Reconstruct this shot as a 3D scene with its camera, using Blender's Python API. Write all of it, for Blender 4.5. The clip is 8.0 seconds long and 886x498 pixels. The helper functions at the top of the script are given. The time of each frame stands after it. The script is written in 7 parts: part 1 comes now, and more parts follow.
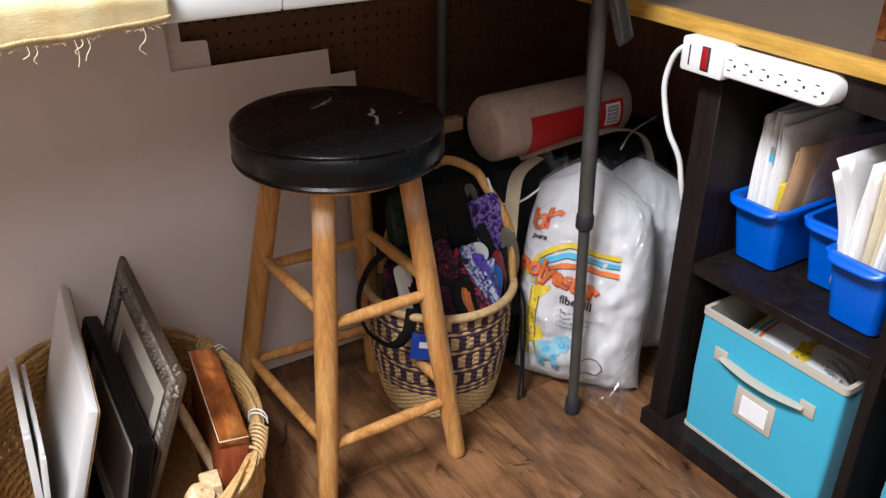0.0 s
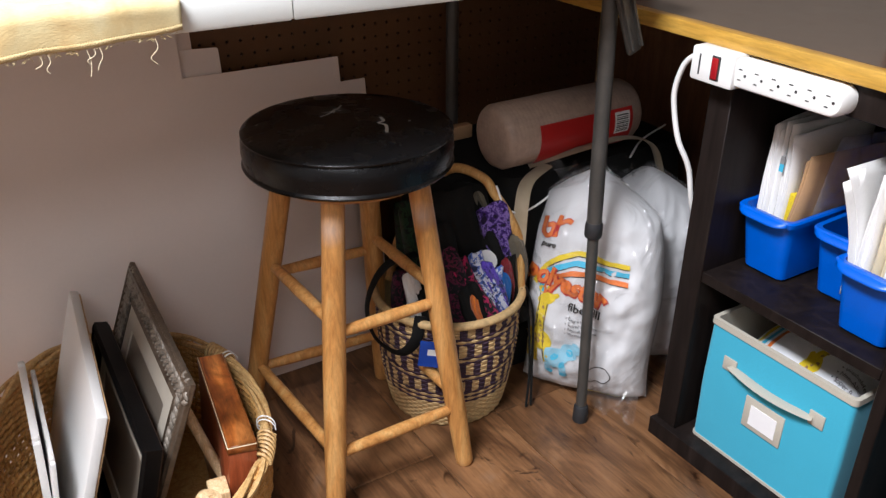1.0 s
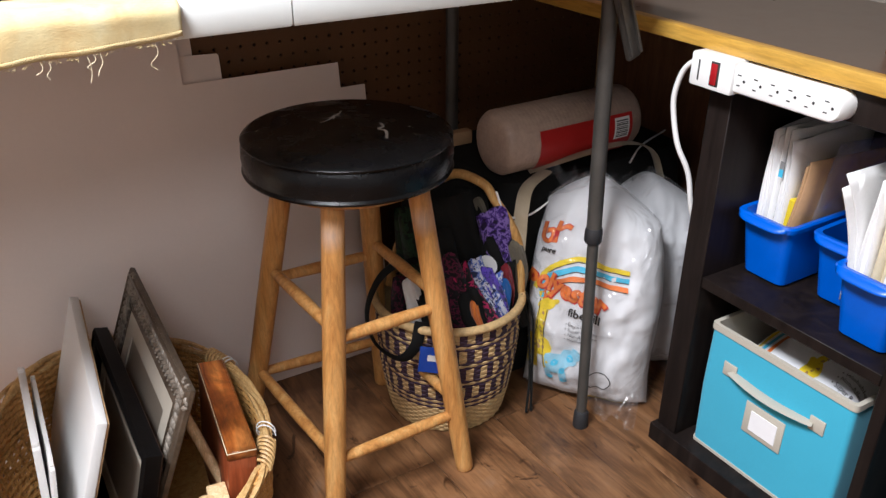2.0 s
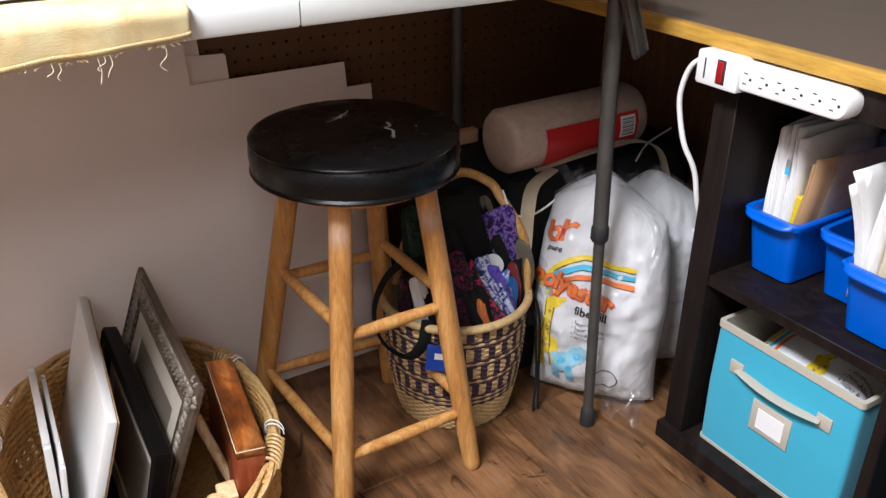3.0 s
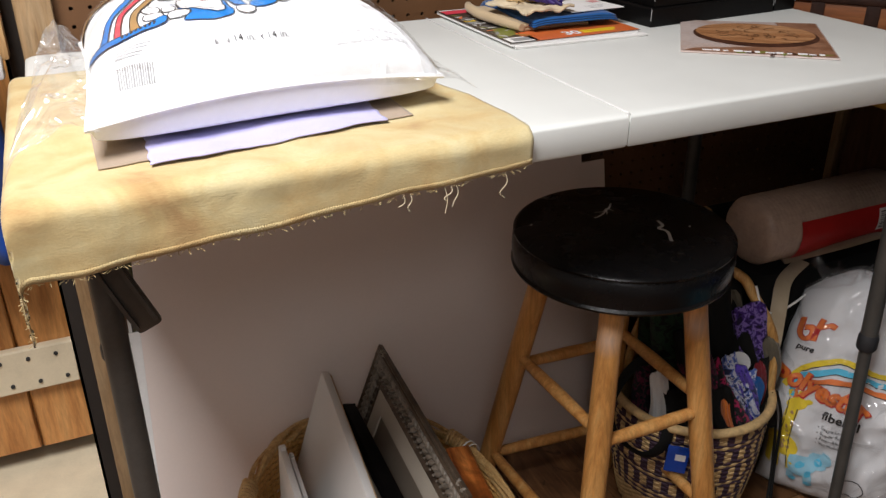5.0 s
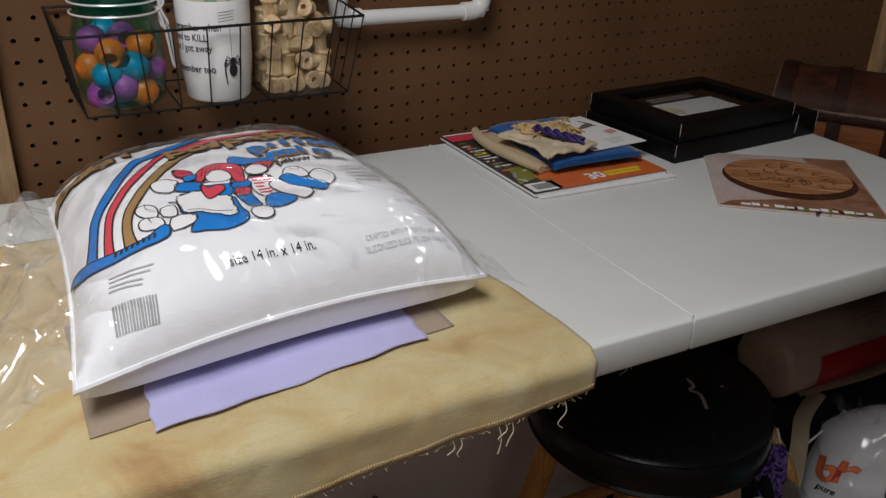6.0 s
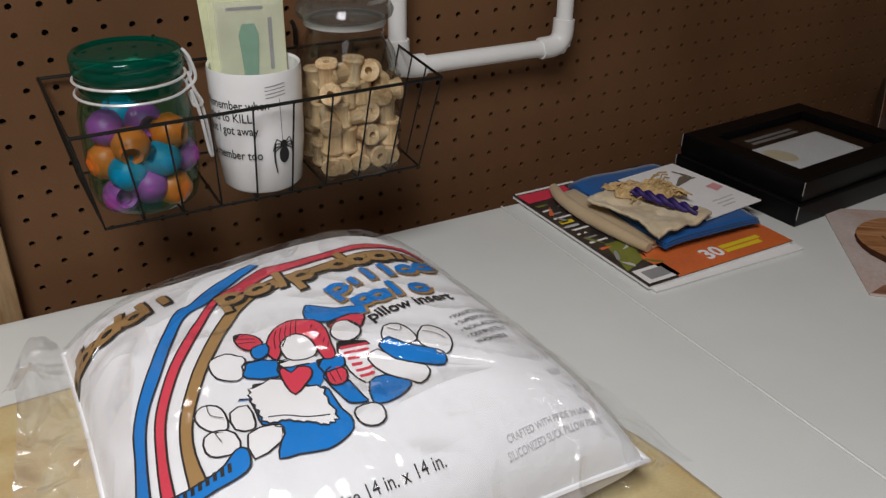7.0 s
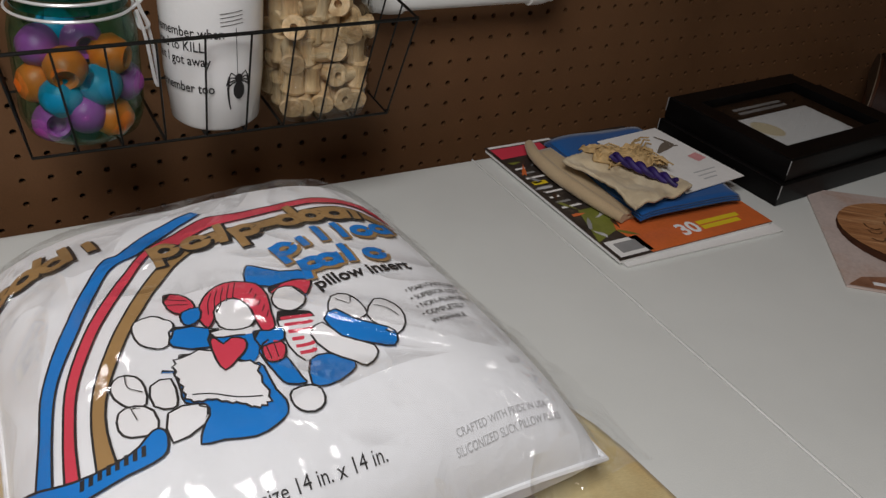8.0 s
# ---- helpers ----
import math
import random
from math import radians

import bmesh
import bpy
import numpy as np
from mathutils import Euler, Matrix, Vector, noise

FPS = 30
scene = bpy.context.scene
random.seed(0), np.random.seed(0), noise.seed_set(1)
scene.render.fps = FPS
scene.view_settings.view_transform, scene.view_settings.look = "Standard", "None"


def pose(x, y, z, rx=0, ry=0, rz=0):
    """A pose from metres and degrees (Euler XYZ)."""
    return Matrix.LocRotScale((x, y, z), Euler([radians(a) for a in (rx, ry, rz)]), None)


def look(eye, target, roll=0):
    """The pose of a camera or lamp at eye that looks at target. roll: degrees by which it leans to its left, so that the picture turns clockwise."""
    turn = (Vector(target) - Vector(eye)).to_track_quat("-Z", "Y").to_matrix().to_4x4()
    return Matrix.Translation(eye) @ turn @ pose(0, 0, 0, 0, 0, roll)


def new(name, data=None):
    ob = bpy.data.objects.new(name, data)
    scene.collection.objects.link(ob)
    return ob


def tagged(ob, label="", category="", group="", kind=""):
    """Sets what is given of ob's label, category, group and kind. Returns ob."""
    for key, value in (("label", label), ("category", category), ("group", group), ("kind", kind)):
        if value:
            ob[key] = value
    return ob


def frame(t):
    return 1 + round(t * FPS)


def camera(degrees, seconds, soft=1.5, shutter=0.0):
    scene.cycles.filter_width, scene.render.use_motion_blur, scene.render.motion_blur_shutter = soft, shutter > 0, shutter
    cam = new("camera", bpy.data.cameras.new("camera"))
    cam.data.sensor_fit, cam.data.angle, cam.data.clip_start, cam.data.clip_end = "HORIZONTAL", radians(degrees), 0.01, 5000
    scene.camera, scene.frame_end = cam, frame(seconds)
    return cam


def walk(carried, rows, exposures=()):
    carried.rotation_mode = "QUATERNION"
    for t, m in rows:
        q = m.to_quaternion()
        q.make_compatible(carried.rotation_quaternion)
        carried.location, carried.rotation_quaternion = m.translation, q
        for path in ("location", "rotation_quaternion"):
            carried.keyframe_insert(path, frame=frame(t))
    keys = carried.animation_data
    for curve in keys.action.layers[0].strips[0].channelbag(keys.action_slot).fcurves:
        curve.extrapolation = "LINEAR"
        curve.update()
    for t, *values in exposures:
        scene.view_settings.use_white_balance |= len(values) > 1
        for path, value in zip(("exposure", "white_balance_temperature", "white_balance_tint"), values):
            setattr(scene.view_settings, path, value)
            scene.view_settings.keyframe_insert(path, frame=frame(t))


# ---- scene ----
# the plan is drawn in units of 0.93 m: one unit of the pegboard's grid is an inch, the pillow 14 inches, the stool 24 inches
UNIT = 0.93
cam = camera(55.3, 8.0, soft=1.4)
PATH = [
    (0, (-0.397, -0.966, 1.094), (0.568, 0.515, 0.157), 0.7),
    (0.5, (-0.402, -0.963, 1.095), (0.552, 0.529, 0.164), 0.7),
    (1, (-0.397, -0.964, 1.1), (0.554, 0.531, 0.172), 0.7),
    (1.5, (-0.395, -0.965, 1.099), (0.56, 0.535, 0.184), 0.7),
    (3, (-0.401, -0.967, 1.103), (0.541, 0.539, 0.183), 0.3),
    (3.5, (-0.403, -0.972, 1.102), (0.531, 0.541, 0.186), 0.2),
    (4, (-0.42, -0.961, 1.096), (0.46, 0.595, 0.2), 0.3),
    (4.2, (-0.433, -0.932, 1.106), (0.361, 0.666, 0.202), 0.2),
    (4.5, (-0.472, -0.892, 1.129), (0.227, 0.751, 0.228), -0.3),
    (4.7, (-0.517, -0.836, 1.157), (0.187, 0.805, 0.256), -0.5),
    (5.8, (-0.624, -0.593, 1.307), (0.215, 1.012, 0.459), 1.9),
    (6, (-0.579, -0.533, 1.328), (0.281, 1.059, 0.474), 1.8),
    (6.5, (-0.513, -0.392, 1.363), (0.337, 1.189, 0.479), 2.2),
    (7, (-0.568, -0.247, 1.39), (0.306, 1.281, 0.44), 1.1),
    (7.5, (-0.568, -0.187, 1.409), (0.353, 1.227, 0.335), 2.0),
    (8, (-0.533, -0.193, 1.382), (0.379, 1.223, 0.303), 7.0),
]
EXPOSURES = [(0, 1.3, 5850, 10), (3.5, 1.34, 5850, 10), (4.0, 1.3, 5950, 10), (4.5, 0.9, 6250, 10), (4.7, 0.74, 6250, 10), (5.8, -0.9, 6150, 10), (6.2, -0.94, 6150, 10), (6.5, -0.9, 6150, 10), (7.0, -0.84, 6250, 10), (7.5, -1.0, 6300, 10), (8, -1.06, 6300, 10)]
walk(cam, [(t, look(UNIT * Vector(eye), UNIT * Vector(target), roll)) for t, eye, target, roll in PATH], EXPOSURES)

# ---- light: a ceiling lamp, an added fill lamp, faint ambient ----
world = bpy.data.worlds.new("room_world")
scene.world = world
world.use_nodes = True
world.node_tree.nodes["Background"].inputs[0].default_value = (0.9, 0.95, 1.0, 1)
world.node_tree.nodes["Background"].inputs[1].default_value = 0.02


def ceiling_lamp(x, y, sx, sy, watts, colour=(1.0, 0.96, 0.93)):
    data = bpy.data.lights.new("ceiling_lamp", "AREA")
    data.shape, data.size, data.size_y, data.energy, data.color = "RECTANGLE", sx * UNIT, sy * UNIT, watts * UNIT**2, colour
    ob = new("ceiling_lamp", data)
    ob.matrix_world = pose(x * UNIT, y * UNIT, 2.34 * UNIT)
    return ob


ceiling_lamp(-0.93, -0.5, 0.5, 0.85, 50)
# unseen fill lamp, added to brighten the boards under the table
ceiling_lamp(-1.1, -2.2, 0.9, 0.8, 9)


# ---- mesh helpers ----
def link(name, bm, material=None, parent=None, smooth=40):
    me = bpy.data.meshes.new(name)
    bmesh.ops.recalc_face_normals(bm, faces=bm.faces[:])
    bm.to_mesh(me)
    bm.free()
    for m in material if isinstance(material, (list, tuple)) else [material]:
        if m:
            me.materials.append(m)
    if smooth:
        me.shade_smooth()
        me.set_sharp_from_angle(angle=radians(smooth))
    ob = new(name, me)
    if parent:
        ob.parent = parent
    return ob


def part(name, bm, material, parent, label=""):
    """One mesh under a thing or under a part, built in the parent's own space."""
    return tagged(link(name, bm, material, parent), label)


def thing(name, label, category, at=None, group="", kind=""):
    ob = new(name)
    ob.empty_display_size = 0.05
    if at is not None:
        ob.matrix_world = at
    return tagged(ob, label, category, group, kind)


def place(bm, m, start=0):
    bm.verts.ensure_lookup_table()
    for v in bm.verts[start:]:
        v.co = m @ v.co
    return bm


def box(x0, x1, y0, y1, z0, z1, bevel=0.0, seg=2, bm=None):
    b = bmesh.new()
    vs = [b.verts.new((x, y, z)) for x in (x0, x1) for y in (y0, y1) for z in (z0, z1)]
    for q in ((0, 1, 3, 2), (4, 6, 7, 5), (0, 4, 5, 1), (2, 3, 7, 6), (0, 2, 6, 4), (1, 5, 7, 3)):
        b.faces.new([vs[k] for k in q])
    if bevel:
        bmesh.ops.bevel(b, geom=b.edges[:], offset=bevel, segments=seg, profile=0.5, affect="EDGES")
    return join(bm, b)


def join(bm, b):
    if bm is None:
        return b
    tmp = bpy.data.meshes.new("tmp")
    b.to_mesh(tmp)
    b.free()
    bm.from_mesh(tmp)
    bpy.data.meshes.remove(tmp)
    return bm


def loft(rings, bm=None, closed=True, cap0=True, cap1=True, loop=False):
    """Skin rings of equally many points."""
    bm = bm or bmesh.new()
    made = [[bm.verts.new(p) for p in ring] for ring in rings]
    n = len(rings[0])
    pairs = list(zip(made, made[1:])) + ([(made[-1], made[0])] if loop else [])
    for a, b in pairs:
        for k in range(n if closed else n - 1):
            j = (k + 1) % n
            bm.faces.new((a[k], a[j], b[j], b[k]))
    if cap0 and not loop:
        bm.faces.new(made[0][::-1])
    if cap1 and not loop:
        bm.faces.new(made[-1])
    return bm


def rrect(w, d, r, z, cx=0.0, cy=0.0, n=5):
    """A ring of points round a rounded rectangle."""
    out = []
    for sx, sy, a0 in ((1, 1, 0), (-1, 1, 90), (-1, -1, 180), (1, -1, 270)):
        for k in range(n):
            a = radians(a0 + 90 * k / (n - 1))
            out.append((cx + sx * (w / 2 - r) + r * math.cos(a), cy + sy * (d / 2 - r) + r * math.sin(a), z))
    return out


def circle(r, z, n=32, cx=0.0, cy=0.0):
    return [(cx + r * math.cos(2 * math.pi * k / n), cy + r * math.sin(2 * math.pi * k / n), z) for k in range(n)]


def lathe(profile, n=32, bm=None, cap0=True, cap1=True):
    return loft([circle(max(r, 1e-4), z, n) for r, z in profile], bm, True, cap0, cap1)


def sweep(points, radius, n=8, bm=None, loop=False, flat=1.0):
    """A tube along points; radius one number or one for each point; flat squeezes it."""
    pts = [Vector(p) for p in points]
    rad = radius if isinstance(radius, (list, tuple)) else [radius] * len(pts)
    rings, up = [], None
    m = len(pts)
    for i, p in enumerate(pts):
        a = pts[(i - 1) % m] if (loop or i > 0) else p
        b = pts[(i + 1) % m] if (loop or i < m - 1) else p
        t = (b - a).normalized()
        if up is None:
            up = Vector((0, 0, 1)) if abs(t.z) < 0.9 else Vector((0, 1, 0))
        side = t.cross(up).normalized()
        up = side.cross(t).normalized()
        rings.append([p + rad[i] * (math.cos(2 * math.pi * k / n) * side + flat * math.sin(2 * math.pi * k / n) * up) for k in range(n)])
    return loft(rings, bm, True, not loop, not loop, loop)


def bend(points, steps=6):
    """A smooth line through points (Catmull-Rom)."""
    p = [Vector(q) for q in points]
    p = [2 * p[0] - p[1]] + p + [2 * p[-1] - p[-2]]
    out = []
    for i in range(1, len(p) - 2):
        for k in range(steps):
            t = k / steps
            a, b, c, d = p[i - 1], p[i], p[i + 1], p[i + 2]
            out.append(0.5 * (2 * b + (c - a) * t + (2 * a - 5 * b + 4 * c - d) * t * t + (3 * b - a - 3 * c + d) * t**3))
    return out + [p[-2]]


def prism(outline, z0, z1, bevel=0.0):
    b = loft([[(x, y, z0) for x, y in outline], [(x, y, z1) for x, y in outline]])
    if bevel:
        bmesh.ops.bevel(b, geom=b.edges[:], offset=bevel, segments=1, affect="EDGES")
    return b


def closed(points, steps=3):
    """A smooth closed outline through points."""
    n = len(points)
    p = bend([(x, y, 0) for x, y in [points[-1]] + list(points) + [points[0], points[1]]], steps)
    return [(q.x, q.y) for q in p[steps:steps * (n + 1)]]


def sheet(fn, nu, nv, bm=None):
    """A grid of points fn(u, v), u and v from 0 to 1."""
    bm = bm or bmesh.new()
    g = [[bm.verts.new(fn(i / nu, j / nv)) for j in range(nv + 1)] for i in range(nu + 1)]
    for i in range(nu):
        for j in range(nv):
            bm.faces.new((g[i][j], g[i + 1][j], g[i + 1][j + 1], g[i][j + 1]))
    return bm


def solid(ob, thickness, offset=0.0):
    md = ob.modifiers.new("thickness", "SOLIDIFY")
    md.thickness, md.offset = thickness, offset
    return ob


def fbm(x, y, z=0.0, s=1.0):
    return noise.fractal(Vector((x * s, y * s, z * s)), 1.0, 2.0, 3)


def decal(outline, surface, cell=0.012):
    """A flat print with that outline, laid on surface(u, v)."""
    b = bmesh.new()
    vs = [b.verts.new((u, v, 0)) for u, v in outline]
    es = [b.edges.new((vs[k], vs[(k + 1) % len(vs)])) for k in range(len(vs))]
    bmesh.ops.triangle_fill(b, edges=es, use_beauty=True)
    for _ in range(4):
        long = [e for e in b.edges if e.calc_length() > cell]
        if not long:
            break
        bmesh.ops.subdivide_edges(b, edges=long, cuts=1)
        bmesh.ops.triangulate(b, faces=b.faces[:])
    for v in b.verts:
        v.co = surface(v.co.x, v.co.y)
    return b


def stroke(points, width, n=4):
    """The outline of a line of some width through points."""
    p = bend([(x, y, 0) for x, y in points], n) if len(points) > 2 else [Vector((x, y, 0)) for x, y in points]
    left, right = [], []
    for i, q in enumerate(p):
        t = (p[min(i + 1, len(p) - 1)] - p[max(i - 1, 0)]).normalized()
        s = Vector((-t.y, t.x, 0)) * width / 2
        left.append((q.x + s.x, q.y + s.y))
        right.append((q.x - s.x, q.y - s.y))
    return left + right[::-1]


def oval(cx, cy, rx, ry, turn=0.0, n=18, wob=0.0):
    c, s = math.cos(radians(turn)), math.sin(radians(turn))
    out = []
    for k in range(n):
        a = 2 * math.pi * k / n
        w = 1 + wob * math.sin(3 * a + cx * 90) + wob * 0.6 * math.sin(5 * a + cy * 70)
        x, y = rx * w * math.cos(a), ry * w * math.sin(a)
        out.append((cx + c * x - s * y, cy + s * x + c * y))
    return out


def lettering(text, size, surface, x, y, turn=0.0, bold=0.0, squeeze=1.0, slant=0.0):
    """Words in the built-in font, laid on surface(u, v) with their baseline's start at x, y."""
    cu = bpy.data.curves.new("words", "FONT")
    cu.body, cu.size, cu.offset, cu.shear, cu.resolution_u = text, size, bold, slant, 3
    ob = bpy.data.objects.new("words", cu)
    scene.collection.objects.link(ob)
    me = bpy.data.meshes.new_from_object(ob.evaluated_get(bpy.context.evaluated_depsgraph_get()))
    bpy.data.objects.remove(ob)
    bpy.data.curves.remove(cu)
    b = bmesh.new()
    b.from_mesh(me)
    bpy.data.meshes.remove(me)
    bmesh.ops.triangulate(b, faces=b.faces[:])
    if size > 0.03:
        for _ in range(2):
            bmesh.ops.subdivide_edges(b, edges=[e for e in b.edges if e.calc_length() > 0.007], cuts=1)
            bmesh.ops.triangulate(b, faces=b.faces[:])
    c, s = math.cos(radians(turn)), math.sin(radians(turn))
    for v in b.verts:
        px, py = v.co.x * squeeze, v.co.y
        v.co = surface(x + c * px - s * py, y + s * px + c * py)
    return b


# ---- materials ----
def nodes_of(name):
    m = bpy.data.materials.new(name)
    m.use_nodes = True
    nt = m.node_tree
    return m, nt, nt.nodes["Principled BSDF"]


def add(nt, kind, **values):
    n = nt.nodes.new(kind)
    for k, v in values.items():
        n.inputs[k.replace("_", " ")].default_value = v
    return n


def coords(nt, scale=(1, 1, 1)):
    tc, mp = nt.nodes.new("ShaderNodeTexCoord"), nt.nodes.new("ShaderNodeMapping")
    mp.inputs["Scale"].default_value = scale
    nt.links.new(tc.outputs["Object"], mp.inputs["Vector"])
    return mp.outputs[0]


def ramp(nt, fac, stops):
    r = nt.nodes.new("ShaderNodeValToRGB")
    while len(r.color_ramp.elements) < len(stops):
        r.color_ramp.elements.new(0.5)
    for e, (p, c) in zip(r.color_ramp.elements, stops):
        e.position, e.color = p, (*c, 1)
    nt.links.new(fac, r.inputs[0])
    return r.outputs[0]


def surface_mat(name, colour, rough=0.5, metal=0.0, var=0.12, scale=18.0, bump=0.08, fine=220.0, coat=0.0, stain=None, spec=0.5, sheen=0.0):
    """A worn surface: large blotches, small grain, relief."""
    m, nt, p = nodes_of(name)
    v = coords(nt)
    big = add(nt, "ShaderNodeTexNoise", Scale=scale, Detail=5.0, Roughness=0.6)
    small = add(nt, "ShaderNodeTexNoise", Scale=fine, Detail=3.0, Roughness=0.6)
    for n in (big, small):
        nt.links.new(v, n.inputs["Vector"])
    lo = tuple(max(0.0, c * (1 - var)) for c in colour)
    hi = tuple(min(1.0, c * (1 + var)) for c in colour)
    base = ramp(nt, big.outputs[0], [(0.3, stain or lo), (0.5, colour), (0.72, hi)])
    mixn = nt.nodes.new("ShaderNodeMix")
    mixn.data_type, mixn.blend_type = "RGBA", "MULTIPLY"
    mixn.inputs[0].default_value = 1.0
    nt.links.new(base, mixn.inputs[6])
    nt.links.new(ramp(nt, small.outputs[0], [(0.3, (1 - var * 0.7,) * 3), (0.7, (1,) * 3)]), mixn.inputs[7])
    nt.links.new(mixn.outputs[2], p.inputs["Base Color"])
    mr = nt.nodes.new("ShaderNodeMapRange")
    mr.inputs[3].default_value, mr.inputs[4].default_value = max(0.02, rough * 0.8), min(1.0, rough * 1.2)
    nt.links.new(big.outputs[0], mr.inputs[0])
    nt.links.new(mr.outputs[0], p.inputs["Roughness"])
    p.inputs["Metallic"].default_value = metal
    p.inputs["Coat Weight"].default_value = coat
    p.inputs["Specular IOR Level"].default_value = spec
    p.inputs["Sheen Weight"].default_value = sheen
    bp = nt.nodes.new("ShaderNodeBump")
    bp.inputs["Strength"].default_value, bp.inputs["Distance"].default_value = bump, 0.002
    nt.links.new(small.outputs[0], bp.inputs["Height"])
    nt.links.new(bp.outputs[0], p.inputs["Normal"])
    return m


def wood_mat(name, dark, mid, light, rough=0.45, along="z", scale=1.0, coat=0.0, bump=0.1, pick=0.35, spec=0.5):
    """Grain drawn out along one axis, each piece with its own shade."""
    m, nt, p = nodes_of(name)
    long = 1.8 * scale
    wide = 16.0 * scale
    v = coords(nt, tuple(long if a == along else wide for a in "xyz"))
    info = nt.nodes.new("ShaderNodeObjectInfo")
    shift = nt.nodes.new("ShaderNodeVectorMath")
    shift.operation = "ADD"
    mul = nt.nodes.new("ShaderNodeMath")
    mul.operation = "MULTIPLY"
    mul.inputs[1].default_value = 37.0
    nt.links.new(info.outputs["Random"], mul.inputs[0])
    nt.links.new(v, shift.inputs[0])
    nt.links.new(mul.outputs[0], shift.inputs[1])
    warp = add(nt, "ShaderNodeTexNoise", Scale=1.6, Detail=4.0, Roughness=0.55, Distortion=1.2)
    grain = add(nt, "ShaderNodeTexNoise", Scale=9.0, Detail=6.0, Roughness=0.7, Distortion=0.4)
    for n in (warp, grain):
        nt.links.new(shift.outputs[0], n.inputs["Vector"])
    c1 = ramp(nt, warp.outputs[0], [(0.3, dark), (0.5, mid), (0.7, light)])
    c2 = ramp(nt, grain.outputs[0], [(0.35, (0.55,) * 3), (0.6, (1,) * 3)])
    mixn = nt.nodes.new("ShaderNodeMix")
    mixn.data_type, mixn.blend_type = "RGBA", "MULTIPLY"
    mixn.inputs[0].default_value = 0.7
    nt.links.new(c1, mixn.inputs[6])
    nt.links.new(c2, mixn.inputs[7])
    hsv = nt.nodes.new("ShaderNodeHueSaturation")
    mr = nt.nodes.new("ShaderNodeMapRange")
    mr.inputs[3].default_value, mr.inputs[4].default_value = 1 - pick, 1 + pick
    nt.links.new(info.outputs["Random"], mr.inputs[0])
    nt.links.new(mr.outputs[0], hsv.inputs["Value"])
    nt.links.new(mixn.outputs[2], hsv.inputs["Color"])
    nt.links.new(hsv.outputs[0], p.inputs["Base Color"])
    p.inputs["Roughness"].default_value, p.inputs["Coat Weight"].default_value = rough, coat
    p.inputs["Specular IOR Level"].default_value = spec
    bp = nt.nodes.new("ShaderNodeBump")
    bp.inputs["Strength"].default_value, bp.inputs["Distance"].default_value = bump, 0.0015
    nt.links.new(grain.outputs[0], bp.inputs["Height"])
    nt.links.new(bp.outputs[0], p.inputs["Normal"])
    return m


def pale_patched(m, point, radius, colour, name):
    """A copy of a material with one patch of another colour that fades out round a point."""
    m = m.copy()
    m.name = name
    nt, p = m.node_tree, m.node_tree.nodes["Principled BSDF"]
    tc = nt.nodes.new("ShaderNodeTexCoord")
    far = nt.nodes.new("ShaderNodeVectorMath")
    far.operation = "DISTANCE"
    far.inputs[1].default_value = point
    nt.links.new(tc.outputs["Object"], far.inputs[0])
    mr = nt.nodes.new("ShaderNodeMapRange")
    mr.inputs[1].default_value, mr.inputs[2].default_value, mr.inputs[3].default_value, mr.inputs[4].default_value = radius * 0.1, radius, 0.42, 0.0
    nt.links.new(far.outputs["Value"], mr.inputs[0])
    mixn = nt.nodes.new("ShaderNodeMix")
    mixn.data_type = "RGBA"
    nt.links.new(mr.outputs[0], mixn.inputs[0])
    nt.links.new(p.inputs["Base Color"].links[0].from_socket, mixn.inputs[6])
    mixn.inputs[7].default_value = (*colour, 1)
    nt.links.new(mixn.outputs[2], p.inputs["Base Color"])
    return m


def rustic(m):
    """Dark and pale clouds and knots over a wood grain."""
    nt, p = m.node_tree, m.node_tree.nodes["Principled BSDF"]
    info = nt.nodes.new("ShaderNodeObjectInfo")
    add3 = nt.nodes.new("ShaderNodeVectorMath")
    add3.operation = "MULTIPLY_ADD"
    add3.inputs[1].default_value = (40, 90, 0)
    nt.links.new(info.outputs["Random"], add3.inputs[0])
    nt.links.new(coords(nt, (9, 4, 9)), add3.inputs[2])
    cloud = add(nt, "ShaderNodeTexNoise", Scale=1.0, Detail=6.0, Roughness=0.62, Distortion=1.6)
    nt.links.new(add3.outputs[0], cloud.inputs["Vector"])
    mixn = nt.nodes.new("ShaderNodeMix")
    mixn.data_type, mixn.blend_type = "RGBA", "MULTIPLY"
    mixn.inputs[0].default_value = 1.0
    nt.links.new(p.inputs["Base Color"].links[0].from_socket, mixn.inputs[6])
    nt.links.new(ramp(nt, cloud.outputs[0], [(0.32, (0.3, 0.27, 0.25)), (0.5, (0.85, 0.82, 0.8)), (0.68, (1.5, 1.45, 1.35))]), mixn.inputs[7])
    nt.links.new(mixn.outputs[2], p.inputs["Base Color"])
    return m


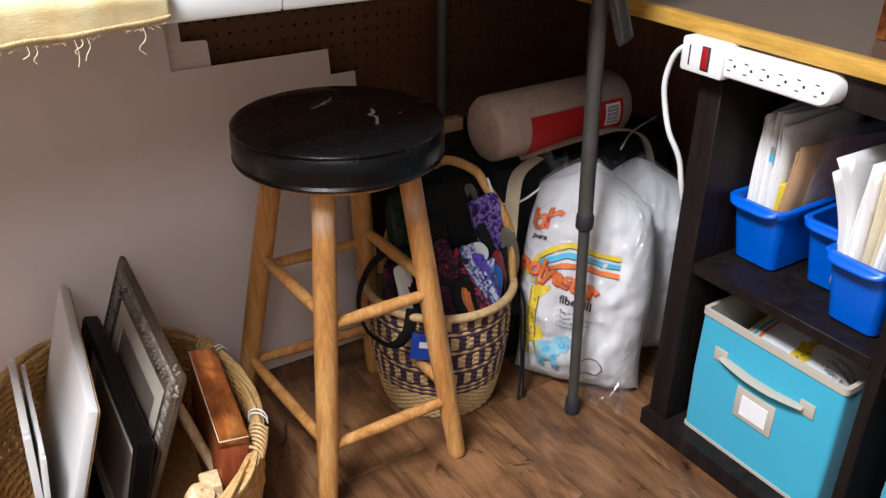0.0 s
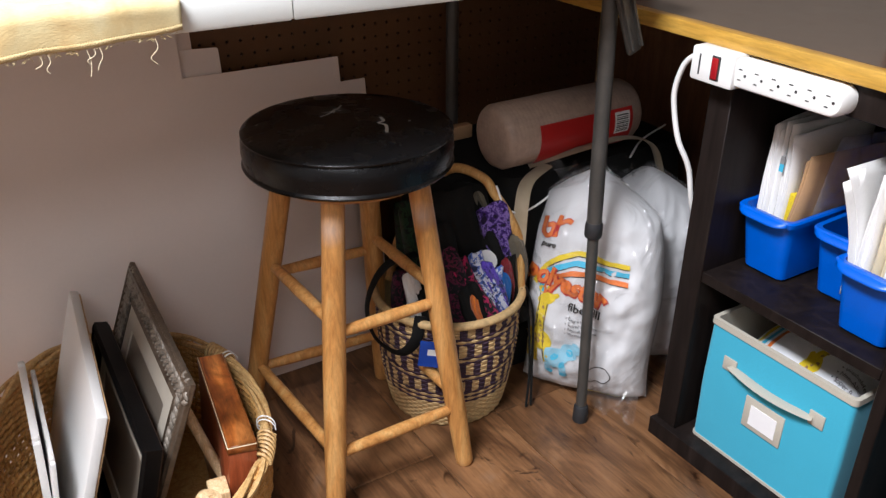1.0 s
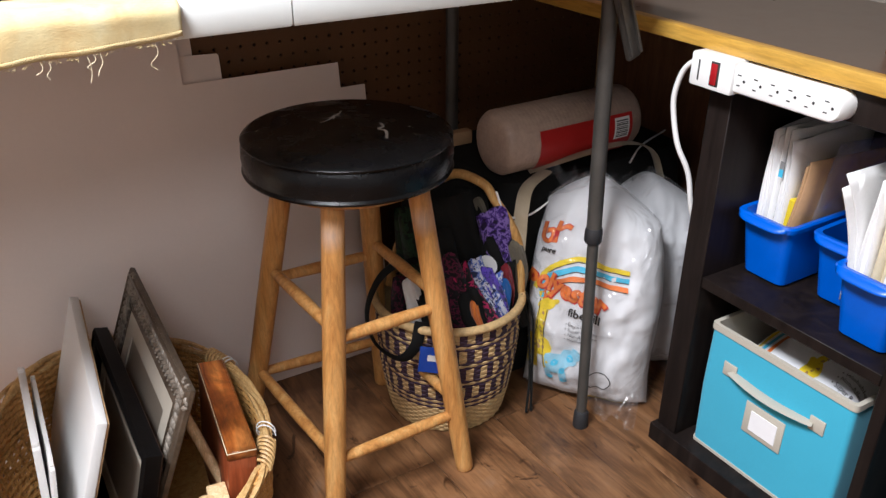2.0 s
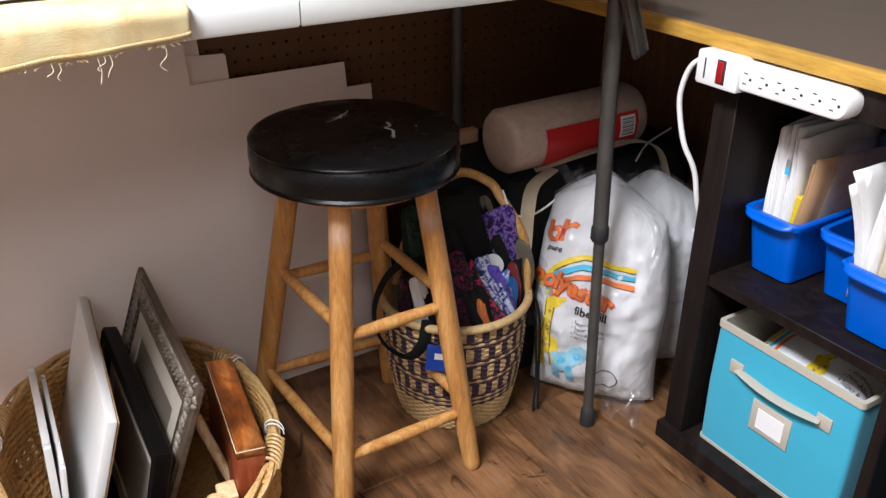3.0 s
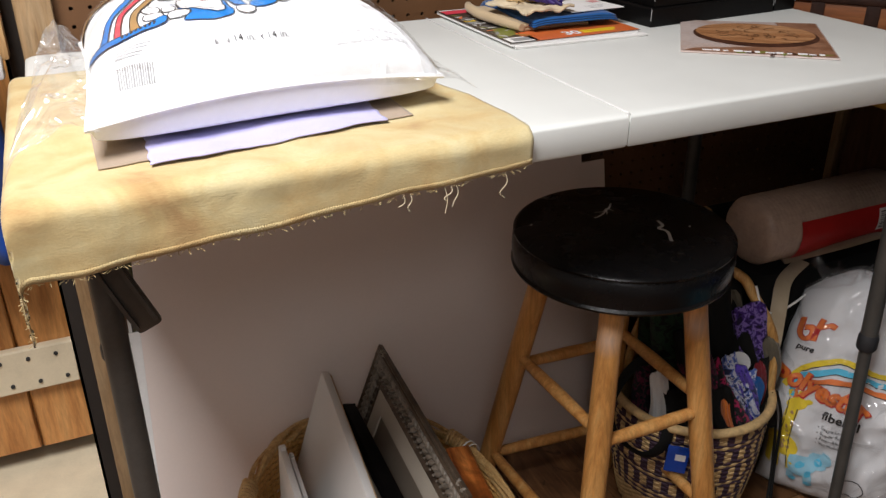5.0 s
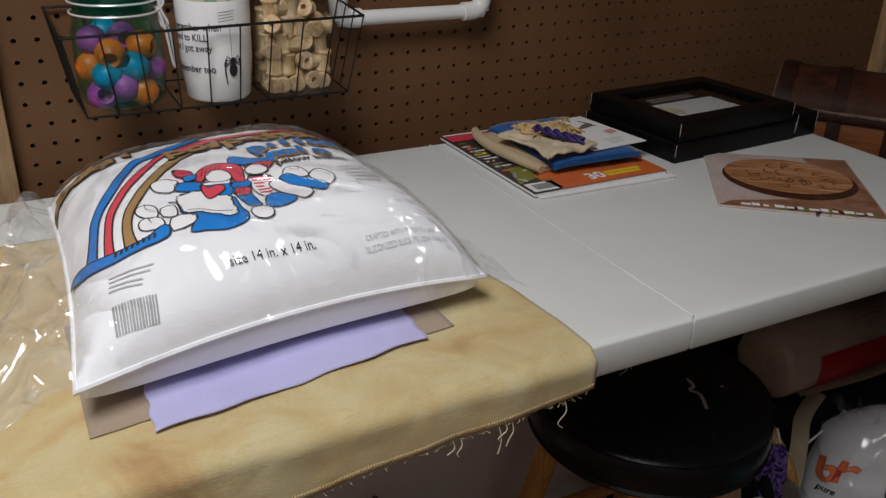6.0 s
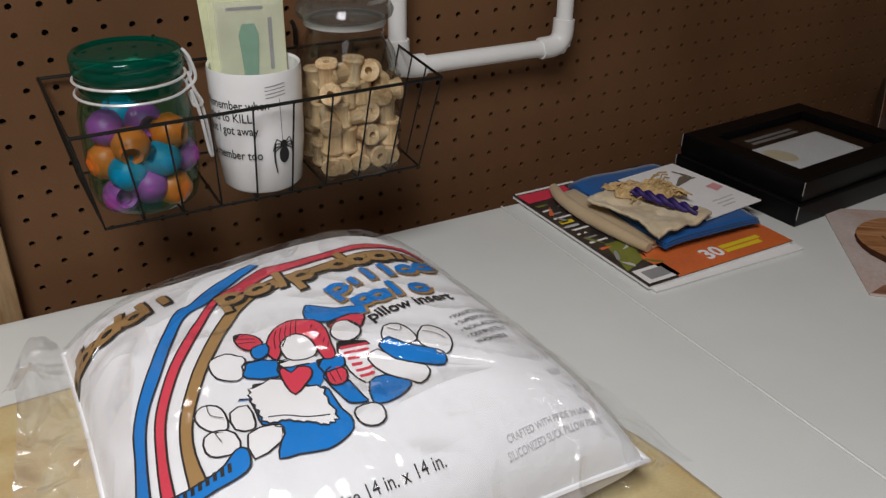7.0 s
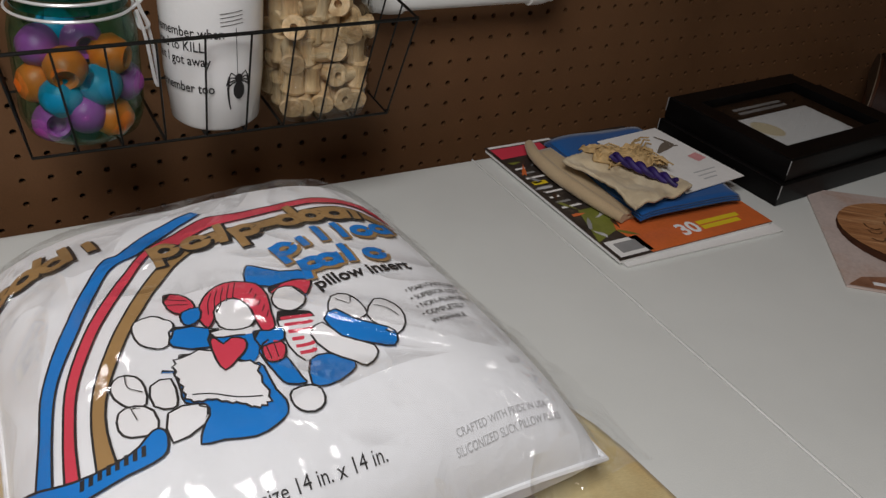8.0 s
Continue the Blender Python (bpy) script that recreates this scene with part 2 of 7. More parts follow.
def laminate(name):
    """Rustic walnut: broad tone changes, arched grain and fine dark streaks along each plank."""
    m, nt, p = nodes_of(name)
    info = nt.nodes.new("ShaderNodeObjectInfo")

    def drawn(scale, detail, distortion, rough=0.6):
        shift = nt.nodes.new("ShaderNodeVectorMath")
        shift.operation = "MULTIPLY_ADD"
        shift.inputs[1].default_value = (31, 57, 13)
        nt.links.new(info.outputs["Random"], shift.inputs[0])
        nt.links.new(coords(nt, scale), shift.inputs[2])
        n = add(nt, "ShaderNodeTexNoise", Scale=1.0, Detail=detail, Roughness=rough, Distortion=distortion)
        nt.links.new(shift.outputs[0], n.inputs["Vector"])
        return n.outputs[0]

    def times(a, b, amount=1.0):
        mx = nt.nodes.new("ShaderNodeMix")
        mx.data_type, mx.blend_type = "RGBA", "MULTIPLY"
        mx.inputs[0].default_value = amount
        nt.links.new(a, mx.inputs[6])
        nt.links.new(b, mx.inputs[7])
        return mx.outputs[2]

    tone = ramp(nt, drawn((8, 3.6, 8), 6.0, 1.6), [(0.28, (0.06, 0.026, 0.012)), (0.45, (0.15, 0.07, 0.03)), (0.6, (0.25, 0.122, 0.052)), (0.75, (0.24, 0.14, 0.08))])
    arch = ramp(nt, drawn((24, 1.7, 24), 3.0, 2.6), [(0.36, (0.35,) * 3), (0.44, (1.0,) * 3), (0.52, (0.72,) * 3), (0.58, (1.08,) * 3)])
    fine_line = drawn((170, 5, 170), 5.0, 0.3, 0.7)
    streak = ramp(nt, fine_line, [(0.38, (0.45,) * 3), (0.5, (1.0,) * 3)])
    knot = ramp(nt, drawn((13, 7, 13), 3.0, 3.0), [(0.29, (0.2, 0.16, 0.14)), (0.37, (1.0,) * 3)])
    hsv = nt.nodes.new("ShaderNodeHueSaturation")
    mr = nt.nodes.new("ShaderNodeMapRange")
    mr.inputs[3].default_value, mr.inputs[4].default_value = 0.72, 1.22
    nt.links.new(info.outputs["Random"], mr.inputs[0])
    nt.links.new(mr.outputs[0], hsv.inputs["Value"])
    nt.links.new(times(times(times(tone, arch, 0.55), streak, 0.4), knot, 0.9), hsv.inputs["Color"])
    nt.links.new(hsv.outputs[0], p.inputs["Base Color"])
    p.inputs["Roughness"].default_value, p.inputs["Specular IOR Level"].default_value = 0.34, 0.4
    bp = nt.nodes.new("ShaderNodeBump")
    bp.inputs["Strength"].default_value, bp.inputs["Distance"].default_value = 0.15, 0.001
    nt.links.new(fine_line, bp.inputs["Height"])
    nt.links.new(bp.outputs[0], p.inputs["Normal"])
    return m


def bubbled(m):
    """Rows of small air bubbles."""
    nt, p = m.node_tree, m.node_tree.nodes["Principled BSDF"]
    cell = add(nt, "ShaderNodeTexVoronoi", Scale=105.0, Randomness=0.25)
    nt.links.new(coords(nt), cell.inputs["Vector"])
    bp = nt.nodes.new("ShaderNodeBump")
    bp.invert = True
    bp.inputs["Strength"].default_value, bp.inputs["Distance"].default_value = 0.4, 0.003
    nt.links.new(cell.outputs["Distance"], bp.inputs["Height"])
    nt.links.new(bp.outputs[0], p.inputs["Normal"])
    return m


def cloth_mat(name, colours, scale=6.0, weave=900.0, rough=0.9, bump=0.25, sharp=False, sheen=0.2, thread=(1, 1, 1)):
    """Woven cloth: blotches of the given colours and a fine weave."""
    m, nt, p = nodes_of(name)
    v = coords(nt)
    big = add(nt, "ShaderNodeTexNoise", Scale=scale, Detail=4.0, Roughness=0.55, Distortion=0.6)
    nt.links.new(v, big.inputs["Vector"])
    k = len(colours)
    base = ramp(nt, big.outputs[0], [(0.3 + 0.4 * i / max(1, k - 1), c) for i, c in enumerate(colours)])
    if sharp:
        base.node.color_ramp.interpolation = "CONSTANT"
    mx = add(nt, "ShaderNodeTexNoise", Scale=weave / 2.5, Detail=2.0, Roughness=0.6)
    nt.links.new(coords(nt, thread), mx.inputs["Vector"])
    mixn = nt.nodes.new("ShaderNodeMix")
    mixn.data_type, mixn.blend_type = "RGBA", "MULTIPLY"
    mixn.inputs[0].default_value = 0.22
    nt.links.new(base, mixn.inputs[6])
    nt.links.new(mx.outputs[0], mixn.inputs[7])
    nt.links.new(mixn.outputs[2], p.inputs["Base Color"])
    p.inputs["Roughness"].default_value, p.inputs["Sheen Weight"].default_value = rough, sheen
    p.inputs["Specular IOR Level"].default_value = 0.2
    bp = nt.nodes.new("ShaderNodeBump")
    bp.inputs["Strength"].default_value, bp.inputs["Distance"].default_value = bump, 0.001
    nt.links.new(mx.outputs[0], bp.inputs["Height"])
    nt.links.new(bp.outputs[0], p.inputs["Normal"])
    return m


def film_mat(name, wrinkle=0.5, scale=9.0, rough=0.06, haze=0.04, deep=0.02, shine=0.04):
    """Clear plastic film: see-through, with gloss on its wrinkles."""
    m, nt, p = nodes_of(name)
    nt.nodes.remove(p)
    out = nt.nodes["Material Output"]
    clear = add(nt, "ShaderNodeBsdfTransparent")
    clear.inputs[0].default_value = (1.0, 1.0, 1.0, 1)
    gloss = add(nt, "ShaderNodeBsdfGlossy", Roughness=rough)
    white = add(nt, "ShaderNodeBsdfDiffuse")
    white.inputs[0].default_value = (0.85, 0.86, 0.88, 1)
    lw = add(nt, "ShaderNodeLayerWeight", Blend=0.5)
    fr = nt.nodes.new("ShaderNodeMapRange")
    fr.inputs[1].default_value, fr.inputs[2].default_value, fr.inputs[3].default_value, fr.inputs[4].default_value = 0.45, 1.0, shine, 0.33
    nt.links.new(lw.outputs["Facing"], fr.inputs[0])
    n1 = nt.nodes.new("ShaderNodeTexNoise")
    n1.noise_type = "RIDGED_MULTIFRACTAL"
    for key, v in (("Scale", scale), ("Detail", 2.0), ("Roughness", 0.45), ("Distortion", 0.8), ("Offset", 0.9), ("Gain", 1.5)):
        n1.inputs[key].default_value = v
    nt.links.new(coords(nt), n1.inputs["Vector"])
    bp = nt.nodes.new("ShaderNodeBump")
    bp.inputs["Strength"].default_value, bp.inputs["Distance"].default_value = wrinkle, deep
    nt.links.new(n1.outputs[0], bp.inputs["Height"])
    nt.links.new(bp.outputs[0], gloss.inputs["Normal"])
    nt.links.new(bp.outputs[0], lw.inputs["Normal"])
    mix0, mix1 = nt.nodes.new("ShaderNodeMixShader"), nt.nodes.new("ShaderNodeMixShader")
    mix0.inputs[0].default_value = haze
    nt.links.new(clear.outputs[0], mix0.inputs[1])
    nt.links.new(white.outputs[0], mix0.inputs[2])
    nt.links.new(fr.outputs[0], mix1.inputs[0])
    nt.links.new(mix0.outputs[0], mix1.inputs[1])
    nt.links.new(gloss.outputs[0], mix1.inputs[2])
    nt.links.new(mix1.outputs[0], out.inputs[0])
    return m


def glass_mat(name, colour, rough=0.02, body=0.0, tint=(0.0, 0.1, 0.07)):
    m, nt, p = nodes_of(name)
    nt.nodes.remove(p)
    clear = add(nt, "ShaderNodeBsdfTransparent")
    clear.inputs[0].default_value = (*colour, 1)
    gloss = add(nt, "ShaderNodeBsdfGlossy", Roughness=rough)
    lw = add(nt, "ShaderNodeLayerWeight", Blend=0.5)
    fr = nt.nodes.new("ShaderNodeMapRange")
    fr.inputs[1].default_value, fr.inputs[2].default_value, fr.inputs[3].default_value, fr.inputs[4].default_value = 0.45, 1.0, 0.035, 0.42
    nt.links.new(lw.outputs["Facing"], fr.inputs[0])
    mx = nt.nodes.new("ShaderNodeMixShader")
    nt.links.new(fr.outputs[0], mx.inputs[0])
    milky = add(nt, "ShaderNodeBsdfDiffuse")
    milky.inputs[0].default_value = (*tint, 1)
    deep = nt.nodes.new("ShaderNodeMixShader")
    deep.inputs[0].default_value = body
    nt.links.new(clear.outputs[0], deep.inputs[1])
    nt.links.new(milky.outputs[0], deep.inputs[2])
    nt.links.new(deep.outputs[0], mx.inputs[1])
    nt.links.new(gloss.outputs[0], mx.inputs[2])
    nt.links.new(mx.outputs[0], nt.nodes["Material Output"].inputs[0])
    return m


M = dict(
    table=surface_mat("white_table_plastic", (0.71, 0.725, 0.695), 0.42, var=0.04, scale=5, bump=0.1, fine=600),
    steel=surface_mat("grey_steel_tube", (0.085, 0.08, 0.072), 0.45, 0.35, var=0.15, bump=0.05),
    rubber=surface_mat("black_rubber", (0.02, 0.02, 0.022), 0.6),
    black_paint=surface_mat("black_paint", (0.005, 0.0045, 0.0045), 0.34, var=0.3, spec=0.1),
    wire=surface_mat("dark_wire", (0.02, 0.02, 0.018), 0.4, 0.6),
    peg=surface_mat("brown_hardboard", (0.158, 0.078, 0.035), 0.55, var=0.16, scale=5, bump=0.05, fine=500, spec=0.25),
    # near-black colour stands in for the shade behind holes and plank joints
    dark=surface_mat("cavity_shade", (0.02, 0.014, 0.01), 0.9),
    pine=wood_mat("pale_pine", (0.5, 0.3, 0.13), (0.6, 0.39, 0.2), (0.68, 0.48, 0.27), 0.5, "z"),
    orange_pine=wood_mat("orange_pine", (0.42, 0.17, 0.045), (0.55, 0.25, 0.075), (0.62, 0.32, 0.11), 0.4, "z", pick=0.15),
    cream_board=surface_mat("cream_board", (0.72, 0.62, 0.44), 0.6, var=0.08),
    wall=surface_mat("beige_wall_paint", (0.24, 0.21, 0.175), 0.8, var=0.05, scale=4),
    # for unseen walls and ceiling, pale so they bounce light under the table
    bounce_wall=surface_mat("bounce_wall_paint", (0.47, 0.44, 0.41), 0.85, var=0.04, scale=3),
    brown_panel=wood_mat("brown_panel", (0.1, 0.045, 0.02), (0.14, 0.065, 0.03), (0.18, 0.09, 0.045), 0.5, "z"),
    floor=laminate("walnut_laminate"),
    board=surface_mat("grey_white_board", (0.84, 0.745, 0.69), 0.75, var=0.03, scale=3, bump=0.03),
    desk_top=surface_mat("dark_laminate", (0.095, 0.068, 0.05), 0.3, var=0.1, bump=0.04),
    desk_edge=wood_mat("honey_wood_edge", (0.52, 0.28, 0.045), (0.57, 0.325, 0.055), (0.6, 0.36, 0.07), 0.35, "y", pick=0.05),
    espresso=wood_mat("black_brown_wood", (0.009, 0.0065, 0.006), (0.015, 0.0105, 0.009), (0.021, 0.015, 0.013), 0.48, "z", pick=0.1, spec=0.14),
    white_plastic=surface_mat("white_plastic", (0.82, 0.82, 0.8), 0.3, var=0.03),
    red_switch=surface_mat("red_switch", (0.35, 0.01, 0.015), 0.2),
    slot=surface_mat("dark_slot", (0.03, 0.03, 0.03), 0.6),
    blue_bin=surface_mat("blue_plastic", (0.004, 0.11, 0.62), 0.32, var=0.08, bump=0.1, fine=300),
    cyan=cloth_mat("cyan_cloth", [(0.06, 0.43, 0.62), (0.07, 0.47, 0.67)], 4, 1400, bump=0.12),
    beige_cloth=cloth_mat("beige_cloth", [(0.5, 0.46, 0.38), (0.56, 0.52, 0.43)], 6, 1400, bump=0.12),
    paper=surface_mat("white_paper", (0.84, 0.83, 0.81), 0.7, var=0.06, scale=9),
    cream_paper=surface_mat("cream_paper", (0.72, 0.62, 0.42), 0.7, var=0.1, scale=9),
    kraft=surface_mat("kraft_paper", (0.5, 0.3, 0.15), 0.75, var=0.1, scale=10),
    black_vinyl=surface_mat("black_vinyl", (0.005, 0.005, 0.0055), 0.27, var=0.25, scale=14, bump=0.2, fine=420, spec=0.25),
    scuff=surface_mat("white_scuff", (0.45, 0.44, 0.42), 0.7),
    stool_wood=wood_mat("honey_oak", (0.43, 0.185, 0.046), (0.57, 0.275, 0.078), (0.65, 0.37, 0.13), 0.36, "z", 1.4, pick=0.08),
    wicker=wood_mat("tan_wicker", (0.48, 0.235, 0.06), (0.64, 0.345, 0.1), (0.72, 0.45, 0.17), 0.55, "z", 3, pick=0.1),
    wicker_pale=wood_mat("pale_reed", (0.42, 0.24, 0.08), (0.58, 0.36, 0.14), (0.66, 0.46, 0.21), 0.5, "z", 3, pick=0.1),
    straw=surface_mat("natural_straw", (0.56, 0.38, 0.17), 0.7, var=0.25, scale=90),
    purple_straw=surface_mat("purple_straw", (0.045, 0.02, 0.04), 0.7, var=0.3, scale=90),
    canvas=cloth_mat("white_canvas", [(0.74, 0.73, 0.71), (0.8, 0.79, 0.77)], 5, 1500, bump=0.15),
    silver=surface_mat("tarnished_silver", (0.105, 0.078, 0.055), 0.36, 0.3, var=0.35, scale=24, bump=0.15, fine=160, stain=(0.045, 0.03, 0.02)),
    pewter=surface_mat("worn_pewter", (0.24, 0.205, 0.165), 0.55, 0.2, var=0.4, scale=40, bump=0.2, fine=200, stain=(0.09, 0.07, 0.05)),
    dark_wood=surface_mat("dark_brown_wood", (0.06, 0.03, 0.018), 0.45, var=0.3),
    mat_board=surface_mat("grey_mat_board", (0.5, 0.45, 0.37), 0.85, var=0.06),
    picture=surface_mat("taupe_backing", (0.2, 0.165, 0.13), 0.35, var=0.1, scale=5),
    burnt_wood=rustic(wood_mat("burnt_orange_wood", (0.16, 0.035, 0.008), (0.42, 0.13, 0.025), (0.62, 0.26, 0.07), 0.28, "x", 1.4)),
    red_wood=wood_mat("red_brown_wood", (0.15, 0.03, 0.01), (0.25, 0.055, 0.018), (0.32, 0.08, 0.03), 0.35, "y", 1.2),
    # darker copy of the pillow's fibre: dimmer light under the table in its colour
    dimmed_fibre=surface_mat("dimmed_polyester_fibre", (0.66, 0.66, 0.67), 0.9, var=0.06, scale=9, bump=0.6, fine=60, sheen=0.2),
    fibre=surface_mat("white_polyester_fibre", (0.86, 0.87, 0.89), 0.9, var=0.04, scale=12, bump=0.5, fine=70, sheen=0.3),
    film=film_mat("clear_plastic_film", 1.0, 6, 0.06, 0.014, 0.032, 0.05),
    flap_film=film_mat("loose_plastic_film", 1.0, 11, 0.09, 0.12, 0.04, 0.13),
    soft_film=film_mat("clear_bag_film", 1.0, 9, 0.12, 0.03),
    orange_ink=surface_mat("orange_ink", (0.78, 0.2, 0.04), 0.4, var=0.05),
    yellow_ink=surface_mat("yellow_ink", (0.8, 0.6, 0.02), 0.4, var=0.05),
    cyan_ink=surface_mat("light_blue_ink", (0.08, 0.48, 0.7), 0.4, var=0.05),
    blue_ink=surface_mat("blue_ink", (0.0, 0.2, 0.64), 0.4, var=0.05),
    red_ink=surface_mat("red_ink", (0.7, 0.05, 0.09), 0.4, var=0.05),
    tan_ink=surface_mat("gold_tan_ink", (0.37, 0.22, 0.08), 0.4, var=0.05),
    pale_blue_ink=surface_mat("pale_blue_ink", (0.3, 0.58, 0.72), 0.4, var=0.08),
    black_ink=surface_mat("black_ink", (0.015, 0.014, 0.014), 0.5),
    white_ink=surface_mat("white_ink", (0.88, 0.88, 0.89), 0.5, var=0.03),
    pale_ink=surface_mat("pale_grey_ink", (0.52, 0.52, 0.53), 0.5),
    grey_ink=surface_mat("grey_ink", (0.3, 0.3, 0.3), 0.5),
    bubble=bubbled(surface_mat("bubble_wrap", (0.47, 0.35, 0.275), 0.35, var=0.12, scale=60, bump=0.9, fine=110)),
    red_label=surface_mat("red_label", (0.5, 0.022, 0.02), 0.4, var=0.08),
    black_cloth=cloth_mat("black_bag_cloth", [(0.006, 0.006, 0.006), (0.012, 0.012, 0.011)], 8, 1200, sheen=0.0),
    webbing=cloth_mat("beige_webbing", [(0.36, 0.29, 0.19), (0.45, 0.37, 0.26)], 20, 1500),
    towel=cloth_mat("dyed_yellow_linen", [(0.48, 0.31, 0.135), (0.58, 0.43, 0.2), (0.63, 0.52, 0.275), (0.65, 0.57, 0.34)], 13, 1500, bump=0.4, thread=(0.45, 1, 1)),
    stitch=surface_mat("tan_thread", (0.3, 0.19, 0.08), 0.8),
    lavender=cloth_mat("lavender_cloth", [(0.5, 0.48, 0.78), (0.56, 0.54, 0.82)], 5, 1500),
    taupe_sheer=cloth_mat("taupe_cloth", [(0.36, 0.28, 0.2), (0.42, 0.33, 0.25)], 5, 1500),
    blue_cloth=cloth_mat("blue_felt", [(0.01, 0.085, 0.3), (0.015, 0.12, 0.38)], 8, 1400),
    beige_felt=cloth_mat("beige_felt", [(0.5, 0.37, 0.22), (0.58, 0.45, 0.28)], 8, 1400),
    purple_floss=surface_mat("purple_floss", (0.025, 0.008, 0.12), 0.6, var=0.3, scale=80),
    magazine=surface_mat("dark_glossy_print", (0.05, 0.04, 0.035), 0.3, var=0.6, scale=30),
    pumpkin=surface_mat("orange_glossy_print", (0.7, 0.16, 0.04), 0.3, var=0.15, scale=14),
    dark_green_print=surface_mat("dark_green_print", (0.075, 0.075, 0.025), 0.3, var=0.5, scale=26),
    olive=surface_mat("olive_glossy_print", (0.2, 0.22, 0.04), 0.3, var=0.2, scale=30),
    pink_print=surface_mat("pale_rosy_print", (0.6, 0.5, 0.46), 0.25, var=0.2, scale=9, stain=(0.55, 0.36, 0.27)),
    slab=wood_mat("printed_wood_slab", (0.24, 0.1, 0.04), (0.42, 0.2, 0.085), (0.56, 0.34, 0.18), 0.3, "x", 2.6),
    rosy_wood=surface_mat("red_brown_print", (0.34, 0.17, 0.1), 0.3, var=0.35, scale=22, stain=(0.2, 0.08, 0.04)),
    burn_mark=surface_mat("burnt_print", (0.17, 0.08, 0.035), 0.4, var=0.4, scale=60),
    bark=surface_mat("dark_bark_print", (0.07, 0.024, 0.012), 0.5, var=0.4, scale=60),
    leather=surface_mat("brown_leather", (0.06, 0.02, 0.008), 0.62, spec=0.2, var=0.45, scale=22, bump=0.3, fine=160, stain=(0.025, 0.011, 0.006)),
    dark_leather=surface_mat("dark_brown_leather", (0.03, 0.012, 0.007), 0.6, spec=0.2, var=0.4, scale=30, bump=0.3, fine=160),
    scuffed_leather=surface_mat("scuffed_leather_edge", (0.16, 0.11, 0.07), 0.6, var=0.6, scale=60, stain=(0.05, 0.03, 0.02)),
    chest_wood=wood_mat("chest_orange_wood", (0.12, 0.035, 0.01), (0.2, 0.065, 0.018), (0.27, 0.1, 0.03), 0.4, "x"),
    gasket=surface_mat("milky_rubber", (0.5, 0.5, 0.48), 0.5),
    mug=surface_mat("white_ceramic", (0.87, 0.87, 0.86), 0.12, var=0.02, coat=0.3),
    green_glass=glass_mat("green_glass", (0.74, 0.91, 0.84), body=0.035, tint=(0.0, 0.24, 0.14)),
    green_lid=glass_mat("dark_green_glass", (0.1, 0.5, 0.38), body=0.36, tint=(0.0, 0.1, 0.065)),
    clear_glass=glass_mat("clear_glass", (0.94, 0.955, 0.95)),
    lid_glass=glass_mat("thick_clear_glass", (0.72, 0.73, 0.71), body=0.16, tint=(0.3, 0.3, 0.28)),
    chrome=surface_mat("bright_wire", (0.85, 0.85, 0.85), 0.3, 0.3, var=0.05),
    spool=wood_mat("birch_spool", (0.54, 0.34, 0.16), (0.71, 0.5, 0.27), (0.8, 0.63, 0.4), 0.55, "z", 3, pick=0.22),
    orange_ball=surface_mat("orange_rubber", (0.85, 0.17, 0.01), 0.45),
    blue_ball=surface_mat("sky_blue_rubber", (0.0, 0.26, 0.52), 0.45),
    purple_ball=surface_mat("violet_rubber", (0.4, 0.06, 0.38), 0.45),
    card=surface_mat("pale_green_card", (0.74, 0.77, 0.5), 0.5, var=0.12, scale=20),
    green_card=surface_mat("green_card", (0.16, 0.42, 0.25), 0.5, var=0.1),
    clear_sheet=film_mat("clear_sleeve", 0.3, 20, 0.1, 0.1),
    navy=cloth_mat("blue_hanging_cloth", [(0.005, 0.03, 0.25), (0.01, 0.08, 0.4)], 7, 900),
    fabric_dark=cloth_mat("black_floral_cloth", [(0.008, 0.008, 0.01), (0.01, 0.01, 0.014), (0.12, 0.014, 0.045), (0.012, 0.012, 0.014), (0.02, 0.05, 0.03)], 95, 900, sharp=True),
    fabric_green=cloth_mat("dark_leafy_cloth", [(0.006, 0.008, 0.006), (0.015, 0.04, 0.018), (0.007, 0.01, 0.008), (0.05, 0.09, 0.05)], 60, 900, sharp=True),
    fabric_purple=cloth_mat("purple_floral_cloth", [(0.012, 0.006, 0.03), (0.05, 0.018, 0.16), (0.22, 0.14, 0.44), (0.016, 0.007, 0.05), (0.09, 0.04, 0.26)], 85, 900, sharp=True),
    fabric_violet=cloth_mat("violet_floral_cloth", [(0.03, 0.02, 0.2), (0.12, 0.07, 0.5), (0.02, 0.03, 0.12), (0.35, 0.3, 0.7)], 80, 900, sharp=True),
    fabric_blue=cloth_mat("blue_floral_cloth", [(0.012, 0.02, 0.08), (0.1, 0.16, 0.5), (0.62, 0.64, 0.75), (0.015, 0.02, 0.08), (0.25, 0.32, 0.65)], 75, 900, sharp=True),
    fabric_red=cloth_mat("red_floral_cloth", [(0.012, 0.008, 0.01), (0.012, 0.01, 0.012), (0.45, 0.02, 0.1), (0.012, 0.01, 0.012), (0.02, 0.06, 0.04)], 65, 900, sharp=True),
    fabric_orange=cloth_mat("orange_cloth", [(0.5, 0.09, 0.01), (0.68, 0.2, 0.03)], 30, 900),
    fabric_maroon=cloth_mat("dark_red_cloth", [(0.14, 0.008, 0.012), (0.25, 0.015, 0.025)], 30, 900),
    fabric_olive=cloth_mat("olive_cloth", [(0.1, 0.085, 0.06), (0.16, 0.14, 0.1)], 20, 900),
    pink_patch=surface_mat("pink_print", (0.75, 0.35, 0.36), 0.5),
    muslin=cloth_mat("cream_muslin", [(0.55, 0.43, 0.27), (0.68, 0.56, 0.37), (0.74, 0.64, 0.46)], 25, 2600, bump=0.2),
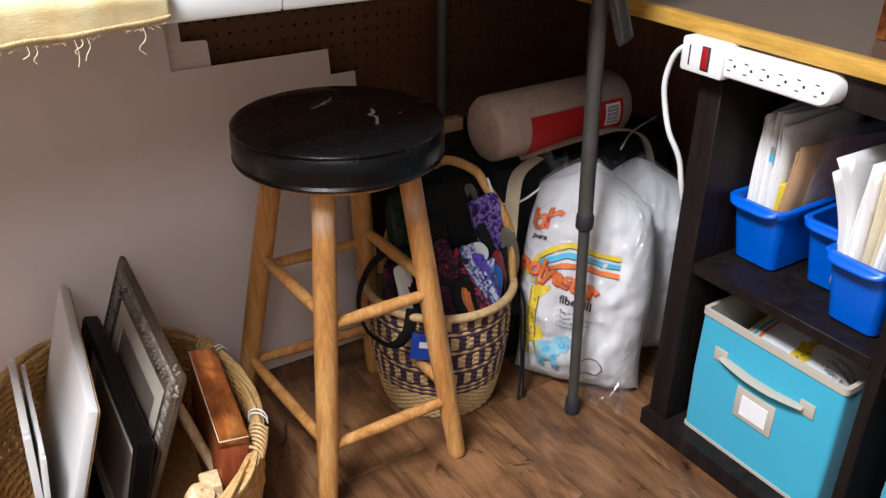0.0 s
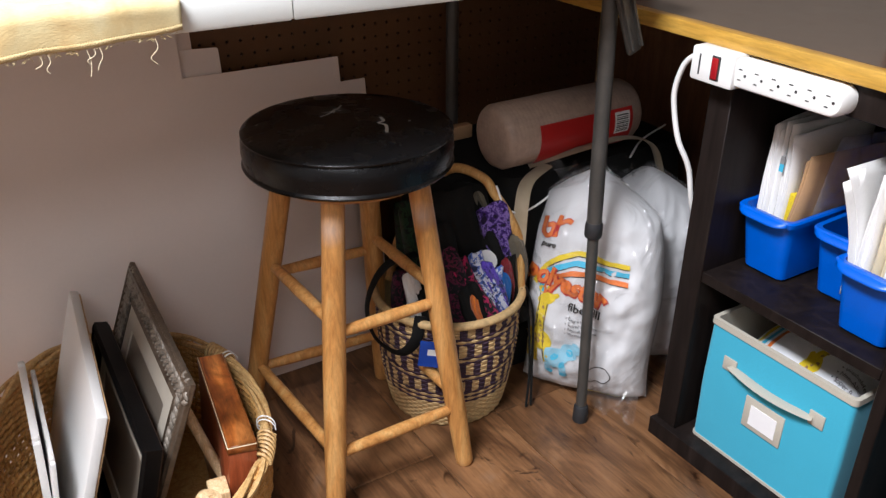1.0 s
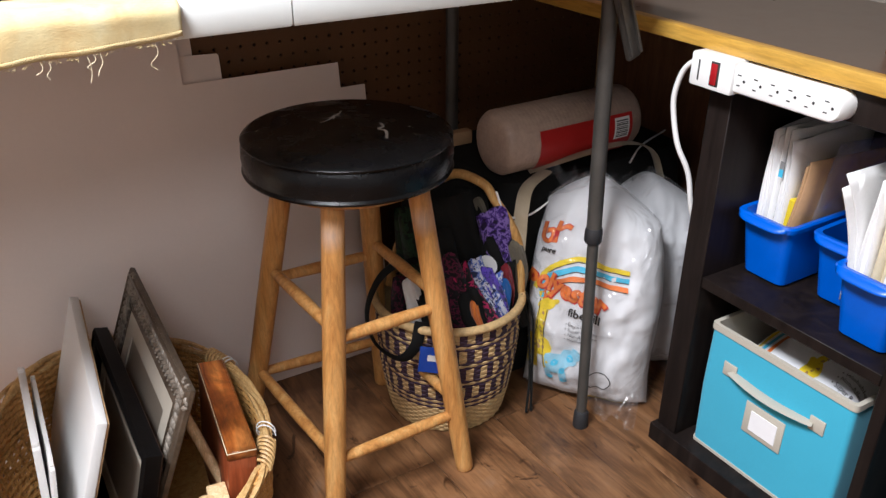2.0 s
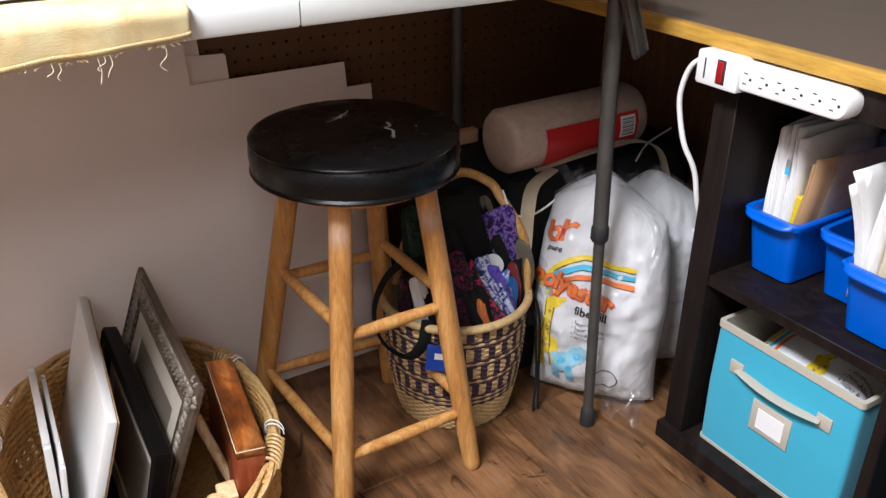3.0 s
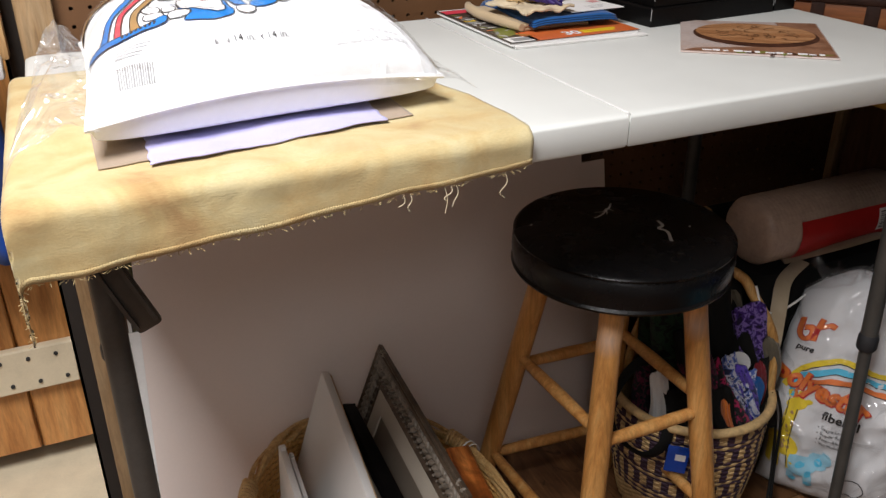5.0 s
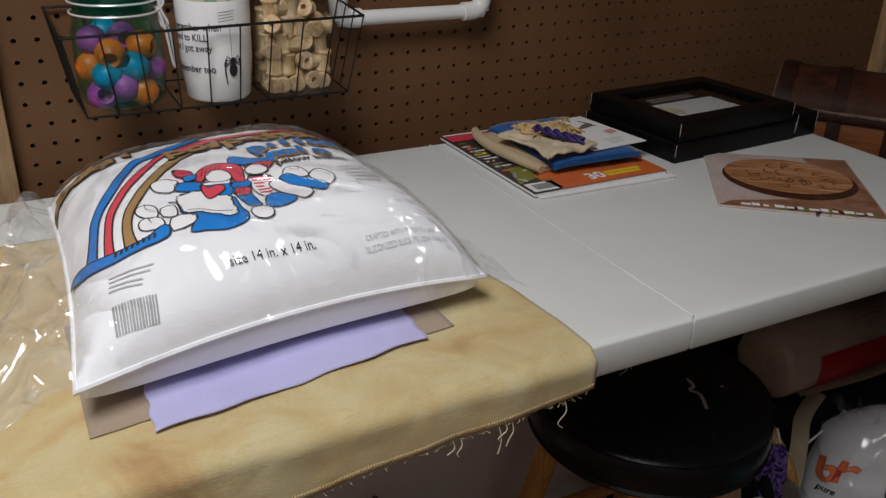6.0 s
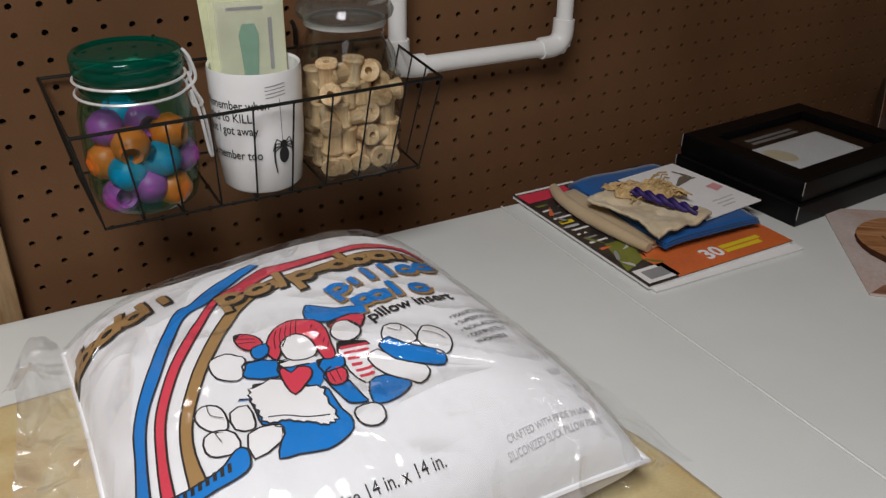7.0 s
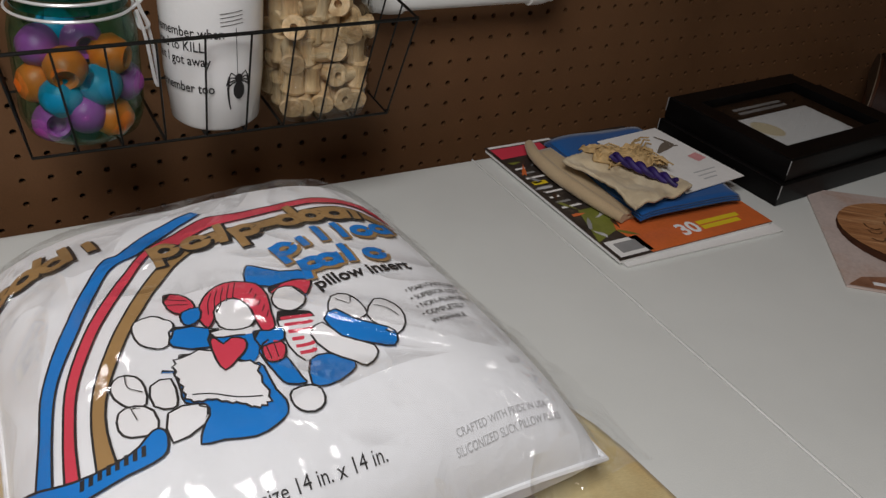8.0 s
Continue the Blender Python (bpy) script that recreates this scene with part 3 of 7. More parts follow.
    blue_tag=surface_mat("blue_tag", (0.005, 0.06, 0.42), 0.4),
)


# ---- the room ----
WALL = 0.656          # face of the pegboard
EAST = 1.13           # face of the wall behind the desk
TOP = 0.91            # height of the folding table


def structure(name, bm, material, label, category):
    return tagged(link(name, bm, material), label, category, kind="structure")


# pegboard with real holes one inch apart
def pegboard():
    step, r, n = 0.0273, 0.0034, 8
    x0, z0 = -0.596, 0.0182
    nx, nz = 62, 57
    verts, faces = [], []
    unit_sq = [(-1, -1), (0, -1), (1, -1), (1, 0), (1, 1), (0, 1), (-1, 1), (-1, 0)]
    for i in range(nx):
        for k in range(nz):
            cx, cz, b = x0 + step * (i + 0.5), z0 + step * (k + 0.5), len(verts)
            for sx, sz in unit_sq:
                verts.append((cx + sx * step / 2, WALL, cz + sz * step / 2))
            for depth in (0.0, 0.006):
                for j in range(n):
                    a = math.pi * (1.25 + j / 4)
                    verts.append((cx + r * math.cos(a), WALL + depth, cz + r * math.sin(a)))
            for j in range(n):
                q = (j + 1) % n
                faces.append((b + j, b + q, b + 8 + q, b + 8 + j))
                faces.append((b + 8 + j, b + 8 + q, b + 16 + q, b + 16 + j))
    me = bpy.data.meshes.new("pegboard")
    me.from_pydata(verts, [], faces)
    me.materials.append(M["peg"])
    ob = new("wall_north_pegboard", me)
    x1, z1 = x0 + nx * step, z0 + nz * step
    return tagged(ob, "brown hardboard pegboard wall with rows of round holes", "pegboard", kind="structure"), x0, x1, z0, z1


peg, PX0, PX1, PZ0, PZ1 = pegboard()
structure("wall_north", box(-0.66, EAST + 0.1, WALL + 0.012, WALL + 0.12, 0, 2.4), M["dark"], "wall behind the pegboard, coloured dark for the shade in its holes", "wall")
structure("trim_top", box(PX0, PX1, WALL - 0.001, WALL + 0.011, PZ1 + 0.001, 2.4), M["peg"], "plain brown hardboard above the pegboard", "wall panel")
structure("trim_post", box(-0.632, -0.580, 0.626, WALL - 0.001, 0, 2.4, 0.003), M["pine"], "pale pine post beside the pegboard", "post")
structure("trim_post_corner", box(PX1 + 0.001, EAST - 0.002, WALL - 0.02, WALL + 0.011, 0, 2.4, 0.003), M["pine"], "pale pine corner post at the end of the pegboard", "post")
structure("wall_east", box(EAST, EAST + 0.1, -3.0, WALL + 0.12, 0, 2.4), M["wall"], "beige painted wall behind the desk", "wall")
# south and west walls stay out of view and act as reflectors
structure("wall_south", box(-2.7, EAST + 0.1, -3.1, -3.0, 0, 2.4), M["bounce_wall"], "plain unseen wall, pale to bounce light", "wall")
structure("wall_west", box(-2.7, -2.6, -3.0, 1.1, 0, 2.4), M["bounce_wall"], "plain unseen wall, pale to bounce light", "wall")
structure("wall_recess", box(-2.6, -0.66, 0.95, 1.05, 0, 2.4), M["wall"], "plain beige wall behind the plank door", "wall")
structure("wall_jamb", box(-0.66, -0.655, WALL + 0.012, 0.949, 0, 2.4), M["wall"], "narrow jamb wall of the recess", "wall")
structure("ceiling", box(-2.7, EAST + 0.1, -3.1, 1.1, 2.4, 2.5), M["bounce_wall"], "plain unseen ceiling, pale to bounce light", "ceiling")
structure("recess_floor", box(-2.6, -0.655, 0.56, 0.949, -0.05, 0.004), M["cream_board"], "cream plywood floor in the recess beside the table", "floor")
structure("trim_threshold", box(-2.6, -0.6, 0.545, 0.559, -0.02, 0.012, 0.003), M["white_plastic"], "white threshold strip on the floor", "threshold")

# housings out of view, added over the ceiling lamp and the fill lamp
for lx, ly, sx, sy in ((-0.93, -0.5, 0.55, 0.9), (-1.1, -2.2, 0.95, 0.85)):
    lamp = thing("ceiling_light", "unseen white housing above a ceiling or fill lamp", "ceiling light", pose(lx, ly, 2.4), kind="structure")
    part("housing", box(-sx / 2 - 0.03, sx / 2 + 0.03, -sy / 2 - 0.03, sy / 2 + 0.03, -0.05, -0.001, 0.005), M["white_plastic"], lamp)

# pine plank door in the recess, with a screwed batten
door = thing("door_1", "orange pine plank door with cream battens", "door", pose(0, 0, 0), kind="structure")
for k in range(11):
    x = -0.665 - 0.105 * k
    part("plank", box(x - 0.103, x, 0.85, 0.872, 0.05, 2.1, 0.004, 1), M["orange_pine"], door)
for z in (0.205, 1.28):
    bt = part("batten", box(-1.8, -0.668, 0.828, 0.849, z, z + 0.095, 0.003, 1), M["cream_board"], door, "cream batten with screws")
    b = None
    for k in range(8):
        for dz in (0.02, 0.075):
            b = join(b, place(lathe([(0.004, 0), (0.004, 0.003)], 10), pose(-0.69 - 0.05 * k - 0.012 * (dz > 0.05), 0.828, z + dz, 90)))
    part("screw", b, M["slot"], bt)

# clutter hanging left of the post
hook_board = thing("hook_board", "pale wooden block with hooks on the post's side", "hook rack", pose(-0.70, 0.62, 0.93))
part("block", box(-0.06, 0.05, 0, 0.03, -0.03, 0.11, 0.004), M["pine"], hook_board)
for z in (-0.035, 0.125):
    part("clip", box(-0.005, 0.04, -0.025, 0.0, z - 0.018, z + 0.018, 0.006), M["chrome"], hook_board, "bright metal clip")
apron = link("hanging_cloth", sheet(lambda u, v: (-0.86 + 0.17 * u, 0.7 + 0.02 * math.sin(u * 14), 0.55 + 0.33 * v), 24, 10), M["navy"])
solid(apron, 0.003)
tagged(apron, "blue patterned cloth hanging beside the door", "cloth")

# ---- the folding table ----
table = thing("folding_table", "white fold-in-half plastic table with grey steel legs", "table")


def half_top(x0, x1):
    c, w = (x0 + x1) / 2, x1 - x0
    rings = []
    for inset, r, z in ((0.002, 0.016, TOP - 0.04), (0, 0.018, TOP - 0.036), (0, 0.018, TOP - 0.006), (0.0015, 0.017, TOP - 0.0025), (0.005, 0.014, TOP - 0.0006), (0.009, 0.012, TOP), (0.02, 0.01, TOP)):
        ring = rrect(w - 2 * inset, 0.596 - 2 * inset, r, z, c, 0.298)
        inner = x1 if x1 <= 0.01 else x0
        keep = min(inset, 0.0015)
        edge = inner - keep if x1 <= 0.01 else inner + keep
        lim = 0.02 + inset
        rings.append([(edge if abs(x - inner) < lim else x, (inset if y < 0.05 else 0.596 - inset) if abs(x - inner) < lim else y, zz) for x, y, zz in ring])
    return loft(rings)


part("tabletop", half_top(-0.63, -0.0012), M["table"], table, "white textured plastic half top")
# thin white strip added to draw the highlight where the halves meet
part("seam_strip", box(-0.0011, 0.0011, 0.003, 0.593, TOP - 0.012, TOP + 0.0007, 0.0003, 1), M["white_plastic"], table, "added white strip for the highlight along the seam")
part("tabletop", half_top(0.0012, 0.635), M["table"], table, "white textured plastic half top")


def table_leg(x, y, lean):
    b = sweep([(x, y + lean, 0.868), (x, y + lean * 0.5, 0.425)], 0.0138, 16)
    leg = part("leg", b, M["steel"], table)
    part("lower_tube", sweep([(x, y + lean * 0.5, 0.43), (x, y, 0.02)], 0.0105, 16), M["steel"], leg)
    part("collar", place(lathe([(0.0145, 0), (0.0165, 0.004), (0.0165, 0.024), (0.0145, 0.03)], 20), pose(x, y + lean * 0.5, 0.408)), M["rubber"], leg, "black plastic collar")
    part("rubber_foot", place(lathe([(0.015, 0), (0.0155, 0.004), (0.0145, 0.034), (0.012, 0.038)], 18), pose(x, y, 0)), M["rubber"], leg, "black rubber foot")
    return leg


for sx in (1, -1):
    x = 0.572 if sx > 0 else -0.582
    table_leg(x, 0.034, 0.034)
    table_leg(x + 0.015 * sx, 0.545, 0.015)
    part("hinge_bar", sweep([(x, 0.03, 0.858), (x, 0.575, 0.858)], 0.012, 10), M["steel"], table)
    b = box(-0.014, 0.014, -0.006, 0.006, -0.13, 0.0, 0.005)
    join(b, box(-0.012, -0.008, -0.012, -0.005, -0.12, 0.0))
    join(b, box(0.008, 0.012, -0.012, -0.005, -0.12, 0.0))
    part("brace", place(b, pose(x - 0.012, 0.038, 0.865, 0, -22, 0)), M["steel"], table, "grey steel folding brace")

# ---- boards leaning on the wall under the table ----
LEAN = math.degrees(math.atan(0.19))


def leaning_board(outline, y, label, colour="board"):
    ob = link("foam_board", prism(outline, -0.0025, 0.0025), M[colour], smooth=0)
    ob.matrix_world = pose(0, y, 0.001, 90 - LEAN, 0, 0)
    return tagged(ob, label, "board", "boards leaning on the wall")


leaning_board([(-0.573, 0), (0.336, 0), (0.342, 0.651), (0.020, 0.6505), (0.021, 0.775), (-0.526, 0.775)], 0.492, "large grey-white foam board leaning on the pegboard")
leaning_board([(-0.2, 0), (0.396, 0), (0.4, 0.5975), (-0.2, 0.5975)], 0.4975, "grey-white foam board behind the large one")
leaning_board([(-0.1, 0), (0.094, 0), (0.1, 0.693), (0.097, 0.697), (-0.1, 0.705)], 0.5025, "narrow white board standing behind the others")
leaning_board([(-0.1, 0), (0.046, 0), (0.052, 0.76), (-0.1, 0.76)], 0.5075, "tall white board strip behind the others")
pic = thing("art_print", "white edged print with a dark green picture behind the boards", "print", pose(0, 0.52, 0.001, 90 - LEAN, 0, 0))
part("frame", prism([(-0.573, 0.02), (-0.46, 0.02), (-0.46, 0.585), (-0.5605, 0.585)], -0.004, 0.001), M["paper"], pic, "thin white frame")
part("mat", prism([(-0.5675, 0.03), (-0.46, 0.03), (-0.46, 0.575), (-0.5555, 0.575)], 0.0012, 0.0022), M["magazine"], pic, "dark inner edge")
part("picture", prism([(-0.5645, 0.04), (-0.46, 0.04), (-0.46, 0.565), (-0.5525, 0.565)], 0.0023, 0.003), M["dark_green_print"], pic, "green printed picture")
pic2 = link("white_card", prism([(-0.594, 0.0), (-0.48, 0.0), (-0.48, 0.43), (-0.578, 0.43)], -0.0015, 0.0015), M["paper"], smooth=0)
pic2.matrix_world = pose(0, 0.5125, 0.001, 90 - LEAN, 0, 0)
tagged(pic2, "white card standing behind the boards", "card")

# ---- the bar stool ----
stool = thing("bar_stool", "honey oak bar stool with a scuffed black vinyl seat", "stool", pose(0.167, 0.213, 0))
SEAT = 1.022
prof = [(0.10, 0.583), (0.158, 0.583), (0.167, 0.586), (0.169, 0.590), (0.166, 0.594), (0.1665, 0.600), (0.1685, 0.612), (0.1675, 0.626), (0.164, 0.632)]
prof += [(0.1665, 0.634), (0.1672, 0.637), (0.1645, 0.640), (0.158, 0.6425), (0.12, 0.647), (0.06, 0.650), (0.0, 0.651)]
seat = part("seat", lathe([(r * SEAT, z + 0.004 * (z > 0.62)) for r, z in prof], 72), M["black_vinyl"], stool, "round padded black vinyl seat with piped edges")


def seat_top(x, y):
    r = math.hypot(x, y)
    return Vector((x, y, 0.6555 - 0.0085 * (r / 0.161) ** 2))


scratches = [[(0.024, 0.071), (0.012, 0.057), (0.001, 0.049), (-0.016, 0.036), (-0.034, 0.03)], [(-0.022, 0.049), (-0.006, 0.046), (0.004, 0.054), (0.009, 0.042)], [(0.001, 0.049), (-0.008, 0.034)], [(0.05, -0.018), (0.046, -0.036), (0.034, -0.042), (0.04, -0.056), (0.026, -0.084)]]
b = None
for pts, w in zip(scratches, (0.003, 0.0024, 0.002, 0.0052)):
    b = join(b, decal(stroke(pts, w), seat_top, 0.02))
for x, y in ((-0.13, 0.06), (0.09, -0.06), (0.1, 0.05), (0.085, -0.052), (0.04, 0.13), (-0.05, -0.12)):
    b = join(b, decal(oval(x, y, 0.003, 0.002, 30, 8, 0.3), seat_top, 0.02))
tagged(part("scuff", b, M["scuff"], seat, "white scratches and scuffs"), kind="stuff")
part("seat_board", lathe([(0.0, 0.566), (0.135, 0.566), (0.14, 0.57), (0.14, 0.583), (0.0, 0.583)], 48), M["stool_wood"], stool)
ANG = [-50.0, 50.0, 130.0, 231.0]


def leg_point(k, z):
    foot = (0.212, 0.208, 0.24, 0.212)[k]
    r = foot + (0.116 - foot) * z / 0.585
    return Vector((r * math.cos(radians(ANG[k])), r * math.sin(radians(ANG[k])), z))


for k in range(4):
    a, c = leg_point(k, 0.0), leg_point(k, 0.568)
    pts = [a.lerp(c, t) for t in (0, 0.008, 0.03, 0.2, 0.45, 0.7, 1.0)]
    wood = M["stool_wood"]
    if k in (0, 3):
        wood = pale_patched(wood, leg_point(k, 0.525 if k else 0.51) + Vector((-0.012, -0.014, 0)), 0.03, (0.5, 0.46, 0.45), "smeared_oak")
    part("leg", sweep(pts, [0.0135, 0.016, 0.0165, 0.0185, 0.0195, 0.0195, 0.0185], 20), wood, stool)
for k, zs in ((0, (0.155, 0.37)), (1, (0.12, 0.34)), (2, (0.13, 0.362)), (3, (0.125, 0.345))):
    for z in zs:
        a, c = leg_point(k, z), leg_point((k + 1) % 4, z)
        pts = [a.lerp(c, t) for t in (0.03, 0.12, 0.5, 0.88, 0.97)]
        part("rung", sweep(pts, [0.0085, 0.0098, 0.0112, 0.0098, 0.0085], 14), M["stool_wood"], stool)

# ---- round wicker basket with picture frames ----
wick = thing("wicker_basket", "oval tan wicker basket holding frames and canvases", "basket", pose(-0.248, 0.222, 0))
OVAL = Matrix.Diagonal((0.94, 1.28, 1.0, 1.0))


def weave_ring(bm, R, z, rod, stakes, phase, amp, segs, wobble=0.0, tint=None):
    rings = []
    for k in range(segs):
        a = 2 * math.pi * k / segs
        r = R + amp * math.sin(stakes * a + phase)
        c, s = math.cos(a), math.sin(a)
        dz = wobble * math.sin(3 * a + z * 40)
        rings.append([((r + rod * math.cos(q)) * c, (r + rod * math.cos(q)) * s, z + dz + rod * 1.25 * math.sin(q)) for q in (0.4, 1.65, 2.9, 4.15, 5.4)])
    n0 = len(bm.faces)
    loft(rings, bm, True, False, False, True)
    if tint:
        bm.faces.ensure_lookup_table()
        for f in range(n0, len(bm.faces)):
            bm.faces[f].material_index = tint((f - n0) // 5)
    return bm


b = bmesh.new()
for k in range(31):
    z = 0.01 + 0.0063 * k
    weave_ring(b, 0.188 + 0.036 * min(1, k / 16), z, 0.0034, 30, math.pi * (k % 2), 0.0026, 240)
tagged(part("woven_side", place(b, OVAL), M["wicker"], wick), kind="stuff")
b = None
for k in range(60):
    a = 2 * math.pi * (k + 0.5) / 60
    b = sweep([(0.188 * math.cos(a), 0.188 * math.sin(a), 0.008), (0.224 * math.cos(a), 0.224 * math.sin(a), 0.12), (0.225 * math.cos(a), 0.225 * math.sin(a), 0.205)], 0.0034, 6, b)
tagged(part("stake", place(b, OVAL), M["wicker"], wick), kind="stuff")
part("base", place(lathe([(0.0, 0.004), (0.19, 0.004), (0.19, 0.012), (0.0, 0.012)], 48), OVAL), M["wicker"], wick)
for n, ph in enumerate((0, 1.26, 2.51, 3.77, 5.03)):
    pts = []
    for k in range(150):
        a = 2 * math.pi * k / 150
        q = (5 if n % 2 else 7) * a + ph
        pts.append(((0.2255 + 0.0065 * math.cos(q)) * math.cos(a), (0.2255 + 0.0065 * math.cos(q)) * math.sin(a), 0.204 + 0.0065 * math.sin(q)))
    part("rim", place(sweep(pts, 0.0042, 6, None, True), OVAL), M["wicker_pale"], wick, "rim of twisted pale reeds")
for a0, a1 in ((0.3, 0.52), (-0.75, -0.5), (2.55, 2.75)):
    pts = [(0.2255 * math.cos(a) + 0.0135 * math.cos(q) * math.cos(a), 0.2255 * math.sin(a) + 0.0135 * math.cos(q) * math.sin(a), 0.204 + 0.0135 * math.sin(q)) for a, q in zip(np.linspace(a0, a1, 90), np.linspace(0, 44, 90))]
    part("rim_wrap", place(sweep(pts, 0.0026, 5), OVAL), M["wicker_pale"], wick, "reed wound round the rim")
for a0 in (0.27, -0.47, 2.8):
    for da in (0.0, 0.035):
        pts = [((0.2255 + 0.015 * math.cos(q)) * math.cos(a0 + da + 0.012 * q), (0.2255 + 0.015 * math.cos(q)) * math.sin(a0 + da + 0.012 * q), 0.206 + 0.016 * math.sin(q)) for q in np.linspace(0, 5.5, 22)]
        part("rim_tie", place(sweep(pts, 0.0011, 6), OVAL), M["white_plastic"], wick, "white plastic tie")


def stood(name, label, category, x_top, z_top, y0, y1, lean, high, group="", turn=0.0):
    """A thing that stands on edge along y and leans back towards +x. Local x: along the edge to the front, y: up its face, z: out of the face."""
    m = pose(x_top, y1, z_top, 0, 0, turn) @ Matrix(((0, math.sin(lean), -math.cos(lean), 0), (-1, 0, 0, 0), (0, math.cos(lean), math.sin(lean), 0), (0, 0, 0, 1)))
    return thing(name, label, category, m, group)


def picture_frame(name, label, x_top, z_top, y0, y1, lean, high, width, depth, material, inner, mat_w, ornate, turn):
    w = y1 - y0
    ob = stood(name, label, "picture frame", x_top, z_top, y0, y1, radians(lean), high, "", turn)
    prof2 = [(0, -depth), (0, 0), (0.005, 0.004), (0.010, 0.0), (width * 0.45, 0.002 if not ornate else 0.007), (width * 0.75, 0.0), (width, -depth * 0.35), (width, -depth * 0.6)]

    def rect(i, h):
        return [(i, -i, h), (w - i, -i, h), (w - i, -high + i, h), (i, -high + i, h)]

    if ornate:
        prof2 = [(0, -depth), (0, -0.002), (0.0025, 0.0), (0.005, -0.0015), (0.0065, 0.002), (0.0095, 0.003), (0.012, 0.001), (0.0135, -0.003), (0.022, -0.0025), (0.036, -0.005), (0.042, -0.008), (0.044, -0.0055), (0.0475, -0.0055), (0.049, -0.008), (width, -depth * 0.3), (width, -depth * 0.6)]
    part("moulding", loft([rect(i, h) for i, h in prof2], None, True, False, False), material, ob)
    part("back", box(0.004, w - 0.004, -high + 0.004, -0.004, -depth - 0.003, -depth + 0.001), M["dark_wood"], ob)
    if ornate:
        b, beads = None, None
        leaf = [(0.0, -0.0105), (0.0034, -0.007), (0.0055, -0.001), (0.0045, 0.005), (0.0, 0.011)]
        for side in range(4):
            length = w if side % 2 == 0 else high
            n = int(length / 0.0135)
            for k in range(n):
                t = (k + 0.5) / n * length
                for sign in (-1, 1):
                    off = 0.026 + 0.0068 * sign
                    x, y = ((t, -off), (w - off, -t), (t, -high + off), (off, -t))[side]
                    turn = (90, 0, 90, 0)[side] + sign * 32 + 9 * math.sin(k * 1.9)
                    b = join(b, place(lathe(leaf, 7), pose(x, y, -0.0035 + 0.001 * (k % 2), 0, 0, turn) @ pose(0, 0, 0, 90, 0, 0)))
                x2, y2 = ((t, -0.0455), (w - 0.0455, -t), (t, -high + 0.0455), (0.0455, -t))[side]
                beads = join(beads, place(lathe([(0.0, -0.0015), (0.0026, 0.0), (0.0016, 0.0024), (0.0, 0.003)], 6), pose(x2, y2, -0.005)))
        part("carving", b, M["pewter"], ob, "raised pewter leaf ornament")
        part("beading", beads, M["pewter"], ob, "row of small beads")
    i = width
    part("mat", loft([rect(i, -depth * 0.5), rect(i + mat_w, -depth * 0.5), rect(i + mat_w, -depth * 0.5 - 0.003)], None, True, False, False), M["mat_board"], ob, "pale mat board")
    j = i + mat_w
    part("backing", box(j - 0.01, w - j + 0.01, -high + j - 0.01, -j + 0.01, -depth * 0.5 - 0.006, -depth * 0.5 - 0.003), inner, ob)
    return ob


picture_frame("picture_frame", "ornate tarnished silver picture frame standing in the basket", -0.156, 0.366, 0.05, 0.468, 20.5, 0.34, 0.056, 0.009, M["silver"], M["picture"], 0.035, True, -2.8)
picture_frame("picture_frame", "plain black picture frame standing in the basket", -0.239, 0.285, 0.04, 0.43, 14, 0.265, 0.03, 0.022, M["black_paint"], M["picture"], 0.03, False, -1.8)
cv = stood("canvas", "white stretched canvas standing on edge in the basket", "canvas", -0.264, 0.338, 0.08, 0.47, radians(17), 0.315, "", -5.5)
part("cloth_face", box(0, 0.39, -0.315, 0, -0.0155, 0, 0.003), M["canvas"], cv)
for x0, x1, y0, y1 in ((0.004, 0.386, -0.03, -0.004), (0.004, 0.386, -0.311, -0.285), (0.004, 0.03, -0.285, -0.03), (0.36, 0.386, -0.285, -0.03)):
    part("stretcher_bar", box(x0, x1, y0, y1, -0.019, -0.0156, 0.001, 1), M["pine"], cv, "pine stretcher bar")
for k, (x, z, y0, y1, thick, lean) in enumerate(((-0.374, 0.29, 0.13, 0.36, 0.011, 3), (-0.358, 0.27, 0.10, 0.36, 0.007, 6))):
    pad = stood("small_canvas", "thin white canvas panel standing on edge in the basket", "canvas", x, z, y0, y1, radians(lean), 0.255, "white panels in the basket", -3)
    part("panel", box(0, y1 - y0, -0.255, 0, -thick, 0, 0.0015), M["canvas"], pad)
    for q in (0.012, y1 - y0 - 0.012):
        part("torn_fold", box(q - 0.005, q + 0.004, -0.004, 0.006 - 0.002 * k, -thick + 0.001, -0.001, 0.001), M["canvas"], pad, "raised fold of canvas at the corner")
bx = stood("wooden_box", "burnt orange wooden box standing on end in the basket", "box", -0.082, 0.24, 0.03, 0.292, radians(4), 0.22, "", -8)
part("lid", box(0, 0.262, -0.012, -0.0002, -0.024, 0.022, 0.0015), M["burnt_wood"], bx)
part("body", box(0.001, 0.261, -0.22, -0.0125, -0.023, 0.021, 0.002), M["red_wood"], bx)
part("panel", box(0.003, 0.259, -0.001, 0.0012, -0.021, 0.019, 0.0006, 1), M["burnt_wood"], bx, "streaked orange and brown top")
for x0, x1, z0, z1 in ((0.0005, 0.2615, 0.0205, 0.0218), (0.2598, 0.2613, -0.023, 0.021)):
    part("worn_edge", box(x0, x1, -0.0012, 0.0004, z0, z1, 0.0003, 1), M["cream_paper"], bx, "pale worn edge")
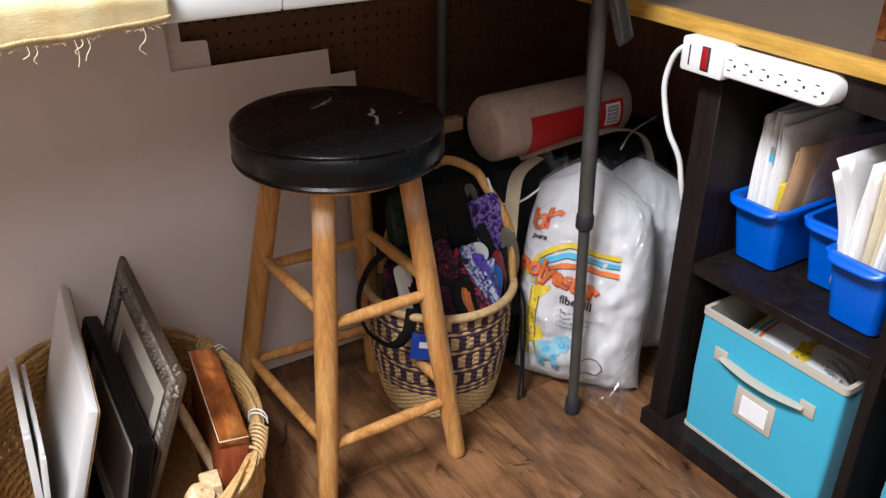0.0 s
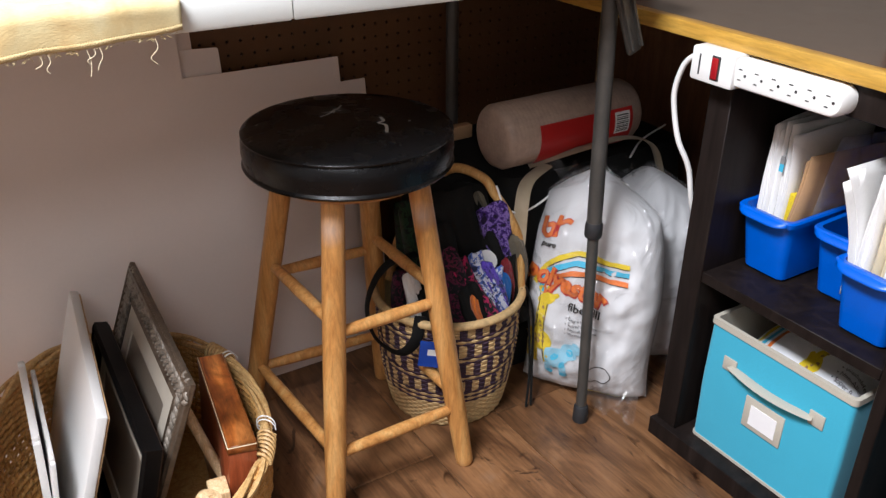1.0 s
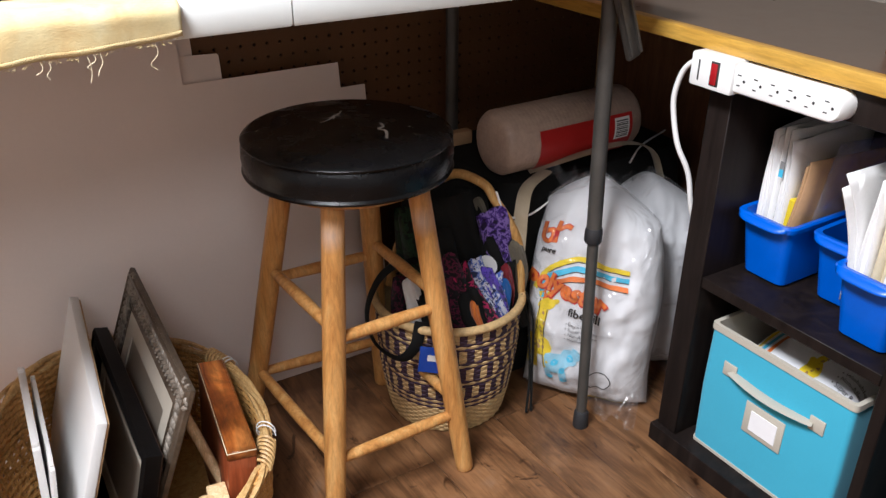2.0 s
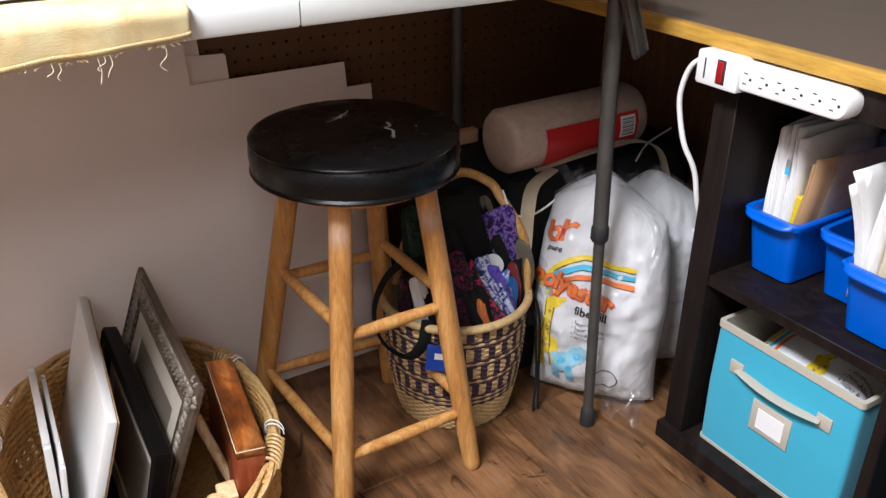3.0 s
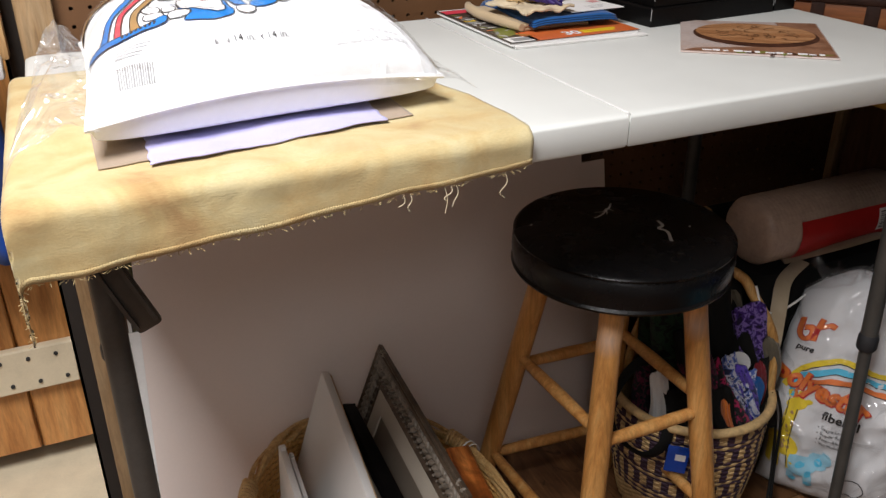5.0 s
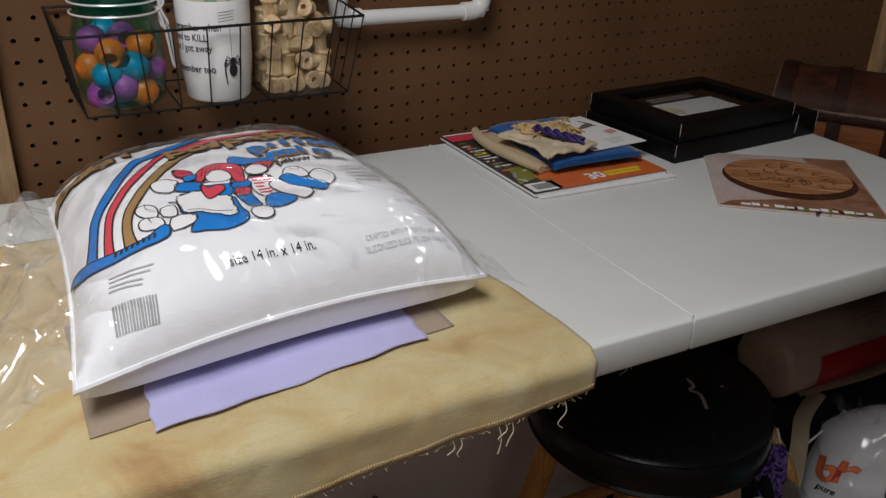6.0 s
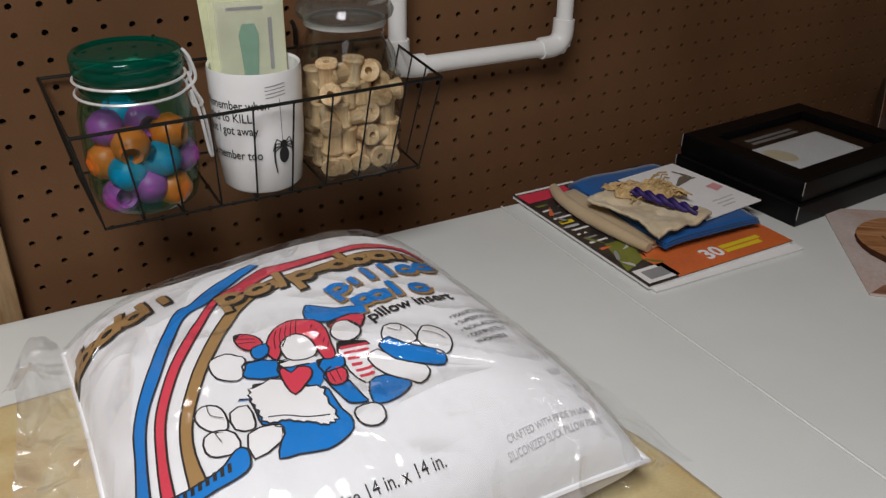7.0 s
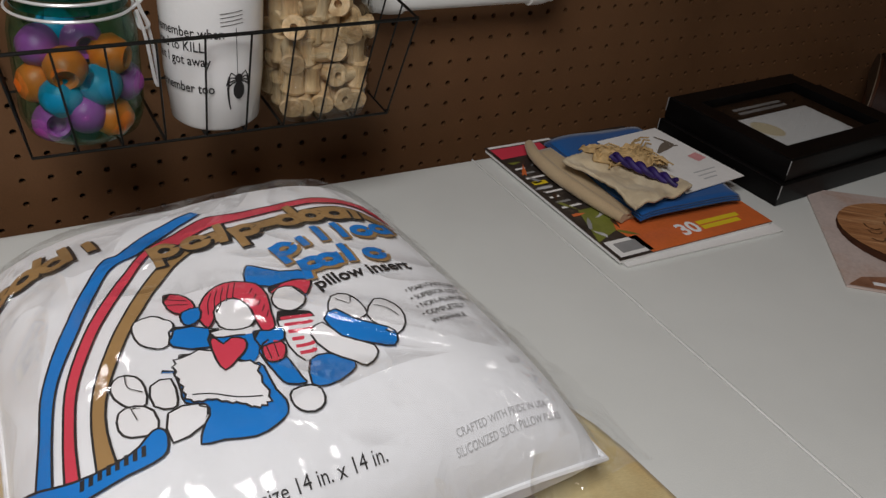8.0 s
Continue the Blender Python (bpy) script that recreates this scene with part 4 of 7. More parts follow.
for k, (x, y, z, rx, ry) in enumerate(((-0.185, 0.02, 0.165, 20, 25), (-0.2, -0.02, 0.145, 32, 30))):
    sp = thing("wooden_mallet", "small turned pale wooden mallet in the basket", "mallet", pose(x, y, z, rx, ry, 10), "turned wood pieces")
    part("shaft", lathe([(0.008, -0.17), (0.008, -0.01), (0.012, -0.006)], 14), M["spool"], sp)
    part("head", lathe([(0.0, -0.008), (0.019, -0.008), (0.022, -0.004), (0.022, 0.012), (0.017, 0.018), (0.006, 0.0185), (0.0055, 0.0165), (0.0, 0.0165)], 24), M["spool"], sp)
dowel = link("dowel", sweep([(-0.17, 0.19, 0.262), (-0.118, 0.08, 0.07)], 0.0085, 14), M["spool"])
tagged(dowel, "pale wooden dowel leaning between the frame and the box", "dowel")
block = thing("wooden_block", "pale wooden block with a white knob in the basket", "block", pose(-0.16, 0.045, 0.105, 0, 0, -8))
part("body", box(-0.014, 0.016, -0.02, 0.02, 0, 0.068, 0.003), M["spool"], block)
part("knob", place(lathe([(0.0, 0), (0.011, 0.0), (0.011, 0.005), (0.0, 0.007)], 18), pose(0.0, -0.02, 0.045, 90)), M["white_plastic"], block, "round white knob")

# ---- patterned straw basket with folded cloth bags ----
tote = thing("woven_basket", "natural straw basket with purple checks and a curved handle", "basket", pose(0.392, 0.255, 0))
b = bmesh.new()
NR = 46
for k in range(NR):
    z = 0.006 + 0.0054 * k
    R = 0.113 + 0.03 * (z / 0.25) ** 0.8 + 0.006 * math.sin(math.pi * z / 0.25)

    def tint(j, k=k):
        if k in (12, 14, 16, 22, 24, 30, 32, 38, 40):
            return 1
        for n, lo in enumerate((17, 25, 33, 41)):
            if lo <= k <= lo + 4:
                return 1 if (j // 3 + n) % 2 == 0 else 0
        return 0

    weave_ring(b, R, z, 0.0028, 36, math.pi * (k % 2), 0.0013, 180, 0.0, tint)
tagged(part("woven_side", b, [M["straw"], M["purple_straw"]], tote), kind="stuff")
part("inner_side", loft([circle(0.108, 0.005, 40), circle(0.137, 0.245, 40)], None, True, True, False), M["straw"], tote)
part("rim", sweep([(0.146 * math.cos(a), 0.146 * math.sin(a), 0.254) for a in np.linspace(0, 2 * math.pi, 60)[:-1]], 0.0085, 10, None, True), M["straw"], tote, "thick straw rim")


def beside(a, c, z):
    """A point of the basket's space: a along its broad side, c towards its front."""
    return (0.84 * a - 0.54 * c, -0.54 * a - 0.84 * c, z)


part("handle", sweep(bend([beside(*p) for p in ((0.143, 0.0, 0.25), (0.138, -0.006, 0.345), (0.118, -0.01, 0.4), (0.086, -0.014, 0.45), (0.06, -0.022, 0.482), (0.0, -0.06, 0.482), (-0.06, -0.09, 0.4), (-0.08, -0.115, 0.25))], 6), 0.0092, 10), M["wicker"], tote, "curved wooden handle")
part("handle", sweep(bend([beside(*p) for p in ((-0.12, -0.03, 0.25), (-0.1, -0.075, 0.33), (-0.06, -0.105, 0.38), (0.0, -0.12, 0.37), (0.03, -0.135, 0.25))], 6), 0.0088, 10), M["wicker"], tote, "curved wooden handle")
for da in (0.0, 0.012):
    part("strap", sweep(bend([(0.125 - da, -0.09, 0.262), (0.137 - da, -0.102, 0.2), (0.133 - da * 0.5, -0.115, 0.08), (0.12 - da, -0.135, 0.004)], 6), 0.0028, 6), M["black_cloth"], tote, "thin black tie")


def cloth_bag(a, c, top, w, length, tilt, yaw, thick, material, label, seed):
    """A flat folded cloth bag standing in the basket: two soft faces, a rounded fold on top."""
    ph = random.Random(seed).random() * 6

    def side(s):
        def fn(u, v):
            edge = max(0.0, 1 - abs(2 * u - 1) ** 6) ** 0.5 * max(0.0, 1 - max(0.0, 2 * v - 1) ** 10) ** 0.5
            px = (u - 0.5) * w * (1 - 0.06 * math.sin(3 * v + ph)) + 0.004 * math.sin(5 * v + ph)
            py = s * thick * (edge * (1 + 0.3 * math.sin(6 * u + 5 * v + ph)) + 0.1) + 0.004 * math.sin(4 * v + 3 * u + ph) + 0.002 * math.sin(19 * u + 7 * v + ph)
            return (px, py, (v - 1) * length + 0.004 * math.sin(6 * u + ph) * v - 0.006 * abs(2 * u - 1) ** 5)
        return fn

    b = sheet(side(1), 16, 16)
    sheet(side(-1), 16, 16, b)
    bmesh.ops.remove_doubles(b, verts=b.verts[:], dist=0.0006)
    bmesh.ops.holes_fill(b, edges=[e for e in b.edges if e.is_boundary], sides=0)
    ob = link("cloth_bag", b, M[material], smooth=60)
    x, y, z = beside(a, c, top)
    ob.matrix_world = pose(0.392 + x, 0.255 + y, z, 0, 0, -32.7) @ pose(0, 0, 0, 0, -tilt, 0) @ pose(0, 0, 0, 0, 0, yaw)
    return tagged(ob, label, "cloth bag", "folded cloth bags in the basket")


BAGS = [
    (-0.02, -0.07, 0.475, 0.15, 0.36, 6, 5, 0.026, "black_cloth", "large black cloth bag in the basket"),
    (0.03, -0.05, 0.46, 0.09, 0.33, 10, -8, 0.022, "black_cloth", "large black cloth bag with soft folds in the basket"),
    (-0.07, -0.04, 0.425, 0.075, 0.3, 4, 12, 0.014, "fabric_green", "dark green leafy cloth bag in the basket"),
    (-0.035, -0.02, 0.43, 0.09, 0.3, 8, -10, 0.016, "black_cloth", "black cloth bag folded in the basket"),
    (0.046, -0.022, 0.447, 0.03, 0.2, 16, 10, 0.006, "fabric_olive", "olive brown cloth bag in the basket"),
    (0.014, 0.0, 0.41, 0.075, 0.26, 14, 10, 0.014, "black_cloth", "black cloth bag folded in the basket"),
    (-0.062, 0.02, 0.455, 0.075, 0.28, 10, 6, 0.014, "fabric_green", "tall dark leafy cloth bag in the basket"),
    (-0.002, 0.012, 0.47, 0.08, 0.28, 14, -4, 0.014, "black_cloth", "tall black cloth bag with soft folds in the basket"),
    (-0.03, 0.05, 0.41, 0.06, 0.22, 16, 8, 0.012, "black_cloth", "black cloth bag folded in the basket"),
    (0.074, 0.0, 0.435, 0.06, 0.2, 14, 10, 0.009, "fabric_purple", "tall purple floral cloth bag in the basket"),
    (0.053, 0.01, 0.372, 0.06, 0.2, 24, -6, 0.012, "black_cloth", "black cloth bag with a white patch in the basket"),
    (-0.022, 0.065, 0.362, 0.06, 0.2, 26, 8, 0.012, "fabric_dark", "black and pink floral cloth bag in the basket"),
    (0.014, 0.055, 0.345, 0.034, 0.15, 30, -6, 0.009, "fabric_red", "red and pink floral cloth bag in the basket"),
    (0.05, 0.045, 0.358, 0.03, 0.15, 20, 20, 0.008, "fabric_blue", "navy and pale blue floral cloth bag in the basket"),
    (0.07, 0.05, 0.342, 0.03, 0.12, 18, 12, 0.008, "fabric_violet", "violet patterned cloth bag in the basket"),
    (0.088, 0.045, 0.322, 0.028, 0.11, 12, 22, 0.008, "fabric_blue", "blue and white floral cloth bag in the basket"),
    (0.03, 0.075, 0.30, 0.045, 0.1, 20, -4, 0.010, "black_cloth", "black cloth bag folded in the basket"),
    (0.05, 0.08, 0.285, 0.018, 0.1, 12, 5, 0.006, "fabric_orange", "small orange cloth pouch in the basket"),
    (0.102, 0.04, 0.308, 0.026, 0.1, 6, 15, 0.008, "blue_cloth", "plain blue cloth bag in the basket"),
    (0.112, 0.025, 0.335, 0.02, 0.12, 3, 20, 0.006, "fabric_maroon", "dark red cloth bag in the basket"),
    (0.122, 0.012, 0.335, 0.022, 0.12, 2, 20, 0.008, "black_cloth", "black cloth bag folded in the basket"),
    (0.13, -0.008, 0.37, 0.032, 0.115, 4, 20, 0.013, "fabric_olive", "olive grey cloth roll leaning over the rim"),
    (-0.068, 0.07, 0.325, 0.035, 0.14, 2, 10, 0.008, "paper", "white plastic bag in the basket"),
    (-0.04, 0.085, 0.30, 0.05, 0.14, 10, -8, 0.012, "black_cloth", "black cloth bag folded in the basket"),
    (-0.085, 0.03, 0.31, 0.05, 0.12, 0, 20, 0.012, "fabric_dark", "dark floral cloth bag in the basket"),
]
for k, (a, c, top, w, length, tilt, yaw, thick, mat_name, text) in enumerate(BAGS):
    bag = cloth_bag(a, c, top, w, length, tilt, yaw, thick, mat_name, text, k + 1)
    if "white patch" in text:
        dot = place(prism(oval(0.006, -0.045, 0.017, 0.022, 0, 22), 0.0, 0.001), pose(0, -0.0165, 0, 90, 0, 0))
        part("patch", dot, M["paper"], bag, "round white patch")
st = link("shoulder_strap", place(sweep(bend([beside(*p) for p in ((-0.06, 0.06, 0.36), (-0.11, 0.09, 0.355), (-0.14, 0.1, 0.315), (-0.152, 0.105, 0.26), (-0.135, 0.12, 0.21), (-0.09, 0.145, 0.195), (-0.06, 0.15, 0.225), (-0.05, 0.135, 0.27))], 7), 0.012, 8, None, False, 0.2), pose(0.392, 0.255, 0)), M["black_cloth"])
tagged(st, "wide black bag strap hanging over the basket rim", "strap")
tg = link("price_tag", box(-0.019, 0.019, -0.001, 0.001, -0.026, 0.026, 0.0005), M["blue_tag"])
part("print", box(-0.004, 0.014, -0.0016, -0.001, -0.002, 0.01), M["paper"], tg, "white printed patch")
tg.matrix_world = pose(0.392 - 0.112, 0.255 - 0.112, 0.2, -8, 6, -33)
tagged(tg, "small blue tag hanging from the basket", "tag")

# ---- bags of polyester fibre ----
def fibre_bag(x, y, turn, w, h, d, label, seed):
    ob = thing("fibre_bag", label, "bag of stuffing", pose(x, y, 0, 0, 0, turn), "bags of stuffing on the floor")

    def surf(u, v, s, lift=0.0):
        """u from -0.5 to 0.5 across, v from 0 to 1 up; s -1 is the front. The shoulders drop from the gathered top."""
        top = max(0.0, (v - 0.8) / 0.2)
        g = max(0.0, (1 - min(1, abs(2 * u)) ** 3.0) * (1 - min(1, abs(2 * v - 1)) ** 4.5)) ** 0.5
        wr = 0.009 * fbm(u * 5 + seed, v * 7, s) + 0.005 * fbm(u * 14, v * 12 + seed, s)
        fold = 0.006 * abs(math.sin(7 * v + 2.5 * u + seed)) * max(0.0, u + 0.1) - 0.004 * max(0.0, math.sin(31 * v + 4 * u)) * max(0.0, 2 * u - 0.5)
        drop = 0.19 * min(1, max(0.0, (u + 0.06) / 0.56)) ** 1.15 + 0.13 * min(1, max(0.0, (-0.1 - u) / 0.4)) ** 1.4
        px = u * w * (1 - 0.1 * top) * (1 + 0.03 * math.sin(9 * v + seed) - 0.04 * v)
        return Vector((px, s * (d / 2 * g + (wr + fold) * g + lift) + 0.04 * v * v, 0.004 + v * h * (1.05 - drop * v * v - 0.05 * abs(2 * u) ** 2 * (1 - v))))

    b = sheet(lambda u, v: surf(u - 0.5, v, -1), 40, 52)
    sheet(lambda u, v: surf(u - 0.5, v, 1), 40, 52, b)
    bmesh.ops.remove_doubles(b, verts=b.verts[:], dist=0.0008)
    body = part("stuffing", b, M["dimmed_fibre"], ob, "white polyester fibre")
    f = sheet(lambda u, v: surf((u - 0.5) * 1.02, v * 1.02, -1, 0.004), 40, 52)
    sheet(lambda u, v: surf((u - 0.5) * 1.02, v * 1.02, 1, 0.004), 40, 52, f)
    sk = part("film", f, M["soft_film"], ob, "clear plastic film")
    sk.visible_shadow = False
    fl = sheet(lambda u, v: (-0.01 + (0.13 - 0.05 * v) * u + 0.05 * v, -0.045 - (0.04 + 0.025 * u + 0.012 * math.sin(9 * u)) * v, 0.004 + (0.016 * abs(math.sin(11 * u + 3 * v)) + 0.006 * math.sin(23 * u)) * v + 0.05 * (1 - v) ** 2 + 0.002), 30, 12)
    tuft = sheet(lambda u, v: (-0.06 + 0.05 * (u - 0.5) * (1 + 1.2 * v) + 0.006 * math.sin(15 * u + seed), 0.03 + 0.01 * math.sin(21 * u + 4 * v) * (0.4 + v), h - 0.015 + 0.05 * v + 0.006 * math.sin(17 * u)), 24, 8)
    ft = part("film_tuft", tuft, M["soft_film"], ob, "gathered top of the film")
    ft.visible_shadow = False
    fp = part("film_end", fl, M["soft_film"], ob, "gathered end of the film")
    fp.visible_shadow = False
    return ob, body, surf


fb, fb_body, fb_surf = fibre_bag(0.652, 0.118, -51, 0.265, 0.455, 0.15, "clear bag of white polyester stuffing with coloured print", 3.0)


def on_bag(x, z, lift=0.0012):
    u, v, e = max(-0.497, (x + 0.004) / 0.265), (z - 0.016) / 0.455 * 0.96, 0.035
    n = (fb_surf(u + e, v, -1) - fb_surf(u - e, v, -1)).cross(fb_surf(u, v + e, -1) - fb_surf(u, v - e, -1)).normalized()
    return fb_surf(u, v, -1) + n * (lift if n.y < 0 else -lift)


def bag_print(name, shapes, material, lift, label=""):
    b = None
    for s in shapes:
        b = join(b, decal(s, lambda x, z: on_bag(x, z, lift), 0.014))
    return part(name, b, M[material], fb_body, label)


for z, c in ((0.352, "yellow_ink"), (0.333, "cyan_ink"), (0.314, "orange_ink")):
    off = 0.352 - z
    bag_print("stripe", [stroke([(0.068, z), (-0.02, z), (-0.06, z - 0.008), (-0.095, z - 0.032), (-0.115 + off * 0.8, z - 0.075)], 0.0105)], c, 0.0012)
    bag_print("stripe_edge", [stroke([(0.068, z - 0.0062), (-0.02, z - 0.0062), (-0.06, z - 0.0142), (-0.092, z - 0.036)], 0.0016)], "black_ink", 0.0013)
b = lettering("polyester", 0.056, lambda x, z: on_bag(x, z, 0.0022), -0.1335, 0.291, -15, 0.0042, 0.78)
part("lettering_edge", b, M["red_label"], fb_body, "dark red edge of the lettering")
b = lettering("polyester", 0.056, lambda x, z: on_bag(x, z, 0.0032), -0.1345, 0.293, -15, 0.0024, 0.78)
part("lettering", b, M["orange_ink"], fb_body, "orange lettering")
bag_print("mark_edge", [stroke([(-0.1171, 0.43), (-0.1148, 0.4), (-0.1022, 0.388), (-0.0932, 0.398), (-0.0968, 0.412), (-0.1094, 0.412)], 0.0115), stroke([(-0.0806, 0.43), (-0.086, 0.408), (-0.0878, 0.384)], 0.0115), stroke([(-0.0887, 0.41), (-0.068, 0.418), (-0.0554, 0.412)], 0.0105)], "red_label", 0.0011)
bag_print("mark", [stroke([(-0.1171, 0.43), (-0.1148, 0.4), (-0.1022, 0.388), (-0.0932, 0.398), (-0.0968, 0.412), (-0.1094, 0.412)], 0.0085), stroke([(-0.0806, 0.43), (-0.086, 0.408), (-0.0878, 0.384)], 0.0085), stroke([(-0.0887, 0.41), (-0.068, 0.418), (-0.0554, 0.412)], 0.0075)], "orange_ink", 0.0015, "orange printed mark")
part("lettering", lettering("pure", 0.0165, lambda x, z: on_bag(x, z, 0.0034), -0.112, 0.367, -12, 0.0004), M["black_ink"], fb_body)
part("lettering", lettering("fiberfill", 0.025, lambda x, z: on_bag(x, z, 0.0034), -0.042, 0.232, -4, 0.0006, 0.95), M["black_ink"], fb_body)
for k, s in enumerate(("• Extra Loft", "• Super Resilient", "• Non-Allergenic", "• Washable")):
    part("lettering", lettering(s, 0.0098, lambda x, z: on_bag(x, z, 0.0034), -0.045, 0.21 - 0.0105 * k, -4), M["black_ink"], fb_body)
bag_print("print", [oval(-0.086, 0.246, 0.019, 0.012, 20), oval(-0.1, 0.265, 0.0045, 0.01, 10), oval(-0.083, 0.268, 0.0045, 0.01, -10), oval(-0.068, 0.254, 0.009, 0.005, 30), stroke([(-0.09, 0.246), (-0.097, 0.2), (-0.102, 0.15)], 0.021), oval(-0.1, 0.15, 0.03, 0.024, 0), stroke([(-0.122, 0.15), (-0.122, 0.092)], 0.011), stroke([(-0.108, 0.15), (-0.106, 0.092)], 0.011), stroke([(-0.082, 0.156), (-0.08, 0.095)], 0.012)], "yellow_ink", 0.0014, "yellow printed shape")
spots = [oval(-0.094 - 0.0035 * (k % 3) + 0.006 * (k % 2), 0.236 - 0.0105 * k, 0.0032, 0.0038, 30 * k, 8, 0.2) for k in range(9)] + [oval(-0.108 + 0.009 * (k % 3), 0.158 - 0.011 * (k // 3), 0.004, 0.0036, 20 * k, 8, 0.2) for k in range(6)]
bag_print("print_spots", spots, "tan_ink", 0.0018, "brown printed spots")
bag_print("print_edge", [stroke([(-0.1, 0.255), (-0.103, 0.2), (-0.11, 0.17)], 0.0016), stroke([(-0.083, 0.236), (-0.087, 0.2), (-0.09, 0.15), (-0.086, 0.1)], 0.0016)], "black_ink", 0.002)
bag_print("print", [oval(-0.06, 0.118, 0.026, 0.024, 0, 18, 0.08), oval(-0.035, 0.132, 0.02, 0.02, 0, 16, 0.1), oval(-0.018, 0.145, 0.01, 0.014, 20, 12), stroke([(-0.076, 0.1), (-0.074, 0.078)], 0.014), stroke([(-0.045, 0.1), (-0.04, 0.074)], 0.016)], "pale_blue_ink", 0.0022, "pale blue printed shape")
bag_print("print", [oval(-0.03, 0.131, 0.008, 0.009, 0, 12), oval(-0.07, 0.08, 0.007, 0.006), oval(-0.04, 0.078, 0.008, 0.006), oval(-0.062, 0.12, 0.01, 0.007, 40), oval(-0.045, 0.103, 0.006, 0.008)], "cyan_ink", 0.0026, "light blue printed patches")
bag_print("print", [stroke([(0.012, 0.105), (0.03, 0.118), (0.05, 0.11), (0.058, 0.09), (0.045, 0.075), (0.03, 0.08), (0.018, 0.07), (0.01, 0.085), (0.012, 0.105)], 0.0022)], "black_ink", 0.0014, "thin black outline print")
bag_print("print", [stroke([(0.0, 0.03), (0.05, 0.02), (0.09, 0.022)], 0.02)], "yellow_ink", 0.0016, "yellow green print at the bag's foot")
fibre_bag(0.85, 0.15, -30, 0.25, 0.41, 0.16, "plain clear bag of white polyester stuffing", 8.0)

# ---- black soft bag with webbing handles, and the roll on it ----
sb = thing("duffel_bag", "black soft duffel bag with beige webbing handles", "bag", pose(0.76, 0.405, 0))
rings = []
for k in range(12):
    v = k / 11
    z = 0.003 + 0.452 * v
    s = 1 - 0.09 * (abs(2 * v - 1) ** 4)
    rings.append([(x * s * (1 + 0.02 * fbm(x * 6, y * 6, v * 5)), y * s * (1 + 0.04 * fbm(x * 5, y * 5, v * 4)), z) for x, y, _ in rrect(0.54, 0.34, 0.06, 0, 0, 0, 9)])
part("body", loft(rings), M["black_cloth"], sb)
for pts in ([(-0.13, -0.14, 0.462), (-0.2, -0.17, 0.452), (-0.235, -0.2, 0.42), (-0.25, -0.215, 0.35), (-0.245, -0.2, 0.3)], [(-0.16, -0.12, 0.46), (-0.06, -0.16, 0.49), (0.05, -0.17, 0.497), (0.12, -0.18, 0.47), (0.15, -0.19, 0.4)]):
    part("handle", sweep(bend(pts, 8), 0.014, 8, None, False, 0.16), M["webbing"], sb, "beige webbing handle")
for pts in ([(-0.29, -0.19, 0.47), (-0.27, -0.2, 0.42), (-0.2, -0.185, 0.4), (-0.1, -0.18, 0.44)], [(0.06, -0.18, 0.455), (0.14, -0.13, 0.462), (0.24, -0.1, 0.47)]):
    part("cord", sweep(bend(pts, 8), 0.0022, 6), M["paper"], sb, "thin white cord")
stick = link("wooden_bar", box(-0.1, 0.1, -0.012, 0.012, -0.015, 0.015, 0.003), M["kraft"])
stick.matrix_world = pose(0.50, 0.50, 0.471)
tagged(stick, "pale wooden bar lying behind the roll", "wooden bar")

roll = thing("bubble_wrap_roll", "roll of bubble wrap with a red paper label", "roll", look((0.688, 0.316, 0.524), (1.688, 0.296, 0.545)) @ pose(0, 0, 0))
R0, R1 = -0.184, 0.159
prof = [(0.0, R0), (0.05, R0), (0.06, R0 + 0.004), (0.066, R0 + 0.014), (0.066, R1 - 0.014), (0.06, R1 - 0.004), (0.05, R1), (0.0, R1)]
b = lathe(prof, 48)
part("wrap", b, M["bubble"], roll)


def roll_label(z0, z1, a0, a1, r):
    return sheet(lambda u, v: (r * math.cos(radians(a0 + (a1 - a0) * u)), r * math.sin(radians(a0 + (a1 - a0) * u)), z0 + (z1 - z0) * v), 18, 1)


rl = part("label", roll_label(-0.148, 0.087, -62, 26, 0.0685), M["red_label"], roll, "red printed paper label")
part("barcode", roll_label(-0.139, -0.1, -18, 20, 0.0693), M["paper"], rl, "white barcode patch")
b = None
for k in range(9):
    a = -14 + 3.4 * k
    b = join(b, roll_label(-0.135, -0.104, a, a + (1.2 if k % 2 else 1.9), 0.0699))
tagged(part("bars", b, M["black_ink"], rl), kind="stuff")

# ---- desk along the east wall and the bookcase under it ----
desk = thing("desk", "dark laminate desk with a honey wood front edge", "desk")
part("top", box(0.684, EAST - 0.002, -2.2, WALL - 0.036, 0.776, 0.80), M["desk_top"], desk, "dark brown laminate top")
part("edge_band", box(0.66, 0.6835, -2.2, WALL - 0.036, 0.7755, 0.8008, 0.003), M["desk_edge"], desk, "honey coloured wooden edge")
part("back_panel", box(EAST - 0.03, EAST - 0.012, -0.05, WALL - 0.04, 0.0, 0.766), M["brown_panel"], desk, "brown wooden back panel")

